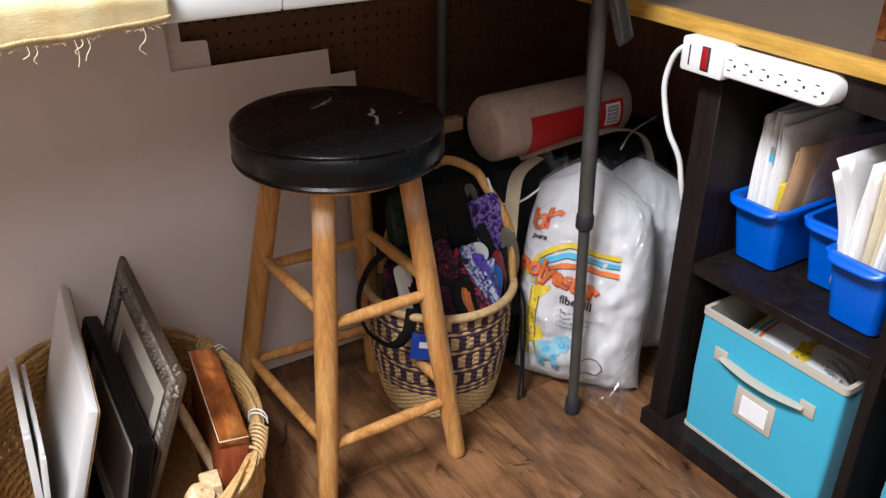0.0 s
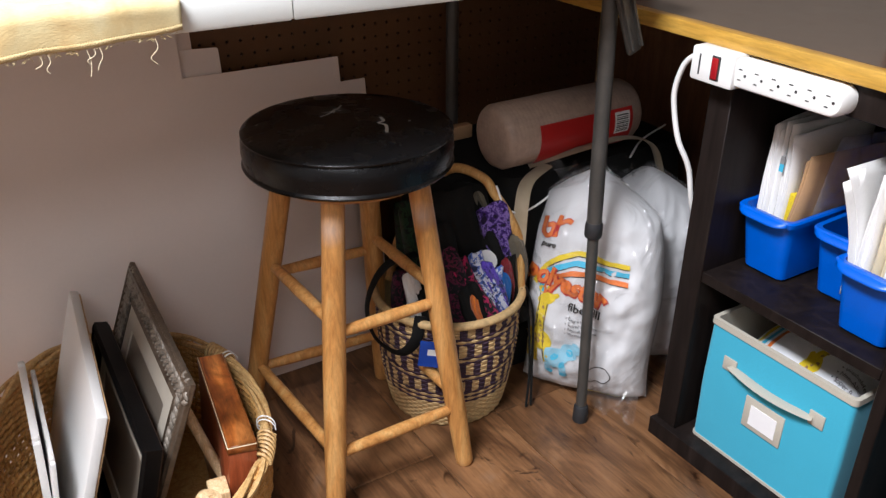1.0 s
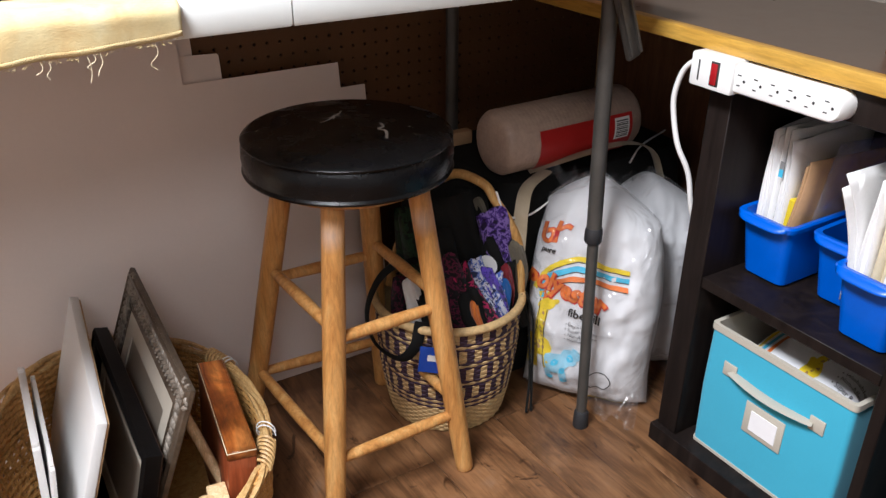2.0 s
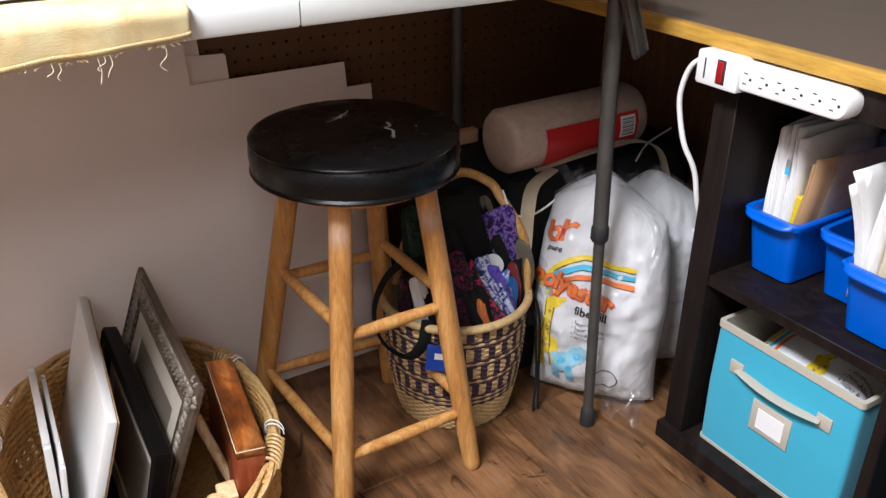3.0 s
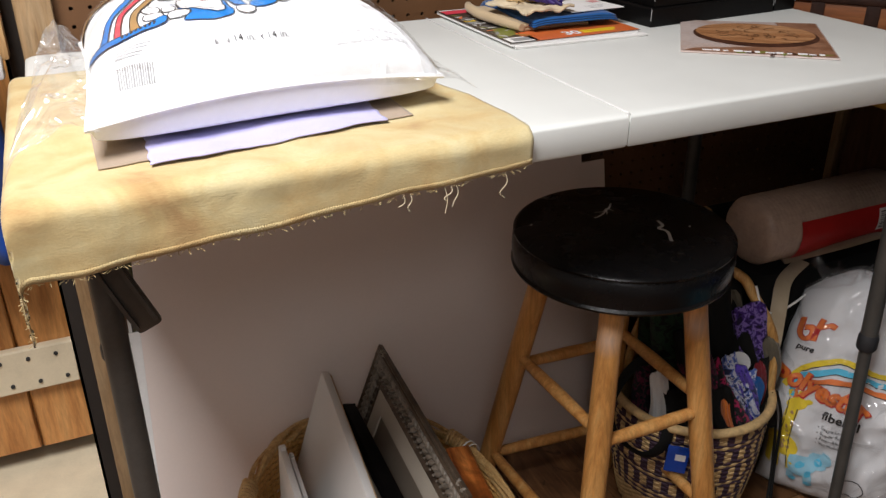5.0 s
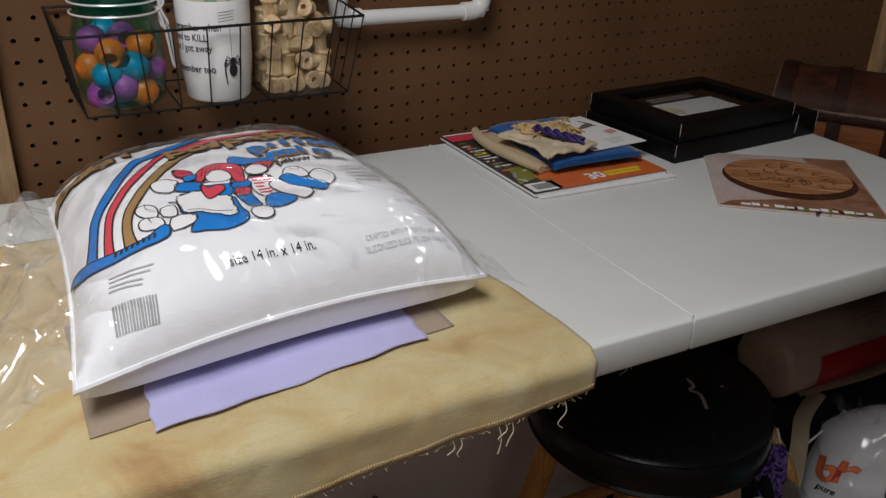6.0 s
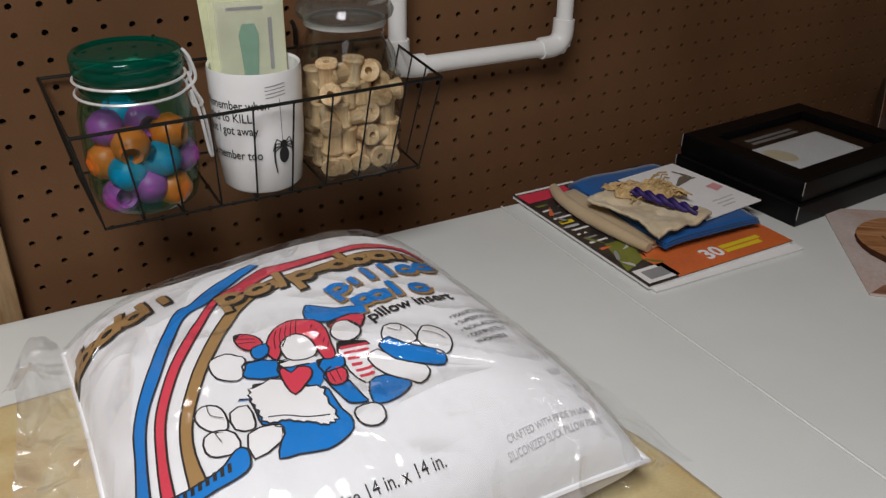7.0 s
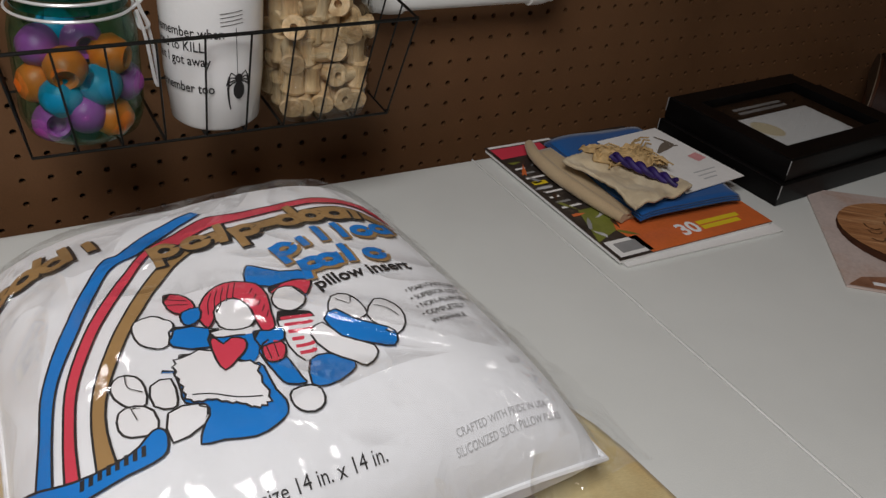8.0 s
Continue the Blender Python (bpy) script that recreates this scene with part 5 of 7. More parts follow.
case = thing("bookcase", "black-brown cube bookcase with open compartments", "bookcase")
SX, SB = 0.676, 1.05
UP = [-0.072, -0.46, -0.845]
for k, y in enumerate(UP):
    part("upright", box(SX, SB, y - 0.046 if k == 0 else y - 0.02, y, 0.038, 0.725, 0.0015, 1), M["espresso"], case)
part("top_board", box(SX, SB, UP[2] - 0.02, UP[0], 0.7255, 0.773, 0.0015, 1), M["espresso"], case)
part("bottom_board", box(SX - 0.012, SB, UP[2] - 0.03, UP[0] + 0.008, 0.0, 0.0375, 0.0015, 1), M["espresso"], case)
part("shelf", box(SX + 0.001, SB, UP[1] + 0.001, UP[0] - 0.047, 0.366, 0.386, 0.0012, 1), M["espresso"], case)
part("shelf", box(SX + 0.001, SB, UP[2] + 0.001, UP[1] - 0.021, 0.366, 0.386, 0.0012, 1), M["espresso"], case)
part("back_board", box(SB + 0.0005, SB + 0.004, UP[2] - 0.02, UP[0], 0.0, 0.765), M["espresso"], case)

# power strip on the front of the bookcase's top
ps = thing("power_strip", "white power strip with a red switch under the desk edge", "power strip", pose(0.66, -0.201, 0.749) @ Matrix(((0, 0, -1, 0), (-1, 0, 0, 0), (0, 1, 0, 0), (0, 0, 0, 1))))
# local x runs along the strip towards the front of the room, y up, z out of the face
rings = [rrect(0.202, 0.044, 0.02, z, 0.0225, 0, 7) for z in (-0.016, 0.012)] + [rrect(0.196, 0.038, 0.018, 0.0165, 0.0225, 0, 7), rrect(0.182, 0.026, 0.012, 0.018, 0.0225, 0, 7)]
part("body", loft(rings), M["white_plastic"], ps)
hs = part("switch_housing", box(-0.142, -0.058, -0.027, 0.027, -0.016, 0.024, 0.005), M["white_plastic"], ps)
part("switch_surround", box(-0.1, -0.083, -0.019, 0.019, 0.0225, 0.0252, 0.001), M["slot"], hs)
part("switch", box(-0.0975, -0.0855, -0.0165, 0.0165, 0.0245, 0.028, 0.002), M["red_switch"], hs, "red rocker switch")
part("marking", box(-0.125, -0.122, -0.016, 0.016, 0.0238, 0.0244), M["slot"], hs)
for k in range(6):
    x = -0.047 + 0.03 * k
    b = box(x - 0.006, x + 0.001, 0.007, 0.0086, 0.0174, 0.0186)
    box(x - 0.006, x + 0.0, -0.0086, -0.007, 0.0174, 0.0186, bm=b)
    join(b, place(lathe([(0.0023, 0.0174), (0.0023, 0.0186)], 10), pose(x + 0.007, 0, 0)))
    part("outlet", b, M["slot"], ps)
cord_pts = [(-0.14, 0, 0.0), (-0.155, 0.002, 0.002), (-0.174, -0.018, 0.002), (-0.187, -0.06, 0.0), (-0.186, -0.1, -0.005), (-0.174, -0.15, -0.012), (-0.158, -0.2, -0.03), (-0.15, -0.3, -0.06), (-0.16, -0.45, -0.2)]
part("cord", sweep(bend(cord_pts, 7), 0.0048, 10), M["white_plastic"], ps, "white power cord")


# plastic book bins on the shelf
def book_bin(x, y, turn, label):
    """A long narrow bin; its front end faces the room (-x)."""
    ob = thing("book_bin", label, "bin", pose(x, y, 0.3872, 0, 0, turn), "blue bins on the shelf")
    L, W, H = 0.275, 0.1, 0.122
    rings = [rrect(L - 0.04, W - 0.026, 0.012, 0.0, 0.006, 0), rrect(L - 0.032, W - 0.018, 0.014, 0.004, 0.005, 0), rrect(L - 0.006, W - 0.002, 0.015, H - 0.012, 0, 0), rrect(L + 0.012, W + 0.012, 0.018, H - 0.011, 0, 0)]
    rings += [rrect(L + 0.014, W + 0.014, 0.018, H - 0.003, 0, 0), rrect(L + 0.009, W + 0.009, 0.017, H, 0, 0), rrect(L - 0.008, W - 0.006, 0.013, H - 0.001, 0, 0), rrect(L - 0.036, W - 0.024, 0.011, 0.004, 0.005, 0)]
    part("body", loft(rings), M["blue_bin"], ob)
    part("lip", sheet(lambda u, v: (-L / 2 - 0.004 - 0.012 * v * (1 - abs(2 * u - 1) ** 5), (u - 0.5) * (W - 0.004), H - 0.003 - 0.006 * v * v - 0.004 * (1 - abs(2 * u - 1) ** 4) * v), 16, 5), M["blue_bin"], ob, "curved front lip")
    solid(ob.children[-1], 0.0025)
    return ob


book_bin(0.874, -0.1765, 0, "blue plastic book bin full of paper patterns")
book_bin(0.905, -0.298, 2, "blue plastic book bin on the bookcase shelf")
book_bin(0.836, -0.392, -1, "blue plastic book bin with magazines and envelopes")


def upright_sheet(name, x, y, z, length, high, thick, lean, turn, material, label, category, back=0.0):
    ob = link(name, box(0, length, -thick / 2, thick / 2, 0, high, min(0.0008, thick / 3), 1), M[material], smooth=0)
    ob.matrix_world = pose(x, y, z, lean, back, turn)
    return tagged(ob, label, category, "papers in the bins")


def bundle(x, y, length, high, thick, lean, turn, material, label, category, curl=0.0, leaves=4, seed=0):
    """Folded papers standing on edge, their tops spread and curled a little."""
    rnd = random.Random(seed)
    ob = thing("paper_bundle", label, category, pose(x + 0.007, y, 0.44, lean, 0, turn), "papers in the bins")
    high -= 0.045
    for k in range(leaves):
        y0 = thick * (k / leaves - 0.5)
        hh, dx, ph = high * rnd.uniform(0.9, 1.0), rnd.uniform(-0.009, 0.009), rnd.random() * 6
        fn = lambda u, v, y0=y0, hh=hh, dx=dx, ph=ph, k=k: (dx + length * u - curl * (1 - u) * v * v * (1 - k / leaves), y0 + 0.004 * math.sin(4 * v + 3 * u + ph) * v + 0.3 * curl * (1 - u) ** 2 * v * v * (leaves - k) / leaves, hh * v * (1 - 0.05 * (1 - u) ** 3 * (k % 2)))
        o = part("leaf", sheet(fn, 8, 10), M[material], ob)
        solid(o, thick / leaves * 0.8)
    return ob


bundle(0.766, -0.136, 0.2, 0.272, 0.004, 2, 2, "clear_sheet", "tall clear plastic sleeve standing in the bin", "sleeve", 0.0, 1, 1)
bundle(0.764, -0.145, 0.19, 0.262, 0.02, 1, 1, "paper", "folded white paper patterns standing in the bin", "paper", 0.008, 7, 2)
bundle(0.768, -0.160, 0.19, 0.262, 0.003, 2, -1, "clear_sheet", "clear plastic sleeve between the papers", "sleeve", 0.0, 1, 12)
bundle(0.768, -0.168, 0.19, 0.262, 0.016, 3, -3, "paper", "white paper envelopes with a crumpled edge in the bin", "envelope", 0.014, 6, 3)
for y, zz, c in ((-0.1705, 0.572, "cyan_ink"), (-0.1705, 0.585, "grey_ink")):
    upright_sheet("printed_patch", 0.767, y + 0.0035, zz, 0.001, 0.014, 0.008, 2, 1, c, "small printed patch on the paper edges", "print")
upright_sheet("packet", 0.775, -0.188, 0.45, 0.03, 0.09, 0.012, 4, -14, "yellow_ink", "small yellow packet in the bin", "packet")
bundle(0.772, -0.190, 0.22, 0.236, 0.008, 8, -9, "kraft", "brown kraft envelope standing in the bin", "envelope", 0.0, 2, 4)
bundle(0.80, -0.201, 0.2, 0.262, 0.002, 10, -7, "clear_sheet", "clear plastic sleeve leaning in the bin", "sleeve", 0.0, 1, 5)
bundle(0.722, -0.345, 0.2, 0.262, 0.012, -2, 4, "paper", "curled white papers spilling from the bin", "paper", 0.05, 4, 6)
bundle(0.72, -0.362, 0.2, 0.268, 0.014, 1, 1, "paper", "white envelopes standing in the blue bin", "envelope", 0.006, 4, 7)
bundle(0.722, -0.382, 0.2, 0.268, 0.014, 2, -2, "cream_paper", "cream paper patterns standing in the blue bin", "paper", 0.004, 3, 8)
bundle(0.718, -0.403, 0.2, 0.268, 0.012, 3, -2, "paper", "white magazine with a red printed patch in the bin", "magazine", 0.0, 3, 9)
upright_sheet("printed_patch", 0.7165, -0.408, 0.6, 0.001, 0.018, 0.01, 3, -2, "red_label", "small red printed patch on a magazine", "print")

# fabric storage cubes
def fabric_bin(y1, label):
    ob = thing("storage_cube", label, "storage bin", pose(0.70, y1, 0.0382), "fabric cubes in the bookcase")
    W, D, H, t = 0.285, 0.29, 0.262, 0.004
    rings = [rrect(D, W, 0.008, 0, D / 2, -W / 2), rrect(D + 0.004, W + 0.004, 0.009, H * 0.5, D / 2, -W / 2), rrect(D, W, 0.008, H - 0.012, D / 2, -W / 2)]
    rings += [rrect(D - 2 * t, W - 2 * t, 0.006, H - 0.012, D / 2, -W / 2), rrect(D - 2 * t, W - 2 * t, 0.006, 0.005, D / 2, -W / 2)]
    part("body", loft(rings), M["cyan"], ob)
    for z0, z1, o in ((H - 0.0118, H, 0.0025), (0.0, 0.006, 0.0022)):
        rings = [rrect(D + 2 * o, W + 2 * o, 0.009, z0, D / 2, -W / 2), rrect(D + 2 * o, W + 2 * o, 0.009, z1, D / 2, -W / 2), rrect(D - 2 * t - 0.003, W - 2 * t - 0.003, 0.006, z1, D / 2, -W / 2), rrect(D - 2 * t - 0.003, W - 2 * t - 0.003, 0.006, z0, D / 2, -W / 2)]
        part("trim", loft(rings, None, True, False, False, True), M["beige_cloth"], ob, "beige binding")
    part("lining", loft([rrect(D - 2 * t - 0.004, W - 2 * t - 0.004, 0.006, H - 0.002, D / 2, -W / 2), rrect(D - 2 * t - 0.004, W - 2 * t - 0.004, 0.006, 0.008, D / 2, -W / 2)], None, True, False, True), M["beige_cloth"], ob)
    h = part("handle", sweep(bend([(-0.003, -0.06, 0.19), (-0.008, -0.08, 0.189), (-0.012, -0.12, 0.186), (-0.012, -0.165, 0.186), (-0.008, -0.206, 0.189), (-0.003, -0.226, 0.19)], 6), 0.0115, 8, None, False, 0.12), M["beige_cloth"], ob, "beige cloth handle")
    for y in (-0.054, -0.232):
        part("handle_tab", box(-0.0045, -0.001, y - 0.014, y + 0.014, 0.177, 0.203, 0.001), M["beige_cloth"], h)
    lb = part("label_holder", box(-0.0045, -0.0012, -0.18, -0.1, 0.092, 0.155, 0.001), M["beige_cloth"], ob, "beige label holder")
    part("label_card", box(-0.0058, -0.0044, -0.168, -0.114, 0.102, 0.142), M["white_ink"], lb)
    return ob


fabric_bin(-0.142, "light blue fabric storage cube with a beige handle")
fabric_bin(-0.52, "light blue fabric storage cube in the next compartment")
folded = thing("folded_bag", "folded printed plastic stuffing bag in the fabric cube", "plastic bag", pose(0.835, -0.29, 0.056))


def fold_surf(u, v, lift=0.0):
    x, y = (u - 0.5) * 0.24, (v - 0.5) * 0.235
    g = max(0.0, (1 - min(1, abs(2 * u - 1)) ** 4) * (1 - min(1, abs(2 * v - 1)) ** 4)) ** 0.5
    return Vector((x, y, 0.16 + 0.075 * g + 0.008 * fbm(u * 4, v * 4, 2) + 0.04 * (u - 0.5) + lift))


b = sheet(lambda u, v: fold_surf(u, v), 24, 24)
sheet(lambda u, v: fold_surf(u, v) - Vector((0, 0, 0.16 * max(0.0, (1 - min(1, abs(2 * u - 1)) ** 4) * (1 - min(1, abs(2 * v - 1)) ** 4)) ** 0.5)), 24, 24, b)
bmesh.ops.remove_doubles(b, verts=b.verts[:], dist=0.0005)
fbod = part("stuffing", b, M["fibre"], folded)
for k, c in enumerate(("yellow_ink", "cyan_ink", "orange_ink")):
    part("stripe", decal(stroke([(0.1, 0.9 - 0.062 * k), (0.5, 0.87 - 0.062 * k), (0.9, 0.8 - 0.062 * k)], 0.034), lambda u, v: fold_surf(u, v, 0.002), 0.08), M[c], fbod)
part("print", decal(stroke([(0.14, 0.47), (0.3, 0.44), (0.42, 0.42)], 0.06), lambda u, v: fold_surf(u, v, 0.002), 0.08), M["yellow_ink"], fbod, "yellow printed shape")
part("print", decal(oval(0.2, 0.43, 0.1, 0.055, 20, 16, 0.15), lambda u, v: fold_surf(u, v, 0.0021), 0.08), M["yellow_ink"], fbod)
for k in range(8):
    part("print_spot", decal(oval(0.12 + 0.035 * k, 0.46 - 0.014 * (k % 4) - 0.004 * k, 0.014, 0.011, 30 * k, 8, 0.2), lambda u, v: fold_surf(u, v, 0.0026), 0.08), M["tan_ink"], fbod)
for k, s in enumerate(("• Extra Loft", "• Super Resilient", "• Non-Allergenic", "• Washable")):
    part("lettering", lettering(s, 0.046, lambda u, v: fold_surf(u, v, 0.0024), 0.12 + 0.055 * k, 0.27, -90), M["black_ink"], fbod)

# things on the desk
wb = thing("wooden_crate", "orange-brown wooden box on the desk", "box", pose(0.777, -0.285, 0.8003, 0, 0, -4))
part("body", box(0, 0.26, -0.2, 0, 0, 0.15, 0.003), M["burnt_wood"], wb)
part("lid", box(-0.003, 0.263, -0.203, 0.003, 0.151, 0.18, 0.003), M["burnt_wood"], wb)

chest = thing("treasure_chest", "small brown leather chest with a domed lid on the desk", "chest", pose(0.672, 0.522, 0.8003, 0, 0, -54))
CW, CD = 0.3, 0.19
part("body", box(0, CW, 0.0, CD, 0, 0.119, 0.004), M["chest_wood"], chest, "orange-brown wooden body")
arc = [(CD / 2 - CD / 2 * math.cos(a) * 1.03, 0.121 + 0.06 * math.sin(a)) for a in np.linspace(0, math.pi, 20)]
lid = part("lid", loft([[(x, y, z) for y, z in arc] for x in (-0.004, CW + 0.004)]), M["leather"], chest, "domed brown leather lid")
for x in (0.012, 0.105, 0.2, CW - 0.012):
    part("strap", loft([[(xx, y * 1.0 + (y - CD / 2) * 0.035, 0.121 + (z - 0.121) * 1.06) for y, z in arc] for xx in (x - 0.012, x + 0.012)]), M["dark_leather"], lid, "dark leather strap")
    part("strap", box(x - 0.012, x + 0.012, -0.004, 0.0, 0.0, 0.12, 0.001), M["dark_leather"], chest, "dark leather strap")
for x0, x1 in ((-0.006, -0.0045), (CW + 0.0045, CW + 0.006)):
    part("worn_edge", loft([[(xx, y + (y - CD / 2) * 0.03, 0.121 + (z - 0.121) * 1.03) for y, z in arc] for xx in (x0, x1)]), M["scuffed_leather"], lid, "pale worn edge")
part("rim", box(-0.005, CW + 0.005, -0.006, 0.004, 0.107, 0.12, 0.002), M["dark_leather"], chest)
part("rim", box(-0.005, CW + 0.005, -0.0075, 0.004, 0.1205, 0.126, 0.001), M["scuffed_leather"], chest, "worn pale lid edge")

# ---- dyed cloth over the table's end ----
def cloth_bump(x, y, z):
    return max(0.0, 0.0024 * (0.5 + fbm(x * 7, y * 7 + z * 7, 1.7)) + 0.0011 * fbm(x * 24, y * 24 + z * 22, 0.3))


def draped(x, y, lift):
    """A point of a thin cloth that lies on the dyed one."""
    return (x, y, TOP + 0.0045 + cloth_bump(x, y, TOP + 0.0045) + lift)


def cloth_at(u, v):
    """u from the cloth's end on the table to the table's end, v from the back to the hem."""
    flat = 0.452
    drop = 0.029 + 0.034 * min(1, u * 1.25) + 0.0012 * math.sin(17 * u) + 0.0007 * math.sin(41 * u)
    t = v * (flat + drop + 0.012)
    y = 0.44 - t
    x = -0.138 - 0.07 * max(0.0, y) - 0.2 * max(0.0, y - 0.15) + 0.0025 * math.sin(23 * y) - u * (0.568 - 0.1 * max(0.0, y))
    z = TOP + 0.0045
    r = 0.012
    if t > flat:
        a = min(math.pi / 2, (t - flat) / r)
        y = 0.44 - flat - r * math.sin(a) + 0.004
        z = TOP + 0.0045 - r * (1 - math.cos(a)) - max(0.0, t - flat - r * math.pi / 2)
    over = -0.636 - x
    if over > 0:
        a = min(math.pi / 2, over / r)
        x, z = -0.636 - r * math.sin(a), z - r * (1 - math.cos(a)) - max(0.0, over - r * math.pi / 2)
    bump = cloth_bump(x, y, z)
    n = min(1.0, max(0.0, (t - flat) / r))
    return (x, y - n * max(0, bump) * 1.4, z + (1 - n) * max(0.0, bump))


tw = link("table_cloth", sheet(cloth_at, 130, 120), M["towel"])
solid(tw, 0.0022, 1.0)
tagged(tw, "yellow-tan dyed linen cloth with frayed edges over the table end", "cloth")
hem = link("cloth_hem", sheet(lambda u, v: (lambda p, q: tuple(Vector(p).lerp(Vector(q), v) + Vector((0, -0.0016, 0))))(cloth_at(u, 0.988), cloth_at(u, 1.0)), 220, 2), M["towel"])
solid(hem, 0.0016)
hem.parent = tw
line = []
for k in range(420):
    p, q = Vector(cloth_at(k / 420 * 0.97 + 0.004, 0.9845)), Vector(cloth_at(k / 420 * 0.97 + 0.004, 0.9955))
    line.append(p.lerp(q, k % 2) + Vector((0, -0.0034, 0)))
part("zigzag_stitch", sweep(line, 0.00035, 4), M["stitch"], tw, "brown zigzag stitching along the hem")
b = None
rnd = random.Random(11)
for k in range(170):
    u = rnd.random()
    p = Vector(cloth_at(u, 1.0))
    long = 0.002 + 0.004 * rnd.random()
    b = sweep([p, p + Vector((rnd.uniform(-0.002, 0.002), -0.001, -long * 0.5)), p + Vector((rnd.uniform(-0.005, 0.005), rnd.uniform(-0.004, 0.001), -long))], 0.0003, 4, b)
tagged(link("fringe", b, M["towel"]), "short frayed threads along the cloth edge", "fringe", kind="stuff")
for k, (u, long) in enumerate(((0.057, 0.03), (0.16, 0.024), (0.182, 0.029), (0.172, 0.016), (0.25, 0.02), (0.264, 0.013))):
    p = Vector(cloth_at(u, 1.0))
    pts = [p + Vector((0, 0, 0.004)), p + Vector((0.003, -0.003, -long * 0.4)), p + Vector((-0.006 + 0.004 * (k % 3), -0.004, -long * 0.75)), p + Vector((-0.004 * (k % 2), -0.004, -long))]
    tagged(link("loose_thread", sweep(bend(pts, 5), 0.0005, 5), M["muslin"]), "loose pale thread hanging from the cloth", "thread", "loose threads")

lv = link("lavender_cloth", sheet(lambda u, v: draped(-0.521 + 0.25 * u + 0.01 * v + 0.0012 * math.sin(40 * v), 0.025 + 0.037 * u + 0.2 * v + 0.0012 * math.sin(23 * u) * (1 - v), 0.0052 + 0.001 * math.sin(9 * u + 5 * v)), 60, 40), M["lavender"])
solid(lv, 0.0014, 1.0)
tagged(lv, "folded lavender cloth under the pillow bag", "cloth")
ts = link("taupe_cloth", sheet(lambda u, v: draped(-0.566 + 0.33 * u, 0.043 + 0.032 * u + 0.18 * v, 0.0032), 60, 40), M["taupe_sheer"])
solid(ts, 0.001, 1.0)
tagged(ts, "thin taupe cloth under the lavender cloth", "cloth")

# ---- pillow insert in clear film ----
PW = 0.38
pil = thing("pillow_insert", "white square pillow insert in printed clear plastic", "pillow", pose(-0.400, 0.265, 0, 0, 0, 5.8))
ZS = 0.952


def pil_g(u, v):
    return max(0.0, (1 - min(1, abs(2 * u)) ** 3.5) * (1 - min(1, abs(2 * v)) ** 3.5)) ** 0.55


def pil_seam(u, v):
    """The seam rises between the corners."""
    return ZS + 0.012 * (max(0.0, 1 - (2 * u) ** 2) * min(1, abs(2 * v)) ** 4 + max(0.0, 1 - (2 * v) ** 2) * min(1, abs(2 * u)) ** 4)


def pil_xy(u, v):
    side = 1 - 0.28 * min(1.0, max(0.0, v + 0.5)) if u < 0 else 1.0
    return u * PW * side * (1 - 0.05 * (1 - (2 * v) ** 2)), v * PW * (1 - 0.05 * (1 - (2 * u) ** 2))


def pil_top(u, v, lift=0.0):
    x, y = pil_xy(u, v)
    return Vector((x, y, pil_seam(u, v) + (0.087 + 0.05 * x) * pil_g(u, v) + 0.0022 * fbm(u * 7, v * 7, 4) * pil_g(u, v) + lift))


b = sheet(lambda u, v: pil_top(u - 0.5, v - 0.5), 56, 56)
sheet(lambda u, v: (*pil_xy(u - 0.5, v - 0.5), pil_seam(u - 0.5, v - 0.5) - (pil_seam(u - 0.5, v - 0.5) - TOP - 0.011) * pil_g(u - 0.5, v - 0.5) ** 0.36), 56, 56, b)
bmesh.ops.remove_doubles(b, verts=b.verts[:], dist=0.0005)
cush = part("cushion", b, M["fibre"], pil, "plump white cushion")
seam = [Vector((*pil_xy(u, v), pil_seam(u, v))) for u, v in [(-0.5 + k / 20, -0.5) for k in range(20)] + [(0.5, -0.5 + k / 20) for k in range(20)] + [(0.5 - k / 20, 0.5) for k in range(20)] + [(-0.5, 0.5 - k / 20) for k in range(20)]]
part("piping", sweep(seam, 0.0026, 6, None, True), M["fibre"], cush)


def film_at(u, v):
    cu, cv = max(-0.5, min(0.5, u)), max(-0.5, min(0.5, v))
    x, y = pil_xy(cu, cv)
    ox, oy = u - cu, v - cv
    out = math.hypot(ox, oy)
    z = pil_seam(cu, cv) + (0.0895 + 0.05 * x) * pil_g(u, v) + 0.004 + 0.0022 * abs(fbm(u * 13, v * 13, 7))
    ridge = abs(math.sin(11 * u - 17 * v + 3 * fbm(u * 3, v * 3, 5)))
    side = 1.0 if u < -0.5 else 0.25
    z += -0.2 * out + side * (0.016 * ridge + 0.02 * fbm(u * 7, v * 7, 9)) * min(1, out * 12)
    return Vector((x + ox * PW, y + oy * PW, max(TOP + 0.012, z)))


def film_uv(u, v):
    """The wrapping over the cushion stands out a little past its edges."""
    return film_at(-0.5 + 1.13 * u + 0.012 * math.sin(9 * v), -0.53 + 1.06 * v + 0.02 * math.sin(7 * u))


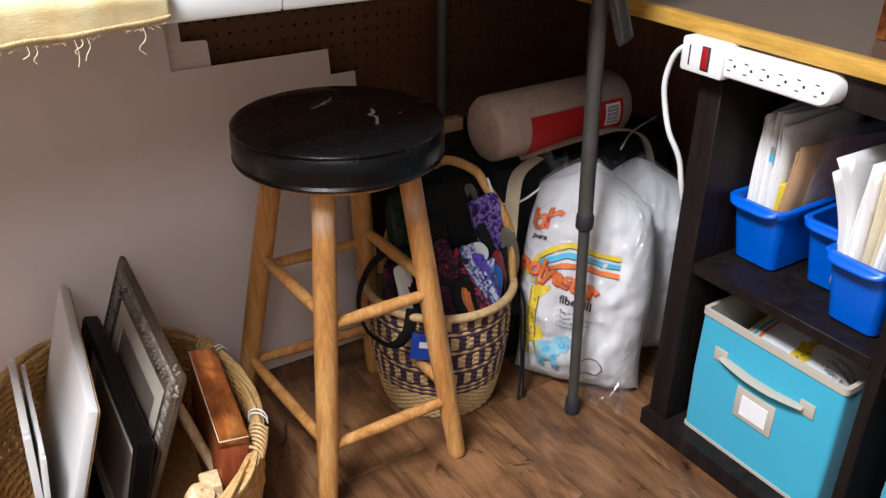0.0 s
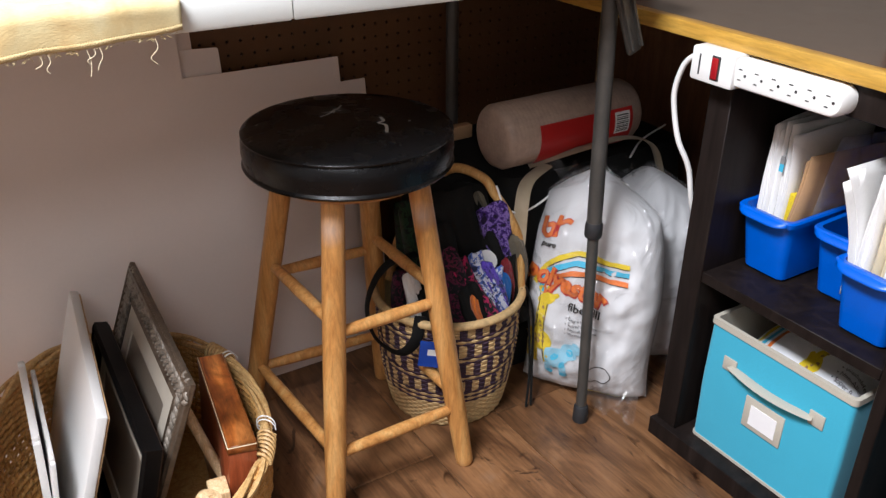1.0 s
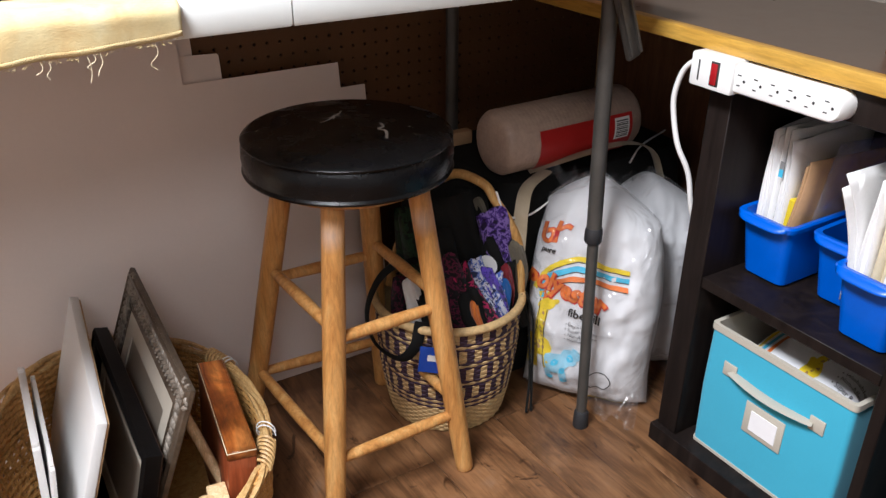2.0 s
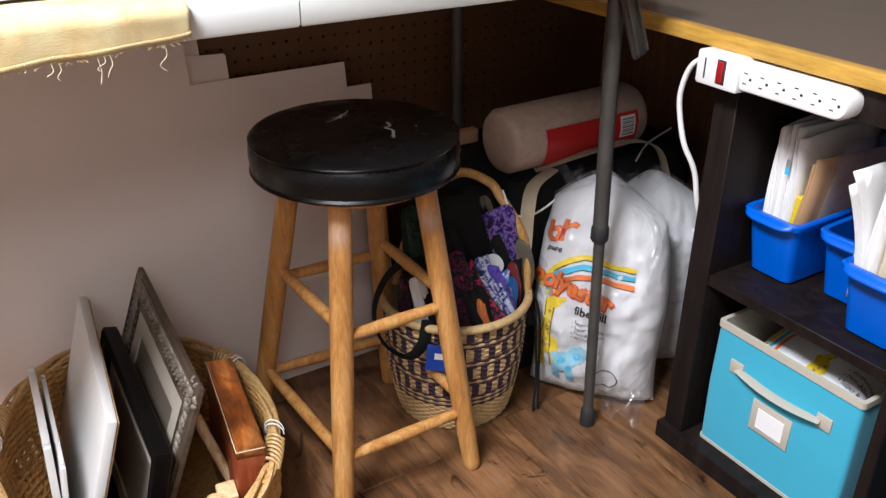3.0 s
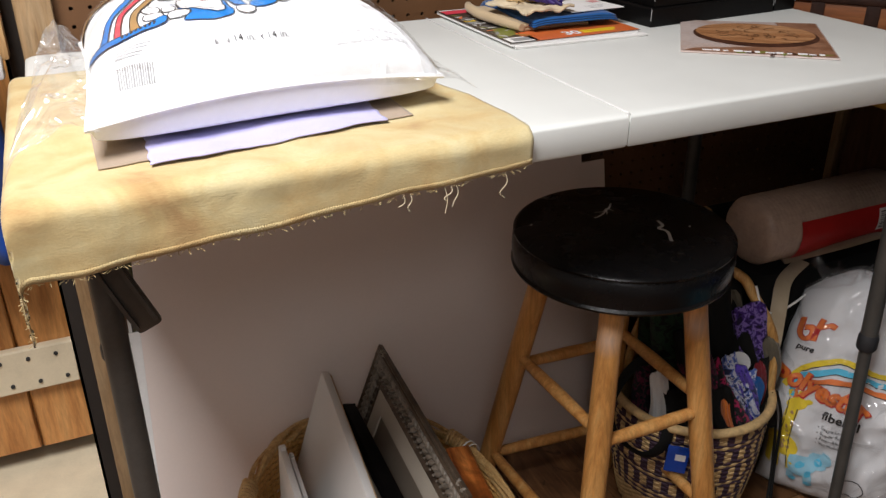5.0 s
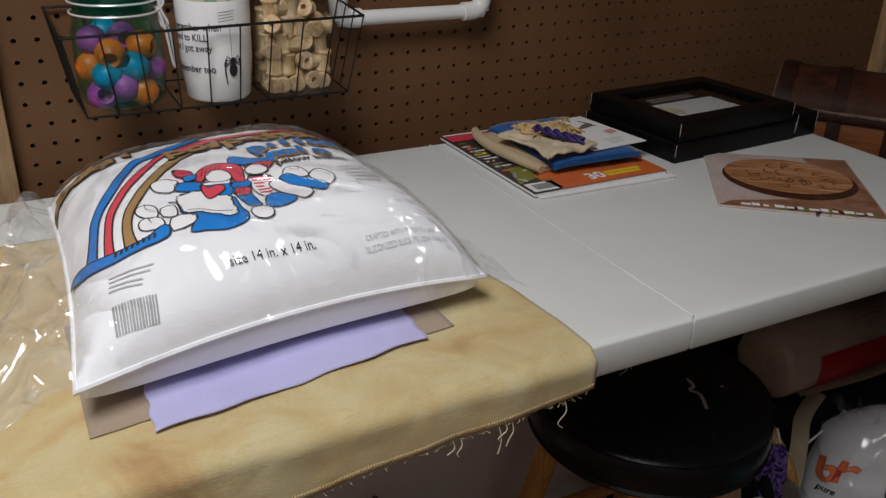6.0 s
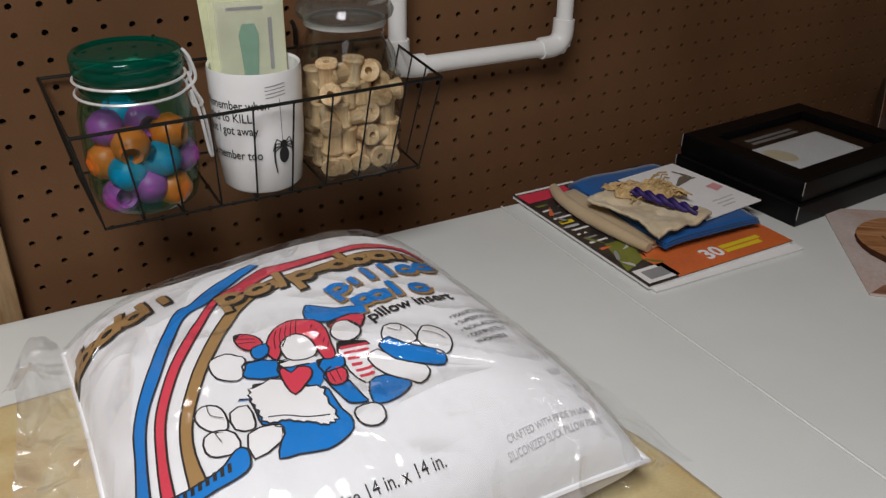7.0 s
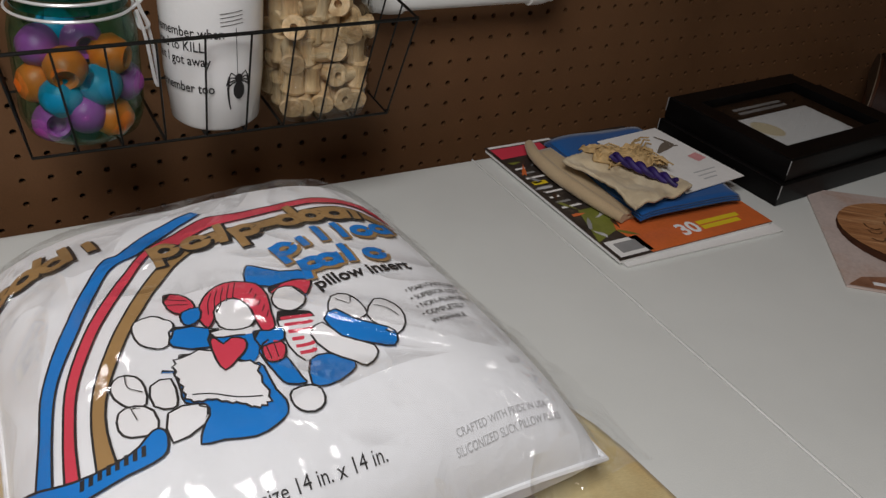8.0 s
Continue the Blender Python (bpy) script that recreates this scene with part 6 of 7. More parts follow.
def flap_uv(u, v):
    """The loose open end of the wrapping: it hangs off the cushion's side in large folds."""
    p = film_at(-0.5 - 0.19 * u, -0.512 + 1.04 * v)
    w = u * (0.75 + 0.25 * math.sin(5 * v + 0.6))
    fold = 0.022 * (1 - 2 * abs(math.sin(6 * v + 2 * u))) + 0.012 * math.sin(23 * v - 6 * u) + 0.004 * math.sin(51 * v + 9 * u)
    high = ZS + 0.045 - 0.085 * w * w + 0.03 * math.sin(math.pi * v) * (1 - w)
    z = (1 - u) * p.z + u * high if u < 1 else high
    return Vector((pil_xy(-0.5, v - 0.5)[0] - 0.085 * w + 0.2 * fold * u, p.y + 0.6 * fold * u - 0.02 * u, max(TOP + 0.012, z + fold * u * (1 - 0.5 * u))))


fl = part("film", sheet(film_uv, 120, 100), M["film"], pil, "clear glossy plastic wrapping")
fl.visible_shadow = False
fp = part("film_flap", sheet(flap_uv, 40, 120), M["flap_film"], pil, "loose crinkled end of the wrapping")
fp.visible_shadow = False


def on_local(qx, qy, lift=0.0012):
    """Print coordinates in metres from the cushion's middle."""
    u, v = qx / PW, qy / PW
    for _ in range(4):
        side = 1 - 0.28 * min(1.0, max(0.0, v + 0.5)) if qx < 0 else 1.0
        u, v = qx / PW / side / (1 - 0.05 * (1 - min(1, (2 * v) ** 2))), qy / PW / (1 - 0.05 * (1 - min(1, (2 * u) ** 2)))
    return pil_top(max(-0.5, min(0.5, u)), max(-0.5, min(0.5, v)), lift)


def ribbon(name, left, right, material, label=""):
    """A printed band between two edges, with fine black outlines."""
    l, r = ([(p.x, p.y) for p in bend([(x, y, 0) for x, y in side], 4)] for side in (left, right))
    surf = lambda x, y: on_local(x, y, 0.0014)
    part(name, decal(l + r, surf, 0.012), M[material], cush, label)
    for line in (l, r):
        part("outline", decal(stroke(line, 0.0013, 1), lambda x, y: on_local(x, y, 0.0017), 0.012), M["black_ink"], cush)


ribbon("stripe", [(-0.1543, -0.0939), (-0.1397, -0.0491), (-0.1293, -0.0160), (-0.1063, 0.0219), (-0.0691, 0.0714), (-0.0546, 0.0771), (-0.0340, 0.0910), (-0.0080, 0.1040), (0.0120, 0.1120)],
       [(0.0160, 0.1040), (-0.0040, 0.0930), (-0.0260, 0.0800), (-0.0440, 0.0693), (-0.0652, 0.0609), (-0.1004, 0.0112), (-0.1206, -0.0199), (-0.1330, -0.0528), (-0.1460, -0.1018)], "blue_ink", "blue printed stripe")
ribbon("stripe", [(-0.1389, -0.1005), (-0.1289, -0.0613), (-0.1161, -0.0244), (-0.0920, 0.0144), (-0.0570, 0.0520), (-0.0369, 0.0721), (-0.0117, 0.0826), (0.0167, 0.0948), (0.0435, 0.0870), (0.0902, 0.0883), (0.1250, 0.0880), (0.1500, 0.0750), (0.1620, 0.0500)],
       [(0.1550, 0.0450), (0.1420, 0.0650), (0.1200, 0.0770), (0.0828, 0.0780), (0.0372, 0.0756), (0.0130, 0.0781), (-0.0143, 0.0668), (-0.0334, 0.0667), (-0.0561, 0.0419), (-0.0867, 0.0078), (-0.1106, -0.0300), (-0.1233, -0.0659), (-0.1311, -0.1033)], "red_ink", "red printed stripe")
ribbon("stripe", [(-0.1222, -0.1042), (-0.1127, -0.0609), (-0.0961, -0.0254), (-0.0657, 0.0157), (-0.0279, 0.0521), (0.0061, 0.0697), (0.0357, 0.0667), (0.0802, 0.0692), (0.1150, 0.0700), (0.1400, 0.0550), (0.1500, 0.0300)],
       [(0.1430, 0.0250), (0.1320, 0.0450), (0.1100, 0.0600), (0.0738, 0.0588), (0.0291, 0.0543), (0.0023, 0.0520), (-0.0183, 0.0471), (-0.0607, 0.0062), (-0.0886, -0.0312), (-0.1063, -0.0666), (-0.1114, -0.1073)], "tan_ink", "tan printed stripe")
BAR = closed([(-0.1624, -0.0683), (-0.1534, -0.0782), (-0.1329, -0.0944), (-0.1043, -0.1003), (-0.0886, -0.0939), (-0.0829, -0.0974), (-0.0837, -0.1054), (-0.0894, -0.1119), (-0.1084, -0.1109), (-0.1363, -0.1081), (-0.1571, -0.0949), (-0.1635, -0.0792)])
part("bar", decal(BAR, lambda x, y: on_local(x, y, 0.0021), 0.012), M["blue_ink"], cush, "blue printed bar")
part("outline", decal(stroke(BAR + BAR[:1], 0.0014, 1), lambda x, y: on_local(x, y, 0.0024), 0.012), M["black_ink"], cush)
for k in range(8):
    part("bar_mark", decal(stroke([(-0.1305 + 0.0047 * k, -0.1030 - 0.0004 * k), (-0.1285 + 0.0047 * k, -0.0970 - 0.0004 * k)], 0.0024), lambda x, y: on_local(x, y, 0.0024), 0.012), M["black_ink"], cush)

def mark_row(line, kinds, w, h, material, edge):
    """A plain chunky mark: a row of thick rings and bars, some tall (t), some deep (d)."""
    path = bend([(x, y, 0) for x, y in line], 12)
    n = len(kinds)
    for lift, grow, dx, dy, m, name in ((0.0030, 0.0026, 0.0011, -0.0015, edge, "mark_edge"), (0.0034, 0.0, 0.0, 0.0, material, "mark")):
        b = None
        for k, kind in enumerate(kinds):
            at = (k + 0.5) / n * (len(path) - 1)
            q, q2 = path[int(at)], path[min(len(path) - 1, int(at) + 2)]
            t = (q2 - q).normalized() if (q2 - q).length else Vector((1, 0, 0))
            up, thick = Vector((-t.y, t.x, 0)), w * 0.36 + grow
            cx, cy = q.x + dx, q.y + dy
            shapes = []
            if kind[0] == "o":
                ring = [(cx + w * 0.44 * math.cos(a) * t.x + h * 0.34 * math.sin(a) * up.x, cy + w * 0.44 * math.cos(a) * t.y + h * 0.34 * math.sin(a) * up.y) for a in np.linspace(0.3, 2 * math.pi + 0.1, 12)]
                shapes.append(stroke(ring, thick, 2))
            if kind[-1] in "tdi":
                lo, hi = {"t": (-0.42, 1.0), "d": (-1.0, 0.42), "i": (-0.42, 0.42)}[kind[-1]]
                side = 0.0 if len(kind) == 1 else (-0.46 if kind[-1] == "d" else 0.46)
                bx, by = cx + side * w * t.x, cy + side * w * t.y
                shapes.append(stroke([(bx + up.x * h * lo, by + up.y * h * lo), (bx + up.x * h * (lo + hi) / 2 + 0.0005, by + up.y * h * (lo + hi) / 2), (bx + up.x * h * hi, by + up.y * h * hi)], thick, 2))
            if kind == "-":
                shapes.append(stroke([(cx - t.x * w * 0.5, cy - t.y * w * 0.5), (cx + t.x * w * 0.5, cy + t.y * w * 0.5)], thick * 0.8, 2))
            for s in shapes:
                b = join(b, decal(s, lambda x, y: on_local(x, y, lift), 0.012))
        part(name, b, M[m], cush, "plain printed mark" if name == "mark" else "")


mark_row([(-0.150, 0.113), (-0.1287, 0.1086), (-0.0955, 0.0992), (-0.0543, 0.1003)], ("ot", "o", "ot", "ot", "i"), 0.018, 0.020, "tan_ink", "black_ink")
mark_row([(-0.0380, 0.0620), (-0.0042, 0.0600), (0.0232, 0.0556), (0.0489, 0.0560), (0.0768, 0.0580), (0.1055, 0.0545), (0.1300, 0.0500)], ("od", "o", "t", "od", "-", "ot", "o", "oi", "i"), 0.0175, 0.020, "tan_ink", "black_ink")
mark_row([(0.0390, 0.0200), (0.0696, 0.0240), (0.1037, 0.0240), (0.1400, 0.0290)], ("od", "i", "t", "t", "o", "oi"), 0.0155, 0.0165, "blue_ink", "tan_ink")
mark_row([(0.0500, -0.0040), (0.0741, -0.0070), (0.1150, -0.0085)], ("od", "oi", "t", "o"), 0.0155, 0.0165, "blue_ink", "tan_ink")
part("lettering", lettering("pillow insert", 0.0168, lambda x, y: on_local(x, y, 0.0016), 0.0465, -0.0318, 2.2, 0.0004, 0.93), M["black_ink"], cush)
for k, s in enumerate(("• MAINTAINS LOFT", "• SUPERIOR LOFT", "• NON-ALLERGENIC", "• COMPLETELY", "  WASHABLE")):
    part("lettering", lettering(s, 0.0064, lambda x, y: on_local(x, y, 0.0016), 0.101 - 0.0009 * k, -0.0578 - 0.0088 * k, 9), M["black_ink"], cush)
part("lettering", lettering("size 14 in. x 14 in.", 0.0107, lambda x, y: on_local(x, y, 0.0016), -0.0521, -0.1575, -2.5, 0.0, 1.0), M["black_ink"], cush)
for k, s in enumerate(("CRAFTED WITH PRIDE IN USA", "SILICONIZED SLICK PILLOW FIBERS")):
    part("lettering", lettering(s, 0.0056, lambda x, y: on_local(x, y, 0.0016), 0.0735 - 0.004 * k, -0.1635 - 0.0075 * k, 1), M["pale_ink"], cush)
for k, (x0, x1, y) in enumerate(((-0.142, -0.108, -0.122), (-0.143, -0.112, -0.1265), (-0.1445, -0.12, -0.131), (-0.146, -0.122, -0.1355))):
    part("small_print", decal(stroke([(x0, y), (x1, y - 0.011)], 0.0016), lambda x, y: on_local(x, y, 0.0014), 0.02), M["pale_ink"], cush)
b = None
for k in range(15):
    b = join(b, decal(stroke([(-0.1515 + 0.0023 * k, -0.1745 - 0.00015 * k), (-0.1475 + 0.0023 * k, -0.152 - 0.0005 * k)], 0.0012 if k % 3 else 0.0018), lambda x, y: on_local(x, y, 0.0014), 0.012))
tagged(part("barcode", b, M["grey_ink"], cush), kind="stuff")

# the printed picture, kept to plain patches of colour
LAYER = 0


def patch(points, material, label, smooth=2):
    """A printed patch with a thin black edge; each lies a little over the one before."""
    global LAYER
    LAYER += 1
    lift = 0.0012 + 0.00007 * LAYER
    line = closed(points, smooth) if smooth else points
    part("print", decal(line, lambda x, y: on_local(x, y, lift), 0.012), M[material], cush, label)
    part("outline", decal(stroke(line + line[:1], 0.0014, 1), lambda x, y: on_local(x, y, lift + 0.00004), 0.012), M["black_ink"], cush)


def strands(lines, material, width, label=""):
    """Thin printed lines over the patches."""
    global LAYER
    LAYER += 1
    b = None
    for q in lines:
        b = join(b, decal(stroke(q, width, 3), lambda x, y: on_local(x, y, 0.0013 + 0.00007 * LAYER), 0.012))
    part("print_lines", b, M[material], cush, label)


def frilled(points, n, deep):
    """An outline with a scalloped edge along its whole length."""
    line = closed(points, n)
    mid = Vector((sum(p[0] for p in line) / len(line), sum(p[1] for p in line) / len(line)))
    return [(x + (mid.x - x) * deep * (k % 2), y + (mid.y - y) * deep * (k % 2)) for k, (x, y) in enumerate(line)]


patch([(-0.0975, -0.0474), (-0.0909, -0.0431), (-0.0829, -0.0488), (-0.0811, -0.0592), (-0.0845, -0.0722), (-0.0926, -0.0700), (-0.0985, -0.0581)], "white_ink", "white printed patch")
patch([(-0.0996, -0.0691), (-0.0904, -0.0695), (-0.0829, -0.0795), (-0.0857, -0.0949), (-0.0991, -0.0895), (-0.1032, -0.0801)], "white_ink", "white printed patch")
patch([(-0.0785, -0.0610), (-0.0663, -0.0612), (-0.0688, -0.0799), (-0.0734, -0.0850), (-0.0815, -0.0770)], "white_ink", "white printed patch")
patch([(-0.0692, -0.0545), (-0.0632, -0.0565), (-0.0649, -0.0738), (-0.0664, -0.0849), (-0.0568, -0.0941), (-0.0623, -0.1037), (-0.0686, -0.1141), (-0.0564, -0.1171), (-0.0401, -0.1226), (-0.0282, -0.1219), (-0.0181, -0.1171), (-0.0152, -0.1089), (-0.0171, -0.0998), (-0.0164, -0.0858), (-0.0175, -0.0763), (-0.0321, -0.0733)], "blue_ink", "blue printed patch")
patch([(-0.0771, -0.0867), (-0.0606, -0.0890), (-0.0562, -0.0952), (-0.0624, -0.1039), (-0.0816, -0.1069)], "white_ink", "white printed patch")
patch([(0.0116, -0.0874), (0.0237, -0.0881), (0.0350, -0.1020), (0.0284, -0.1082), (0.0126, -0.1100), (0.0037, -0.1052)], "blue_ink", "blue printed patch")
patch([(0.0126, -0.0399), (0.0321, -0.0476), (0.0294, -0.0628), (0.0135, -0.0874), (0.0059, -0.0806), (0.0060, -0.0602)], "white_ink", "white printed patch")
strands([[(0.0085 + 0.0005 * k, -0.0800 + 0.0066 * k), (0.0165 + 0.0022 * k, -0.0815 + 0.0060 * k), (0.0185 + 0.0024 * k, -0.0800 + 0.0058 * k)] for k in range(6)], "red_ink", 0.0030, "red printed bands")
patch([(0.0422, -0.0535), (0.0496, -0.0429), (0.0598, -0.0461), (0.0638, -0.0572), (0.0625, -0.0691), (0.0527, -0.0708), (0.0454, -0.0610)], "white_ink", "white printed patch")
patch([(0.0617, -0.0698), (0.0742, -0.0575), (0.0821, -0.0621), (0.0861, -0.0730), (0.0815, -0.0866), (0.0704, -0.0937), (0.0639, -0.0818)], "white_ink", "white printed patch")
patch([(0.0356, -0.0596), (0.0463, -0.0552), (0.0527, -0.0708), (0.0685, -0.0856), (0.0704, -0.0937), (0.0642, -0.1015), (0.0524, -0.0944), (0.0375, -0.0803)], "blue_ink", "blue printed patch")
patch([(0.0216, -0.0681), (0.0329, -0.0624), (0.0375, -0.0803), (0.0521, -0.0960), (0.0491, -0.1045), (0.0400, -0.1079), (0.0345, -0.1018), (0.0240, -0.0875)], "white_ink", "white printed patch")
patch([(-0.0690, -0.0035), (-0.0579, -0.0049), (-0.0525, -0.0120), (-0.0492, -0.0194), (-0.0577, -0.0349), (-0.0660, -0.0338), (-0.0726, -0.0247), (-0.0730, -0.0123)], "white_ink", "white printed patch")
patch([(-0.0506, -0.0226), (-0.0309, -0.0358), (-0.0383, -0.0511), (-0.0564, -0.0383), (-0.0552, -0.0297)], "blue_ink", "blue printed patch")
patch([(-0.0140, -0.0685), (-0.0053, -0.0673), (-0.0004, -0.0810), (0.0004, -0.0986), (0.0007, -0.1039), (-0.0093, -0.1003), (-0.0123, -0.0920)], "blue_ink", "blue printed patch")
patch([(-0.0095, -0.1055), (0.0019, -0.1063), (0.0067, -0.1120), (0.0041, -0.1209), (-0.0039, -0.1234), (-0.0112, -0.1193), (-0.0131, -0.1117)], "white_ink", "white printed patch")
patch([(-0.0330, -0.0396), (-0.0124, -0.0499), (-0.0124, -0.0652), (-0.0198, -0.0750), (-0.0295, -0.0673), (-0.0364, -0.0619), (-0.0376, -0.0524)], "blue_ink", "blue printed patch")
patch(frilled([(-0.0557, -0.0476), (-0.0391, -0.0524), (-0.0295, -0.0673), (-0.0185, -0.0765), (-0.0206, -0.0875), (-0.0217, -0.1045), (-0.0263, -0.1082), (-0.0329, -0.1068), (-0.0385, -0.1008), (-0.0460, -0.0961), (-0.0533, -0.0909), (-0.0606, -0.0890), (-0.0657, -0.0829), (-0.0644, -0.0723), (-0.0640, -0.0610), (-0.0614, -0.0510)], 3, 0.07), "white_ink", "white printed patch with a scalloped edge", 0)
strands([[(-0.0262, -0.1010), (-0.0385, -0.0955), (-0.0520, -0.0865), (-0.0610, -0.0820)]], "black_ink", 0.0010)
patch([(0.0135, 0.0137), (0.0184, 0.0135), (0.0320, -0.0007), (0.0440, -0.0057), (0.0471, -0.0145), (0.0429, -0.0213), (0.0362, -0.0144), (0.0192, -0.0137), (0.0069, -0.0012)], "blue_ink", "blue printed patch")
patch([(0.0173, -0.0149), (0.0271, -0.0151), (0.0384, -0.0155), (0.0459, -0.0207), (0.0416, -0.0279), (0.0344, -0.0341), (0.0316, -0.0224), (0.0183, -0.0240)], "red_ink", "red printed patch")
patch([(0.0143, -0.0263), (0.0230, -0.0181), (0.0320, -0.0215), (0.0352, -0.0324), (0.0307, -0.0413), (0.0203, -0.0440), (0.0134, -0.0370)], "white_ink", "white printed patch")
patch([(-0.0323, -0.0364), (-0.0240, -0.0407), (-0.0103, -0.0452), (-0.0105, -0.0536), (-0.0219, -0.0498), (-0.0324, -0.0454)], "white_ink", "white printed patch")
patch([(-0.0322, -0.0165), (-0.0236, -0.0040), (-0.0129, 0.0024), (0.0002, 0.0018), (0.0119, -0.0067), (0.0136, -0.0216), (0.0081, -0.0395), (0.0046, -0.0528), (-0.0037, -0.0573), (-0.0045, -0.0431), (-0.0018, -0.0260), (-0.0068, -0.0143), (-0.0160, -0.0157), (-0.0232, -0.0243), (-0.0317, -0.0348), (-0.0344, -0.0269)], "red_ink", "red printed patch")
patch([(-0.0237, -0.0217), (-0.0157, -0.0148), (-0.0072, -0.0153), (-0.0024, -0.0246), (-0.0039, -0.0404), (-0.0100, -0.0473), (-0.0200, -0.0452), (-0.0262, -0.0373)], "white_ink", "white printed patch")
strands([[(0.0002 - 0.0045 * k, 0.0005 - 0.0008 * k), (-0.0040 - 0.0048 * k, -0.0070 - 0.0010 * k), (-0.0075 - 0.0050 * k, -0.0140 - 0.0022 * k)] for k in range(5)] + [[(0.0075, -0.0110 - 0.0065 * k), (0.0035, -0.0155 - 0.0068 * k)] for k in range(5)], "black_ink", 0.0007)
patch([(-0.0450, 0.0109), (-0.0357, 0.0076), (-0.0313, -0.0034), (-0.0332, -0.0129), (-0.0424, -0.0137), (-0.0477, -0.0043)], "red_ink", "red printed patch")
patch([(-0.0412, -0.0123), (-0.0299, -0.0121), (-0.0333, -0.0239), (-0.0421, -0.0270), (-0.0445, -0.0210)], "blue_ink", "blue printed patch")
patch([(-0.0097, -0.0651), (-0.0011, -0.0635), (0.0028, -0.0712), (-0.0028, -0.0809), (-0.0108, -0.0814), (-0.0135, -0.0759)], "red_ink", "red printed patch")
patch([(-0.0106, -0.0531), (-0.0011, -0.0557), (0.0076, -0.0556), (0.0045, -0.0660), (-0.0050, -0.0666), (-0.0119, -0.0659)], "blue_ink", "blue printed patch")
patch([(-0.0367, -0.0480), (-0.0326, -0.0471), (-0.0304, -0.0538), (-0.0241, -0.0513), (-0.0176, -0.0567), (-0.0199, -0.0640), (-0.0276, -0.0696), (-0.0377, -0.0745), (-0.0392, -0.0633)], "red_ink", "red printed patch")
strands([[(-0.0455, 0.0060), (-0.0345, -0.0020)], [(-0.0465, -0.0010), (-0.0350, -0.0065)], [(-0.0085, -0.0680), (-0.0100, -0.0790)], [(-0.0030, -0.0670), (-0.0055, -0.0790)]], "black_ink", 0.0007)
strands([[(-0.0885, -0.0455), (-0.0900, -0.0560), (-0.0840, -0.0640)], [(-0.0935, -0.0710), (-0.0930, -0.0820)], [(0.0500, -0.0480), (0.0560, -0.0560), (0.0600, -0.0500)], [(0.0700, -0.0640), (0.0770, -0.0700), (0.0800, -0.0800)]], "black_ink", 0.0006)

# ---- magazines and cloth on the table ----
for k, (dx, dy, t, z0, z1) in enumerate(((0.006, -0.006, -1.5, 0.0006, 0.0036), (0.0, 0.0, 0.5, 0.004, 0.0085))):
    mag = thing("magazine", "glossy magazine with an orange and black cover" if k else "magazine lying under another one", "magazine", pose(0.024 + dx, 0.332 + dy, TOP, 0, 0, t), "stacked magazines")
    part("page_block", box(0.001, 0.227, 0.001, 0.268, z0, z1 - 0.0006), M["paper"], mag)
    cov = part("cover", box(0, 0.229, 0, 0.27, z1 - 0.0005, z1, 0.0), M["magazine" if k else "paper"], mag, "printed cover")
    if k:
        s = lambda u, v: Vector((u, v, z1 + 0.0004))
        part("print", decal([(0.045, 0.0), (0.229, 0.0), (0.229, 0.095), (0.15, 0.12), (0.06, 0.1), (0.035, 0.05)], s, 0.1), M["pumpkin"], cov, "orange picture")
        part("print", decal([(0.0, 0.036), (0.035, 0.05), (0.06, 0.1), (0.02, 0.1)], s, 0.1), M["olive"], cov)
        part("title", decal([(0.004, 0.235), (0.08, 0.238), (0.08, 0.262), (0.004, 0.262)], s, 0.1), M["red_ink"], cov)
        part("title_bar", decal([(0.004, 0.264), (0.1, 0.264), (0.1, 0.269), (0.004, 0.269)], s, 0.1), M["paper"], cov)
        for q in range(9):
            part("title_bar", decal([(0.006 + 0.004 * (q % 2), 0.205 - 0.012 * q), (0.02 + 0.007 * (q % 3), 0.206 - 0.012 * q), (0.02 + 0.006 * (q % 3), 0.2095 - 0.012 * q), (0.006, 0.209 - 0.012 * q)], s, 0.1), M[("paper", "grey_ink", "paper")[q % 3]], cov)
        part("title_bar", decal([(0.006, 0.166), (0.026, 0.166), (0.026, 0.174), (0.006, 0.174)], s, 0.1), M["yellow_ink"], cov)
        bc = part("barcode", decal([(0.004, 0.004), (0.05, 0.004), (0.05, 0.034), (0.004, 0.034)], s, 0.1), M["paper"], cov)
        part("bars", box(0.012, 0.042, 0.01, 0.028, z1 + 0.0005, z1 + 0.0007), M["grey_ink"], bc)
        for q in range(26):
            x0, y0 = 0.008 + 0.03 * (q % 3), 0.222 - 0.0072 * q
            if x0 < 0.1 - 0.3 * max(0.0, 0.11 - y0):
                part("cover_patch", decal(oval(x0 + 0.006, y0, 0.009 + 0.004 * (q % 2), 0.0028, 20 * q, 8, 0.25), lambda u, v: Vector((u, v, z1 + 0.0005)), 0.1), M[("olive", "grey_ink", "dark_wood", "pumpkin", "pale_ink")[q % 5]], cov)
        part("lettering", lettering("30", 0.03, lambda u, v: Vector((u, v, z1 + 0.0008)), 0.103, 0.013, 2, 0.0009), M["white_ink"], cov, "white numerals")
        for q in range(2):
            part("bar_text", box(0.136, 0.2 - 0.006 * q, 0.025 - 0.0095 * q, 0.032 - 0.0095 * q, z1 + 0.0005, z1 + 0.0008), M["yellow_ink"], cov)


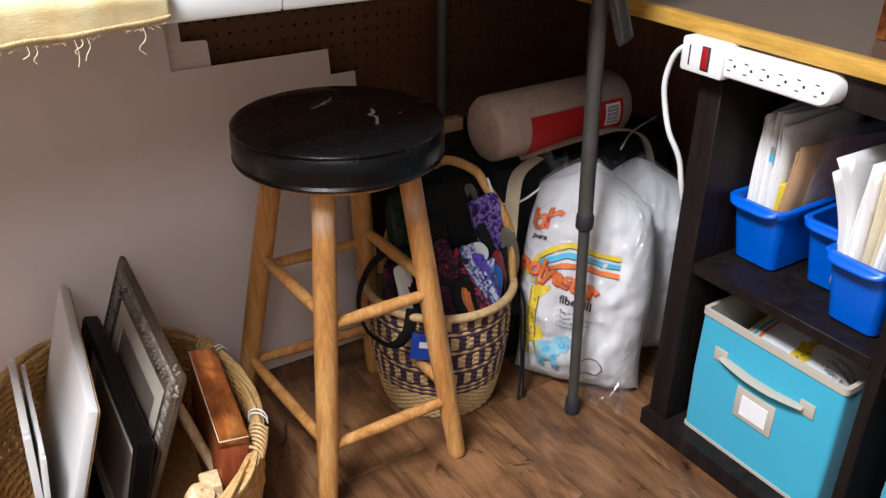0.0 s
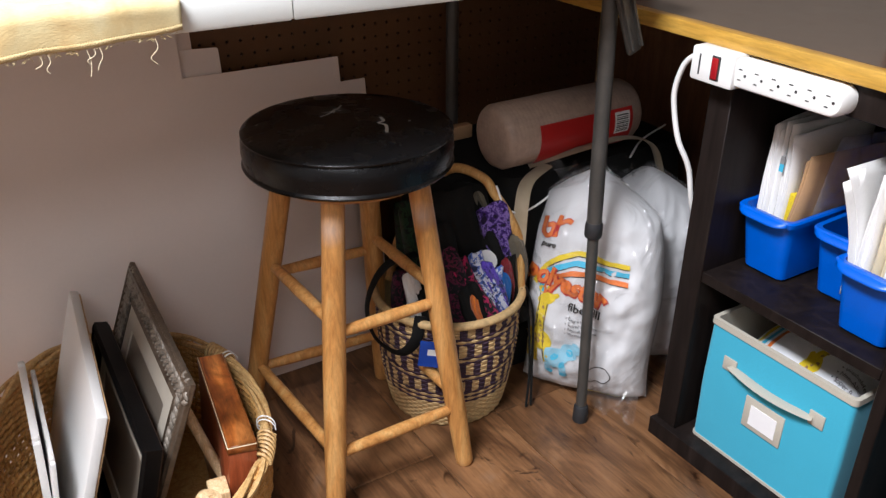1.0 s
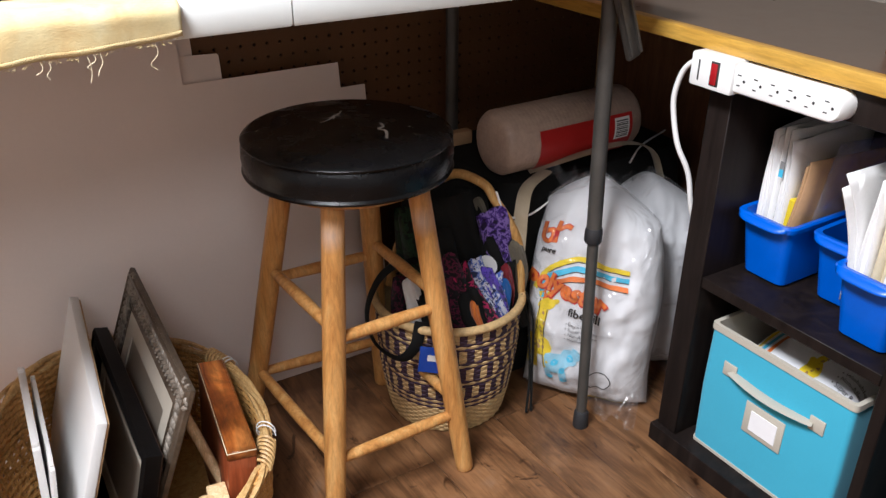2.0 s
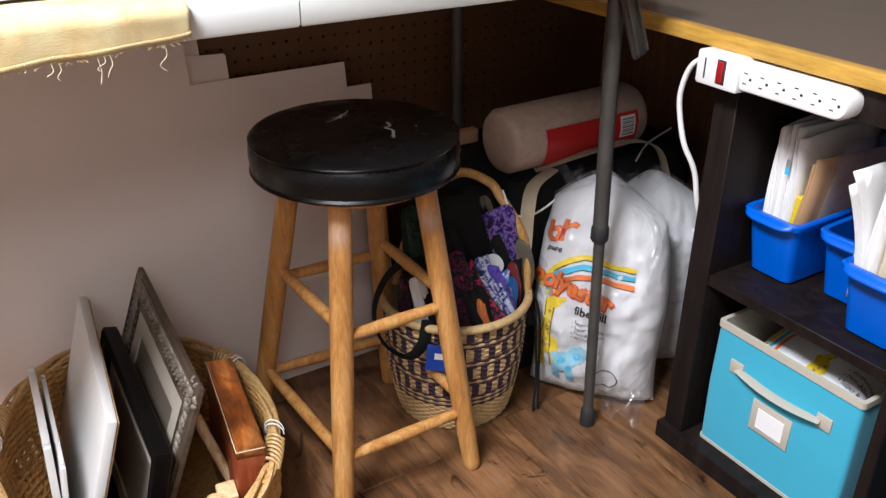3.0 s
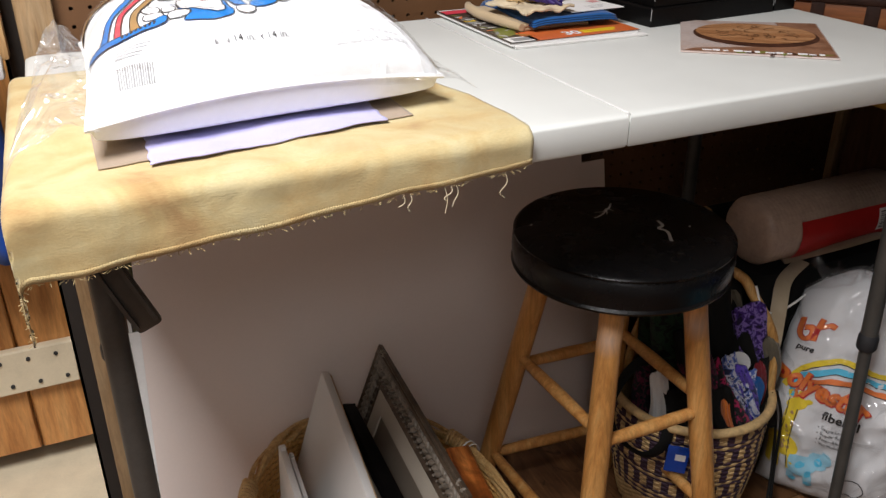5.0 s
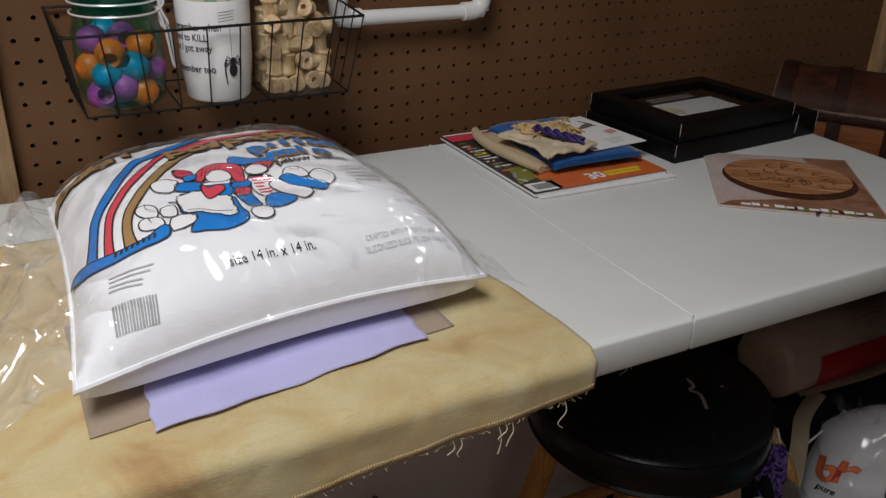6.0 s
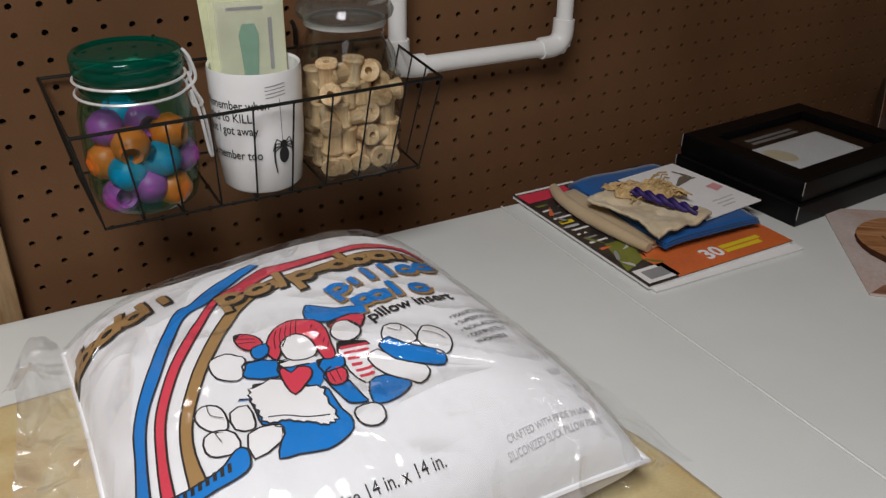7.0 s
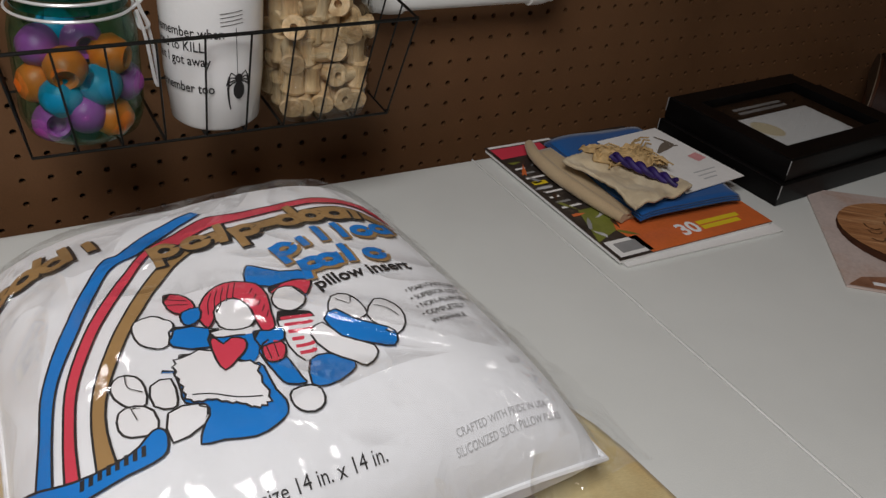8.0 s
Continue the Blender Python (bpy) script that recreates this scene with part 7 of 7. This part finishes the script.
def folded_cloth(name, label, x, y, z, w, d, h, turn, material, layers=2):
    ob = thing(name, label, "cloth", pose(x, y, z, 0, 0, turn), "cloth on the magazines")
    for k in range(layers):
        zz = h * k / layers

        def fn(u, v, zz=zz, k=k):
            return (u * w * (1 - 0.015 * k), v * d * (1 - 0.02 * k), zz + h / layers + 0.0015 * math.sin(8 * u + 3 * k) * math.sin(7 * v) - 0.004 * abs(2 * u - 1) ** 6)
        b = sheet(fn, 20, 20)
        o = part("layer", b, M[material], ob)
        solid(o, h / layers * 0.8, -1.0)
    return ob


folded_cloth("folded_cloth", "folded beige felt lying on the magazines", 0.071, 0.394, TOP + 0.009, 0.13, 0.168, 0.012, 2, "beige_felt", 2)
roll_b = link("felt_roll", sweep(bend([(0.073, 0.39, TOP + 0.0165), (0.064, 0.435, TOP + 0.018), (0.058, 0.495, TOP + 0.0185), (0.06, 0.545, TOP + 0.02), (0.07, 0.575, TOP + 0.02)], 6), [0.004 + 0.0045 * math.sin(math.pi * (0.15 + 0.7 * k / 24)) for k in range(25)], 12), M["beige_felt"])
tagged(roll_b, "rolled edge of beige felt on the magazines", "cloth", "cloth on the magazines")
folded_cloth("folded_cloth", "folded blue felt lying on the magazines", 0.087, 0.378, TOP + 0.0195, 0.152, 0.196, 0.01, -1.5, "blue_cloth", 3)
cp = thing("pattern_card", "white printed card lying on the folded cloth", "card", pose(0.162, 0.39, TOP + 0.0315, 0, 1, 7))
part("sheet", box(0, 0.108, 0.0, 0.145, 0.0, 0.0012), M["paper"], cp)
b = None
for k in range(7):
    b = join(b, decal(stroke([(0.05, 0.088), (0.07 + 0.003 * k, 0.098 + 0.003 * (k % 3)), (0.094 - 0.002 * k, 0.094 + 0.005 * k)], 0.0035), lambda u, v: Vector((u, v, 0.0016 + 0.00005 * k)), 0.2))
part("print", b, M["picture"], cp, "grey brown printed picture")
part("print", decal([(0.083, 0.05), (0.102, 0.054), (0.1, 0.07), (0.081, 0.067)], lambda u, v: Vector((u, v, 0.0016)), 0.2), M["pink_patch"], cp, "pink printed patch")
for k in range(3):
    part("bar_text", box(0.05, 0.09 - 0.008 * k, 0.03 - 0.008 * k, 0.032 - 0.008 * k, 0.0013, 0.0016), M["pale_ink"], cp)


def muslin(u, v):
    x = 0.069 + 0.006 * math.sin(4 * v) + u * (0.094 - 0.012 * v)
    y = 0.372 + 0.127 * v + 0.012 * u + 0.002 * math.sin(14 * u)
    return (x, y, TOP + 0.0345 + 0.004 * abs(math.sin(5 * u + 3 * v)) + 0.004 * fbm(u * 4, v * 5, 2) + 0.005 * (1 - v) ** 3)


wp = link("muslin_wrap", sheet(muslin, 40, 40), M["muslin"])
solid(wp, 0.004)
tagged(wp, "folded cream muslin lying on the blue felt", "cloth")
wad = link("raffia_wad", sheet(lambda u, v: (0.098 + 0.075 * u + 0.006 * math.sin(11 * v), 0.456 + 0.05 * v - 0.02 * u + 0.006 * math.sin(9 * u), TOP + 0.041 + 0.009 * (1 - abs(2 * u - 1) ** 2) * (1 - abs(2 * v - 1) ** 2) + 0.008 * abs(fbm(u * 7, v * 7, 3))), 40, 30), M["straw"])
solid(wad, 0.002)
tagged(wad, "crumpled wad of pale raffia on the muslin", "raffia")
straw_b = None
rnd = random.Random(21)
for k in range(22):
    x, y, a = rnd.uniform(0.098, 0.168), rnd.uniform(0.443, 0.498), rnd.uniform(-1.2, 0.6)
    ll = rnd.uniform(0.012, 0.03)
    straw_b = sweep([(x, y, TOP + 0.047 + 0.004 * rnd.random()), (x + ll * 0.5 * math.cos(a), y + ll * 0.5 * math.sin(a) + 0.003, TOP + 0.0505), (x + ll * math.cos(a), y + ll * math.sin(a), TOP + 0.046 + 0.004 * rnd.random())], 0.0011, 5, straw_b)
tagged(link("raffia_bundle", straw_b, M["straw"]), "loose pale raffia strands on the muslin", "raffia", kind="stuff")
b = None
for ph in (0, math.pi):
    b = sweep([(0.107 + 0.036 * t + 0.0026 * math.cos(17 * t + ph), 0.465 - 0.074 * t + 0.002 * math.sin(17 * t + ph), TOP + 0.0525 - 0.004 * t + 0.003 * math.sin(17 * t + ph)) for t in np.linspace(0, 1, 50)], [0.0028 + 0.001 * math.sin(math.pi * t) for t in np.linspace(0, 1, 50)], 9, b)
tagged(link("floss_skein", b, M["purple_floss"]), "twisted skein of dark purple floss", "thread")

# ---- black shadow boxes ----
def shadow_box(x, y, z, w, d, h, turn, label, glass):
    ob = thing("shadow_box", label, "picture frame", pose(x, y, z, 0, 0, turn), "stacked black frames")
    t = 0.03
    rings = [[(i, i, q), (w - i, i, q), (w - i, d - i, q), (i, d - i, q)] for i, q in ((0.001, 0), (0, 0.002), (0, h - 0.002), (0.002, h), (t, h), (t, h - 0.012))]
    part("moulding", loft(rings, None, True, True, False), M["black_paint"], ob)
    for px, py in ((0.0, 0.0), (w, 0.0), (0.0, d)):
        part("worn_corner", box(px - 0.0006, px + 0.0006, py - 0.0006, py + 0.0006, 0.001 + 0.3 * h, h - 0.001, 0.0003, 1), M["grey_ink"], ob, "thin grey line on the corner edge")
    part("back_panel", box(0.004, w - 0.004, 0.004, d - 0.004, 0.001, 0.004), M["black_paint"], ob)
    if glass:
        part("backing", box(t, w - t, t, d - t, h - 0.016, h - 0.013), M["black_paint"], ob)
        part("photo", box(0.05, w - 0.06, 0.045, d - 0.075, h - 0.0129, h - 0.0122), M["white_ink"], ob, "pale print")
        part("photo_patch", decal(oval(0.075, d * 0.45, 0.018, 0.024, 20), lambda u, v: Vector((u, v, h - 0.0119)), 0.1), M["cream_paper"], ob)
        for q in range(2):
            part("bar_text", box(w * 0.3, w * 0.68, d - 0.052 - 0.011 * q, d - 0.046 - 0.011 * q, h - 0.0129, h - 0.0124), M["grey_ink"], ob)
        part("glass", box(t, w - t, t, d - t, h - 0.008, h - 0.0065), M["clear_glass"], ob, "clear glass pane").visible_shadow = False
    return ob


shadow_box(0.298, 0.368, TOP + 0.0005, 0.275, 0.205, 0.03, 4, "black wooden shadow box at the bottom of the stack", False)
shadow_box(0.305, 0.372, TOP + 0.031, 0.262, 0.2, 0.03, 4.5, "black shadow box with glass and a pale print", True)
shadow_box(0.578, 0.39, TOP + 0.0005, 0.05, 0.19, 0.04, 4, "narrow black box standing beside the frames", False)

# ---- printed packet with a wood slab picture ----
pk = thing("printed_packet", "flat glossy packet printed with an oval wood slab", "packet", pose(0.237, 0.213, TOP + 0.0006, 0, 0, -38))
part("card", prism([(0, 0), (0.215, 0.0), (0.215, 0.24), (0, 0.223)], 0, 0.0025), M["pink_print"], pk)
s1 = lambda u, v: Vector((u, v, 0.003))
part("print", decal([(0.002, 0.002), (0.213, 0.002), (0.213, 0.238), (0.15, 0.233), (0.165, 0.12), (0.12, 0.05), (0.02, 0.022)], lambda u, v: Vector((u, v, 0.0027)), 0.2), M["rosy_wood"], pk, "red-brown corner of the printed picture")
part("print", decal(oval(0.112, 0.128, 0.093, 0.082, 0, 30), s1, 0.2), M["bark"], pk, "dark bark edge")
part("print", decal(oval(0.112, 0.14, 0.089, 0.072, 0, 30), lambda u, v: Vector((u, v, 0.0034)), 0.2), M["slab"], pk, "pale wood slab picture")
b = None
rnd = random.Random(3)
for k in range(26):
    a, q = rnd.uniform(0, 6.28), rnd.uniform(0.2, 0.85)
    cx, cy, r = 0.112 + 0.072 * q * math.cos(a), 0.14 + 0.056 * q * math.sin(a), rnd.uniform(0.005, 0.011)
    b = join(b, decal(stroke([(cx + r * math.cos(a + g), cy + r * math.sin(a + g)) for g in (0, 0.9, 1.8, 2.7)], 0.0022, 2), lambda u, v: Vector((u, v, 0.0038)), 0.2))
part("print", b, M["burn_mark"], pk, "small burnt marks")
for k in range(12):
    part("bar_text", box(0.03 + 0.0145 * k, 0.043 + 0.0145 * k - 0.003 * (k % 3), 0.009, 0.0145 + 0.003 * (k % 2), 0.0028, 0.0032), M["white_ink"], pk)
for k in range(9):
    part("print", decal(oval(0.085 + 0.014 * k, 0.005 + 0.004 * (k % 3), 0.011, 0.0045, 25 * k, 9, 0.25), lambda u, v: Vector((u, v, 0.00275 + 0.00002 * k)), 0.2), M["bark" if k % 2 else "olive"], pk, "dark leafy print")

# ---- wire basket on the pegboard ----
wire = thing("wire_basket", "dark wire basket hooked on the pegboard", "basket")
TF = [(-0.516, WALL - 0.008, 1.137), (-0.512, 0.486, 1.129), (-0.153, 0.488, 1.134), (-0.138, WALL - 0.008, 1.137)]
BF = [(-0.498, WALL - 0.01, 1.033), (-0.4955, 0.503, 1.033), (-0.170, 0.505, 1.033), (-0.160, WALL - 0.01, 1.033)]
part("top_rail", sweep(TF + [TF[0]], 0.0018, 8), M["wire"], wire)
part("bottom_rail", sweep(BF + [BF[0]], 0.0014, 8), M["wire"], wire)
for a, c, n in ((0, 1, 4), (1, 2, 9), (2, 3, 4), (3, 0, 9)):
    for k in range(n):
        t = k / n
        part("rod", sweep([Vector(TF[a]).lerp(Vector(TF[c]), t), Vector(BF[a]).lerp(Vector(BF[c]), t)], 0.001, 6), M["wire"], wire)
for k in range(1, 9):
    t = k / 9
    part("floor_rod", sweep([Vector(BF[1]).lerp(Vector(BF[2]), t), Vector(BF[0]).lerp(Vector(BF[3]), t)], 0.0015, 6), M["wire"], wire)
for x in (-0.4, -0.25):
    part("hook", sweep(bend([(x, WALL - 0.008, 1.14), (x, WALL - 0.008, 1.16), (x, WALL + 0.004, 1.165)], 4), 0.0025, 6), M["wire"], wire)
ZB = 1.0348
jar = thing("swing_top_jar", "green glass clip jar full of coloured balls", "jar", pose(-0.446, 0.547, ZB))
gl = part("glass", lathe([(0.0, 0.0), (0.036, 0.0), (0.046, 0.006), (0.051, 0.02), (0.051, 0.09), (0.047, 0.106), (0.043, 0.112), (0.043, 0.122), (0.041, 0.122), (0.041, 0.112), (0.0485, 0.09), (0.0485, 0.02), (0.04, 0.005), (0.0, 0.005)], 48), M["green_glass"], jar, "green glass body")
ld = part("lid", lathe([(0.0, 0.126), (0.046, 0.126), (0.0485, 0.13), (0.0495, 0.136), (0.0485, 0.1385), (0.0495, 0.141), (0.0495, 0.1445), (0.047, 0.148), (0.0435, 0.149), (0.0415, 0.1465), (0.03, 0.1475), (0.0, 0.1485)], 48), M["green_lid"], jar, "thick green glass lid with a raised rim")
part("neck_ring", lathe([(0.0425, 0.113), (0.0455, 0.1145), (0.0455, 0.121), (0.0425, 0.1225)], 40, None, False, False), M["green_lid"], jar, "thick green glass neck")
for z, r in ((0.1245, 0.0492), (0.1115, 0.0492)):
    part("wire_clip", sweep([(r * math.cos(a), r * math.sin(a), z) for a in np.linspace(0, 2 * math.pi, 40)[:-1]], 0.0013, 6, None, True), M["chrome"], jar)
for o in (gl, ld):
    o.visible_shadow = False
for pts in (((0.044, -0.024, 0.112), (0.053, -0.026, 0.122), (0.05, -0.024, 0.14), (0.046, -0.018, 0.147), (0.05, -0.01, 0.14), (0.054, -0.006, 0.122), (0.048, -0.004, 0.112)), ((0.047, -0.024, 0.128), (0.05, -0.026, 0.112), (0.056, -0.027, 0.098), (0.05, -0.02, 0.094), (0.049, -0.01, 0.104)), ((0.046, -0.032, 0.113), (0.051, -0.035, 0.09), (0.055, -0.038, 0.054), (0.059, -0.033, 0.048), (0.06, -0.026, 0.054), (0.057, -0.023, 0.09), (0.05, -0.02, 0.115))):
    part("wire_clip", sweep(bend(pts, 6), 0.0015, 7), M["chrome"], jar, "bright bent wire clip")
rnd = random.Random(2)
balls = [(-0.013, -0.029, 0.068, 0), (0.012, -0.031, 0.052, 1), (-0.019, -0.028, 0.043, 1), (0.023, -0.022, 0.074, 0), (0.019, -0.027, 0.021, 0), (-0.002, -0.031, 0.028, 2), (-0.027, -0.019, 0.018, 2), (-0.034, -0.008, 0.05, 0), (0.033, -0.012, 0.046, 2), (0.004, -0.012, 0.083, 2), (-0.029, -0.006, 0.08, 2), (0.0, 0.02, 0.06, 0), (0.02, 0.024, 0.03, 1), (-0.02, 0.024, 0.03, 0), (0.0, 0.0, 0.018, 1), (-0.01, 0.026, 0.082, 1)]
for k, (x, y, z, c) in enumerate(balls):
    r = 0.0178
    shell = lathe([(r * 0.25, -r), (r * 0.8, -r * 0.6), (r, 0), (r * 0.8, r * 0.6), (r * 0.55, r * 0.85), (r * 0.4, r * 0.7), (r * 0.45, r * 0.2), (0.0, 0.0)], 18)
    o = link("rubber_ball", shell, M[("orange_ball", "blue_ball", "purple_ball")[c]])
    o.matrix_world = pose(-0.446 + x, 0.547 + y, ZB + z, rnd.uniform(40, 130), rnd.uniform(-60, 60), rnd.uniform(0, 360))
    tagged(o, ("hollow orange foam ball in the green jar", "hollow sky blue foam ball in the green jar", "hollow violet foam ball in the green jar")[c], "ball", "balls in the jar")

mug = thing("mug", "white ceramic mug with black writing holding cards", "mug", pose(-0.331, 0.544, ZB))
part("cup", lathe([(0.0, 0.0), (0.036, 0.0), (0.04, 0.004), (0.0445, 0.05), (0.0455, 0.12), (0.0447, 0.123), (0.0425, 0.121), (0.041, 0.05), (0.037, 0.008), (0.0, 0.007)], 48), M["mug"], mug)
part("handle", place(sweep(bend([(-0.043, 0, 0.108), (-0.052, 0, 0.109), (-0.056, 0, 0.085), (-0.055, 0, 0.05), (-0.041, 0, 0.035)], 6), 0.005, 10), pose(0, 0, 0, 0, 0, -62)), M["mug"], mug)


def on_mug(x, z, r=0.0462):
    a = -math.pi / 2 + 0.02 + x / 0.045
    rr = r - 0.0012 * (0.131 - z) / 0.08
    return Vector((rr * math.cos(a), rr * math.sin(a), z))


for k, s in enumerate(("Remember when", "tried to KILL", "but I got away", "", "remember too")):
    if s:
        part("lettering", lettering(s, 0.0125, on_mug, -0.074, 0.089 - 0.0125 * k, 0, 0.0001, 0.82), M["black_ink"], mug)
b = join(decal(oval(0.009, 0.041, 0.0055, 0.0085), on_mug, 0.006), decal(oval(0.009, 0.0525, 0.0035, 0.004), on_mug, 0.006))
for k in range(8):
    sx = -1 if k < 4 else 1
    b = join(b, decal(stroke([(0.009, 0.05), (0.009 + sx * (0.007 + 0.0012 * (k % 4)), 0.058 - 0.0045 * (k % 4)), (0.009 + sx * (0.0115 - 0.001 * (k % 4)), 0.046 - 0.0075 * (k % 4))], 0.0013, 2), on_mug, 0.006))
b = join(b, decal(stroke([(0.008, 0.05), (0.0075, 0.098)], 0.0005), on_mug, 0.006))
for q in range(4):
    b = join(b, decal(stroke([(-0.006, 0.1 + 0.0035 * q), (0.014, 0.102 + 0.0035 * q)], 0.0005), on_mug, 0.006))
part("print", b, M["black_ink"], mug, "dark printed mark")
for k, (dx, dy, w, h, t, c) in enumerate(((-0.003, 0.0, 0.074, 0.178, 2, "card"), (0.004, 0.012, 0.076, 0.188, -2, "card"), (0.0, -0.007, 0.066, 0.168, 1, "clear_sheet"))):
    cd = thing("card", "pale green printed card standing in the mug", "card", pose(-0.331 + dx, 0.544 + dy, ZB + 0.012, -6, t, 0), "cards in the mug")
    part("sheet", box(-w / 2, w / 2, -0.0008, 0.0008, 0, h, 0.0004, 1), M[c], cd)
    if k == 0:
        part("print", prism([(-0.006, 0.0), (0.006, 0.0), (0.01, 0.05), (0.006, 0.06), (-0.006, 0.06), (-0.01, 0.05)], 0.0, 0.001), M["green_card"], cd).matrix_local = pose(0.0, -0.0012, 0.085, 90, 0, 0)
        part("bar_text", box(-0.02, 0.016, -0.0014, -0.0009, 0.158, 0.161), M["grey_ink"], cd)
        part("bar_text", box(0.02, 0.024, -0.0014, -0.0009, 0.1, 0.15), M["grey_ink"], cd)

gj = thing("glass_jar", "clear glass jar of small wooden spools", "jar", pose(-0.233, 0.546, ZB))
rings = [rrect(0.086, 0.086, 0.022, 0.0), rrect(0.094, 0.094, 0.024, 0.006), rrect(0.096, 0.096, 0.025, 0.1), rrect(0.09, 0.09, 0.032, 0.125), rrect(0.078, 0.078, 0.0385, 0.142), rrect(0.076, 0.076, 0.0375, 0.152), rrect(0.073, 0.073, 0.036, 0.152), rrect(0.074, 0.074, 0.0365, 0.142), rrect(0.091, 0.091, 0.024, 0.1), rrect(0.09, 0.09, 0.022, 0.006)]
part("glass", loft(rings), M["clear_glass"], gj, "clear glass body").visible_shadow = False
part("gasket", lathe([(0.037, 0.1505), (0.0415, 0.1505), (0.0415, 0.1555), (0.037, 0.1555)], 40, None, False, False), M["gasket"], gj, "milky rubber gasket")
part("lid", lathe([(0.0, 0.156), (0.04, 0.156), (0.0475, 0.159), (0.0495, 0.165), (0.0465, 0.171), (0.044, 0.1715), (0.0435, 0.1745), (0.036, 0.1765), (0.034, 0.1745), (0.0, 0.1755)], 48), M["lid_glass"], gj, "round thick glass lid")
spool_me = None
for k in range(52):
    row, q = divmod(k, 12)
    front = q < 5
    x = -0.2335 + (0.0172 * (q - 2) if front else 0.0205 * ((q - 5) % 4 - 1.5)) + rnd.uniform(-0.002, 0.002) + (0.005 if row % 2 else -0.004)
    y = 0.546 + (-0.030 if front else (-0.006 if q < 9 else 0.024)) + rnd.uniform(-0.002, 0.002)
    z = ZB + 0.019 + 0.0225 * row + rnd.uniform(-0.002, 0.003)
    if row == 4 and q > 3:
        continue
    m = pose(max(-0.266, min(-0.201, x)), y, z, *rnd.choice(((0, 0, 0), (4, 3, 0), (88, 0, 12), (0, 86, 15), (0, 88, -8), (75, 0, -30), (8, -6, 0), (0, 70, 70))))
    if spool_me is None:
        o = link("wooden_spool", lathe([(0.0, -0.0138), (0.0108, -0.0138), (0.0116, -0.0112), (0.0096, -0.0076), (0.0096, 0.0076), (0.0116, 0.0112), (0.0108, 0.0138), (0.0036, 0.0138), (0.0036, 0.004), (0.0, 0.004)], 16), M["spool"])
        spool_me = o.data
    else:
        o = new("wooden_spool", spool_me)
    o.matrix_world = m
    tagged(o, "small turned birch spool in the glass jar", "spool", "spools in the jar")

# ---- white pipe rectangle on the pegboard ----
pv = thing("pipe_frame", "white plastic pipe rectangle hanging on the pegboard", "pipe frame")
ppts = [(-0.1365, 1.1056), (0.1, 1.1056), (0.1, 1.46), (-0.1365, 1.46)]
for k in range(4):
    a, c = ppts[k], ppts[(k + 1) % 4]
    part("pipe", sweep([(a[0], 0.622, a[1]), (c[0], 0.622, c[1])], 0.0107, 16), M["white_plastic"], pv)
    (x, z), (xp, zp), (xn, zn) = a, ppts[k - 1], ppts[(k + 1) % 4]
    d1, d2 = Vector((xp - x, 0, zp - z)).normalized() * 0.034, Vector((xn - x, 0, zn - z)).normalized() * 0.034
    c0 = Vector((x, 0.622, z))
    part("elbow", sweep(bend([c0 + d1, c0 + d1 * 0.35 + d2 * 0.05, c0 + d2 * 0.35 + d1 * 0.05, c0 + d2], 5), 0.0138, 16), M["white_plastic"], pv, "white elbow fitting")

# ---- laminate floor, plank by plank ----
fl_ob = structure("floor", box(-2.6, EAST, -3.0, 0.544, -0.06, -0.004), M["dark"], "dark walnut laminate plank floor", "floor")
shared = {}
rnd = random.Random(7)
W = 0.175
for i in range(23):
    x = -2.71 + i * W
    y = -3.0 - rnd.random() * 0.8
    while y < 0.54:
        y0, y1 = max(-2.999, y), min(0.543 if x < -0.66 else WALL - 0.002, y + 1.2)
        y += 1.2
        if y1 - y0 < 0.02 or x > EAST - 0.02:
            continue
        x, x1 = max(x, -2.599), min(x + W - 0.0007, EAST - 0.001)
        key = (round(y1 - y0, 2), round(x1 - x, 3))
        if key not in shared or key[0] < 1.19:
            o = link("plank", box(0, x1 - x, 0, y1 - y0 - 0.0007, -0.004, 0.0, 0.0018, 1), M["floor"], fl_ob, smooth=0)
            shared[key] = o.data
        else:
            o = new("plank", shared[key])
            o.parent = fl_ob
        o.location = (x, y0, 0)

# ---- from plan units to metres ----
for ob in scene.objects:
    if ob.parent is None and ob.type in ("MESH", "EMPTY"):
        ob.matrix_basis = Matrix.Diagonal((UNIT, UNIT, UNIT, 1)) @ ob.matrix_basis
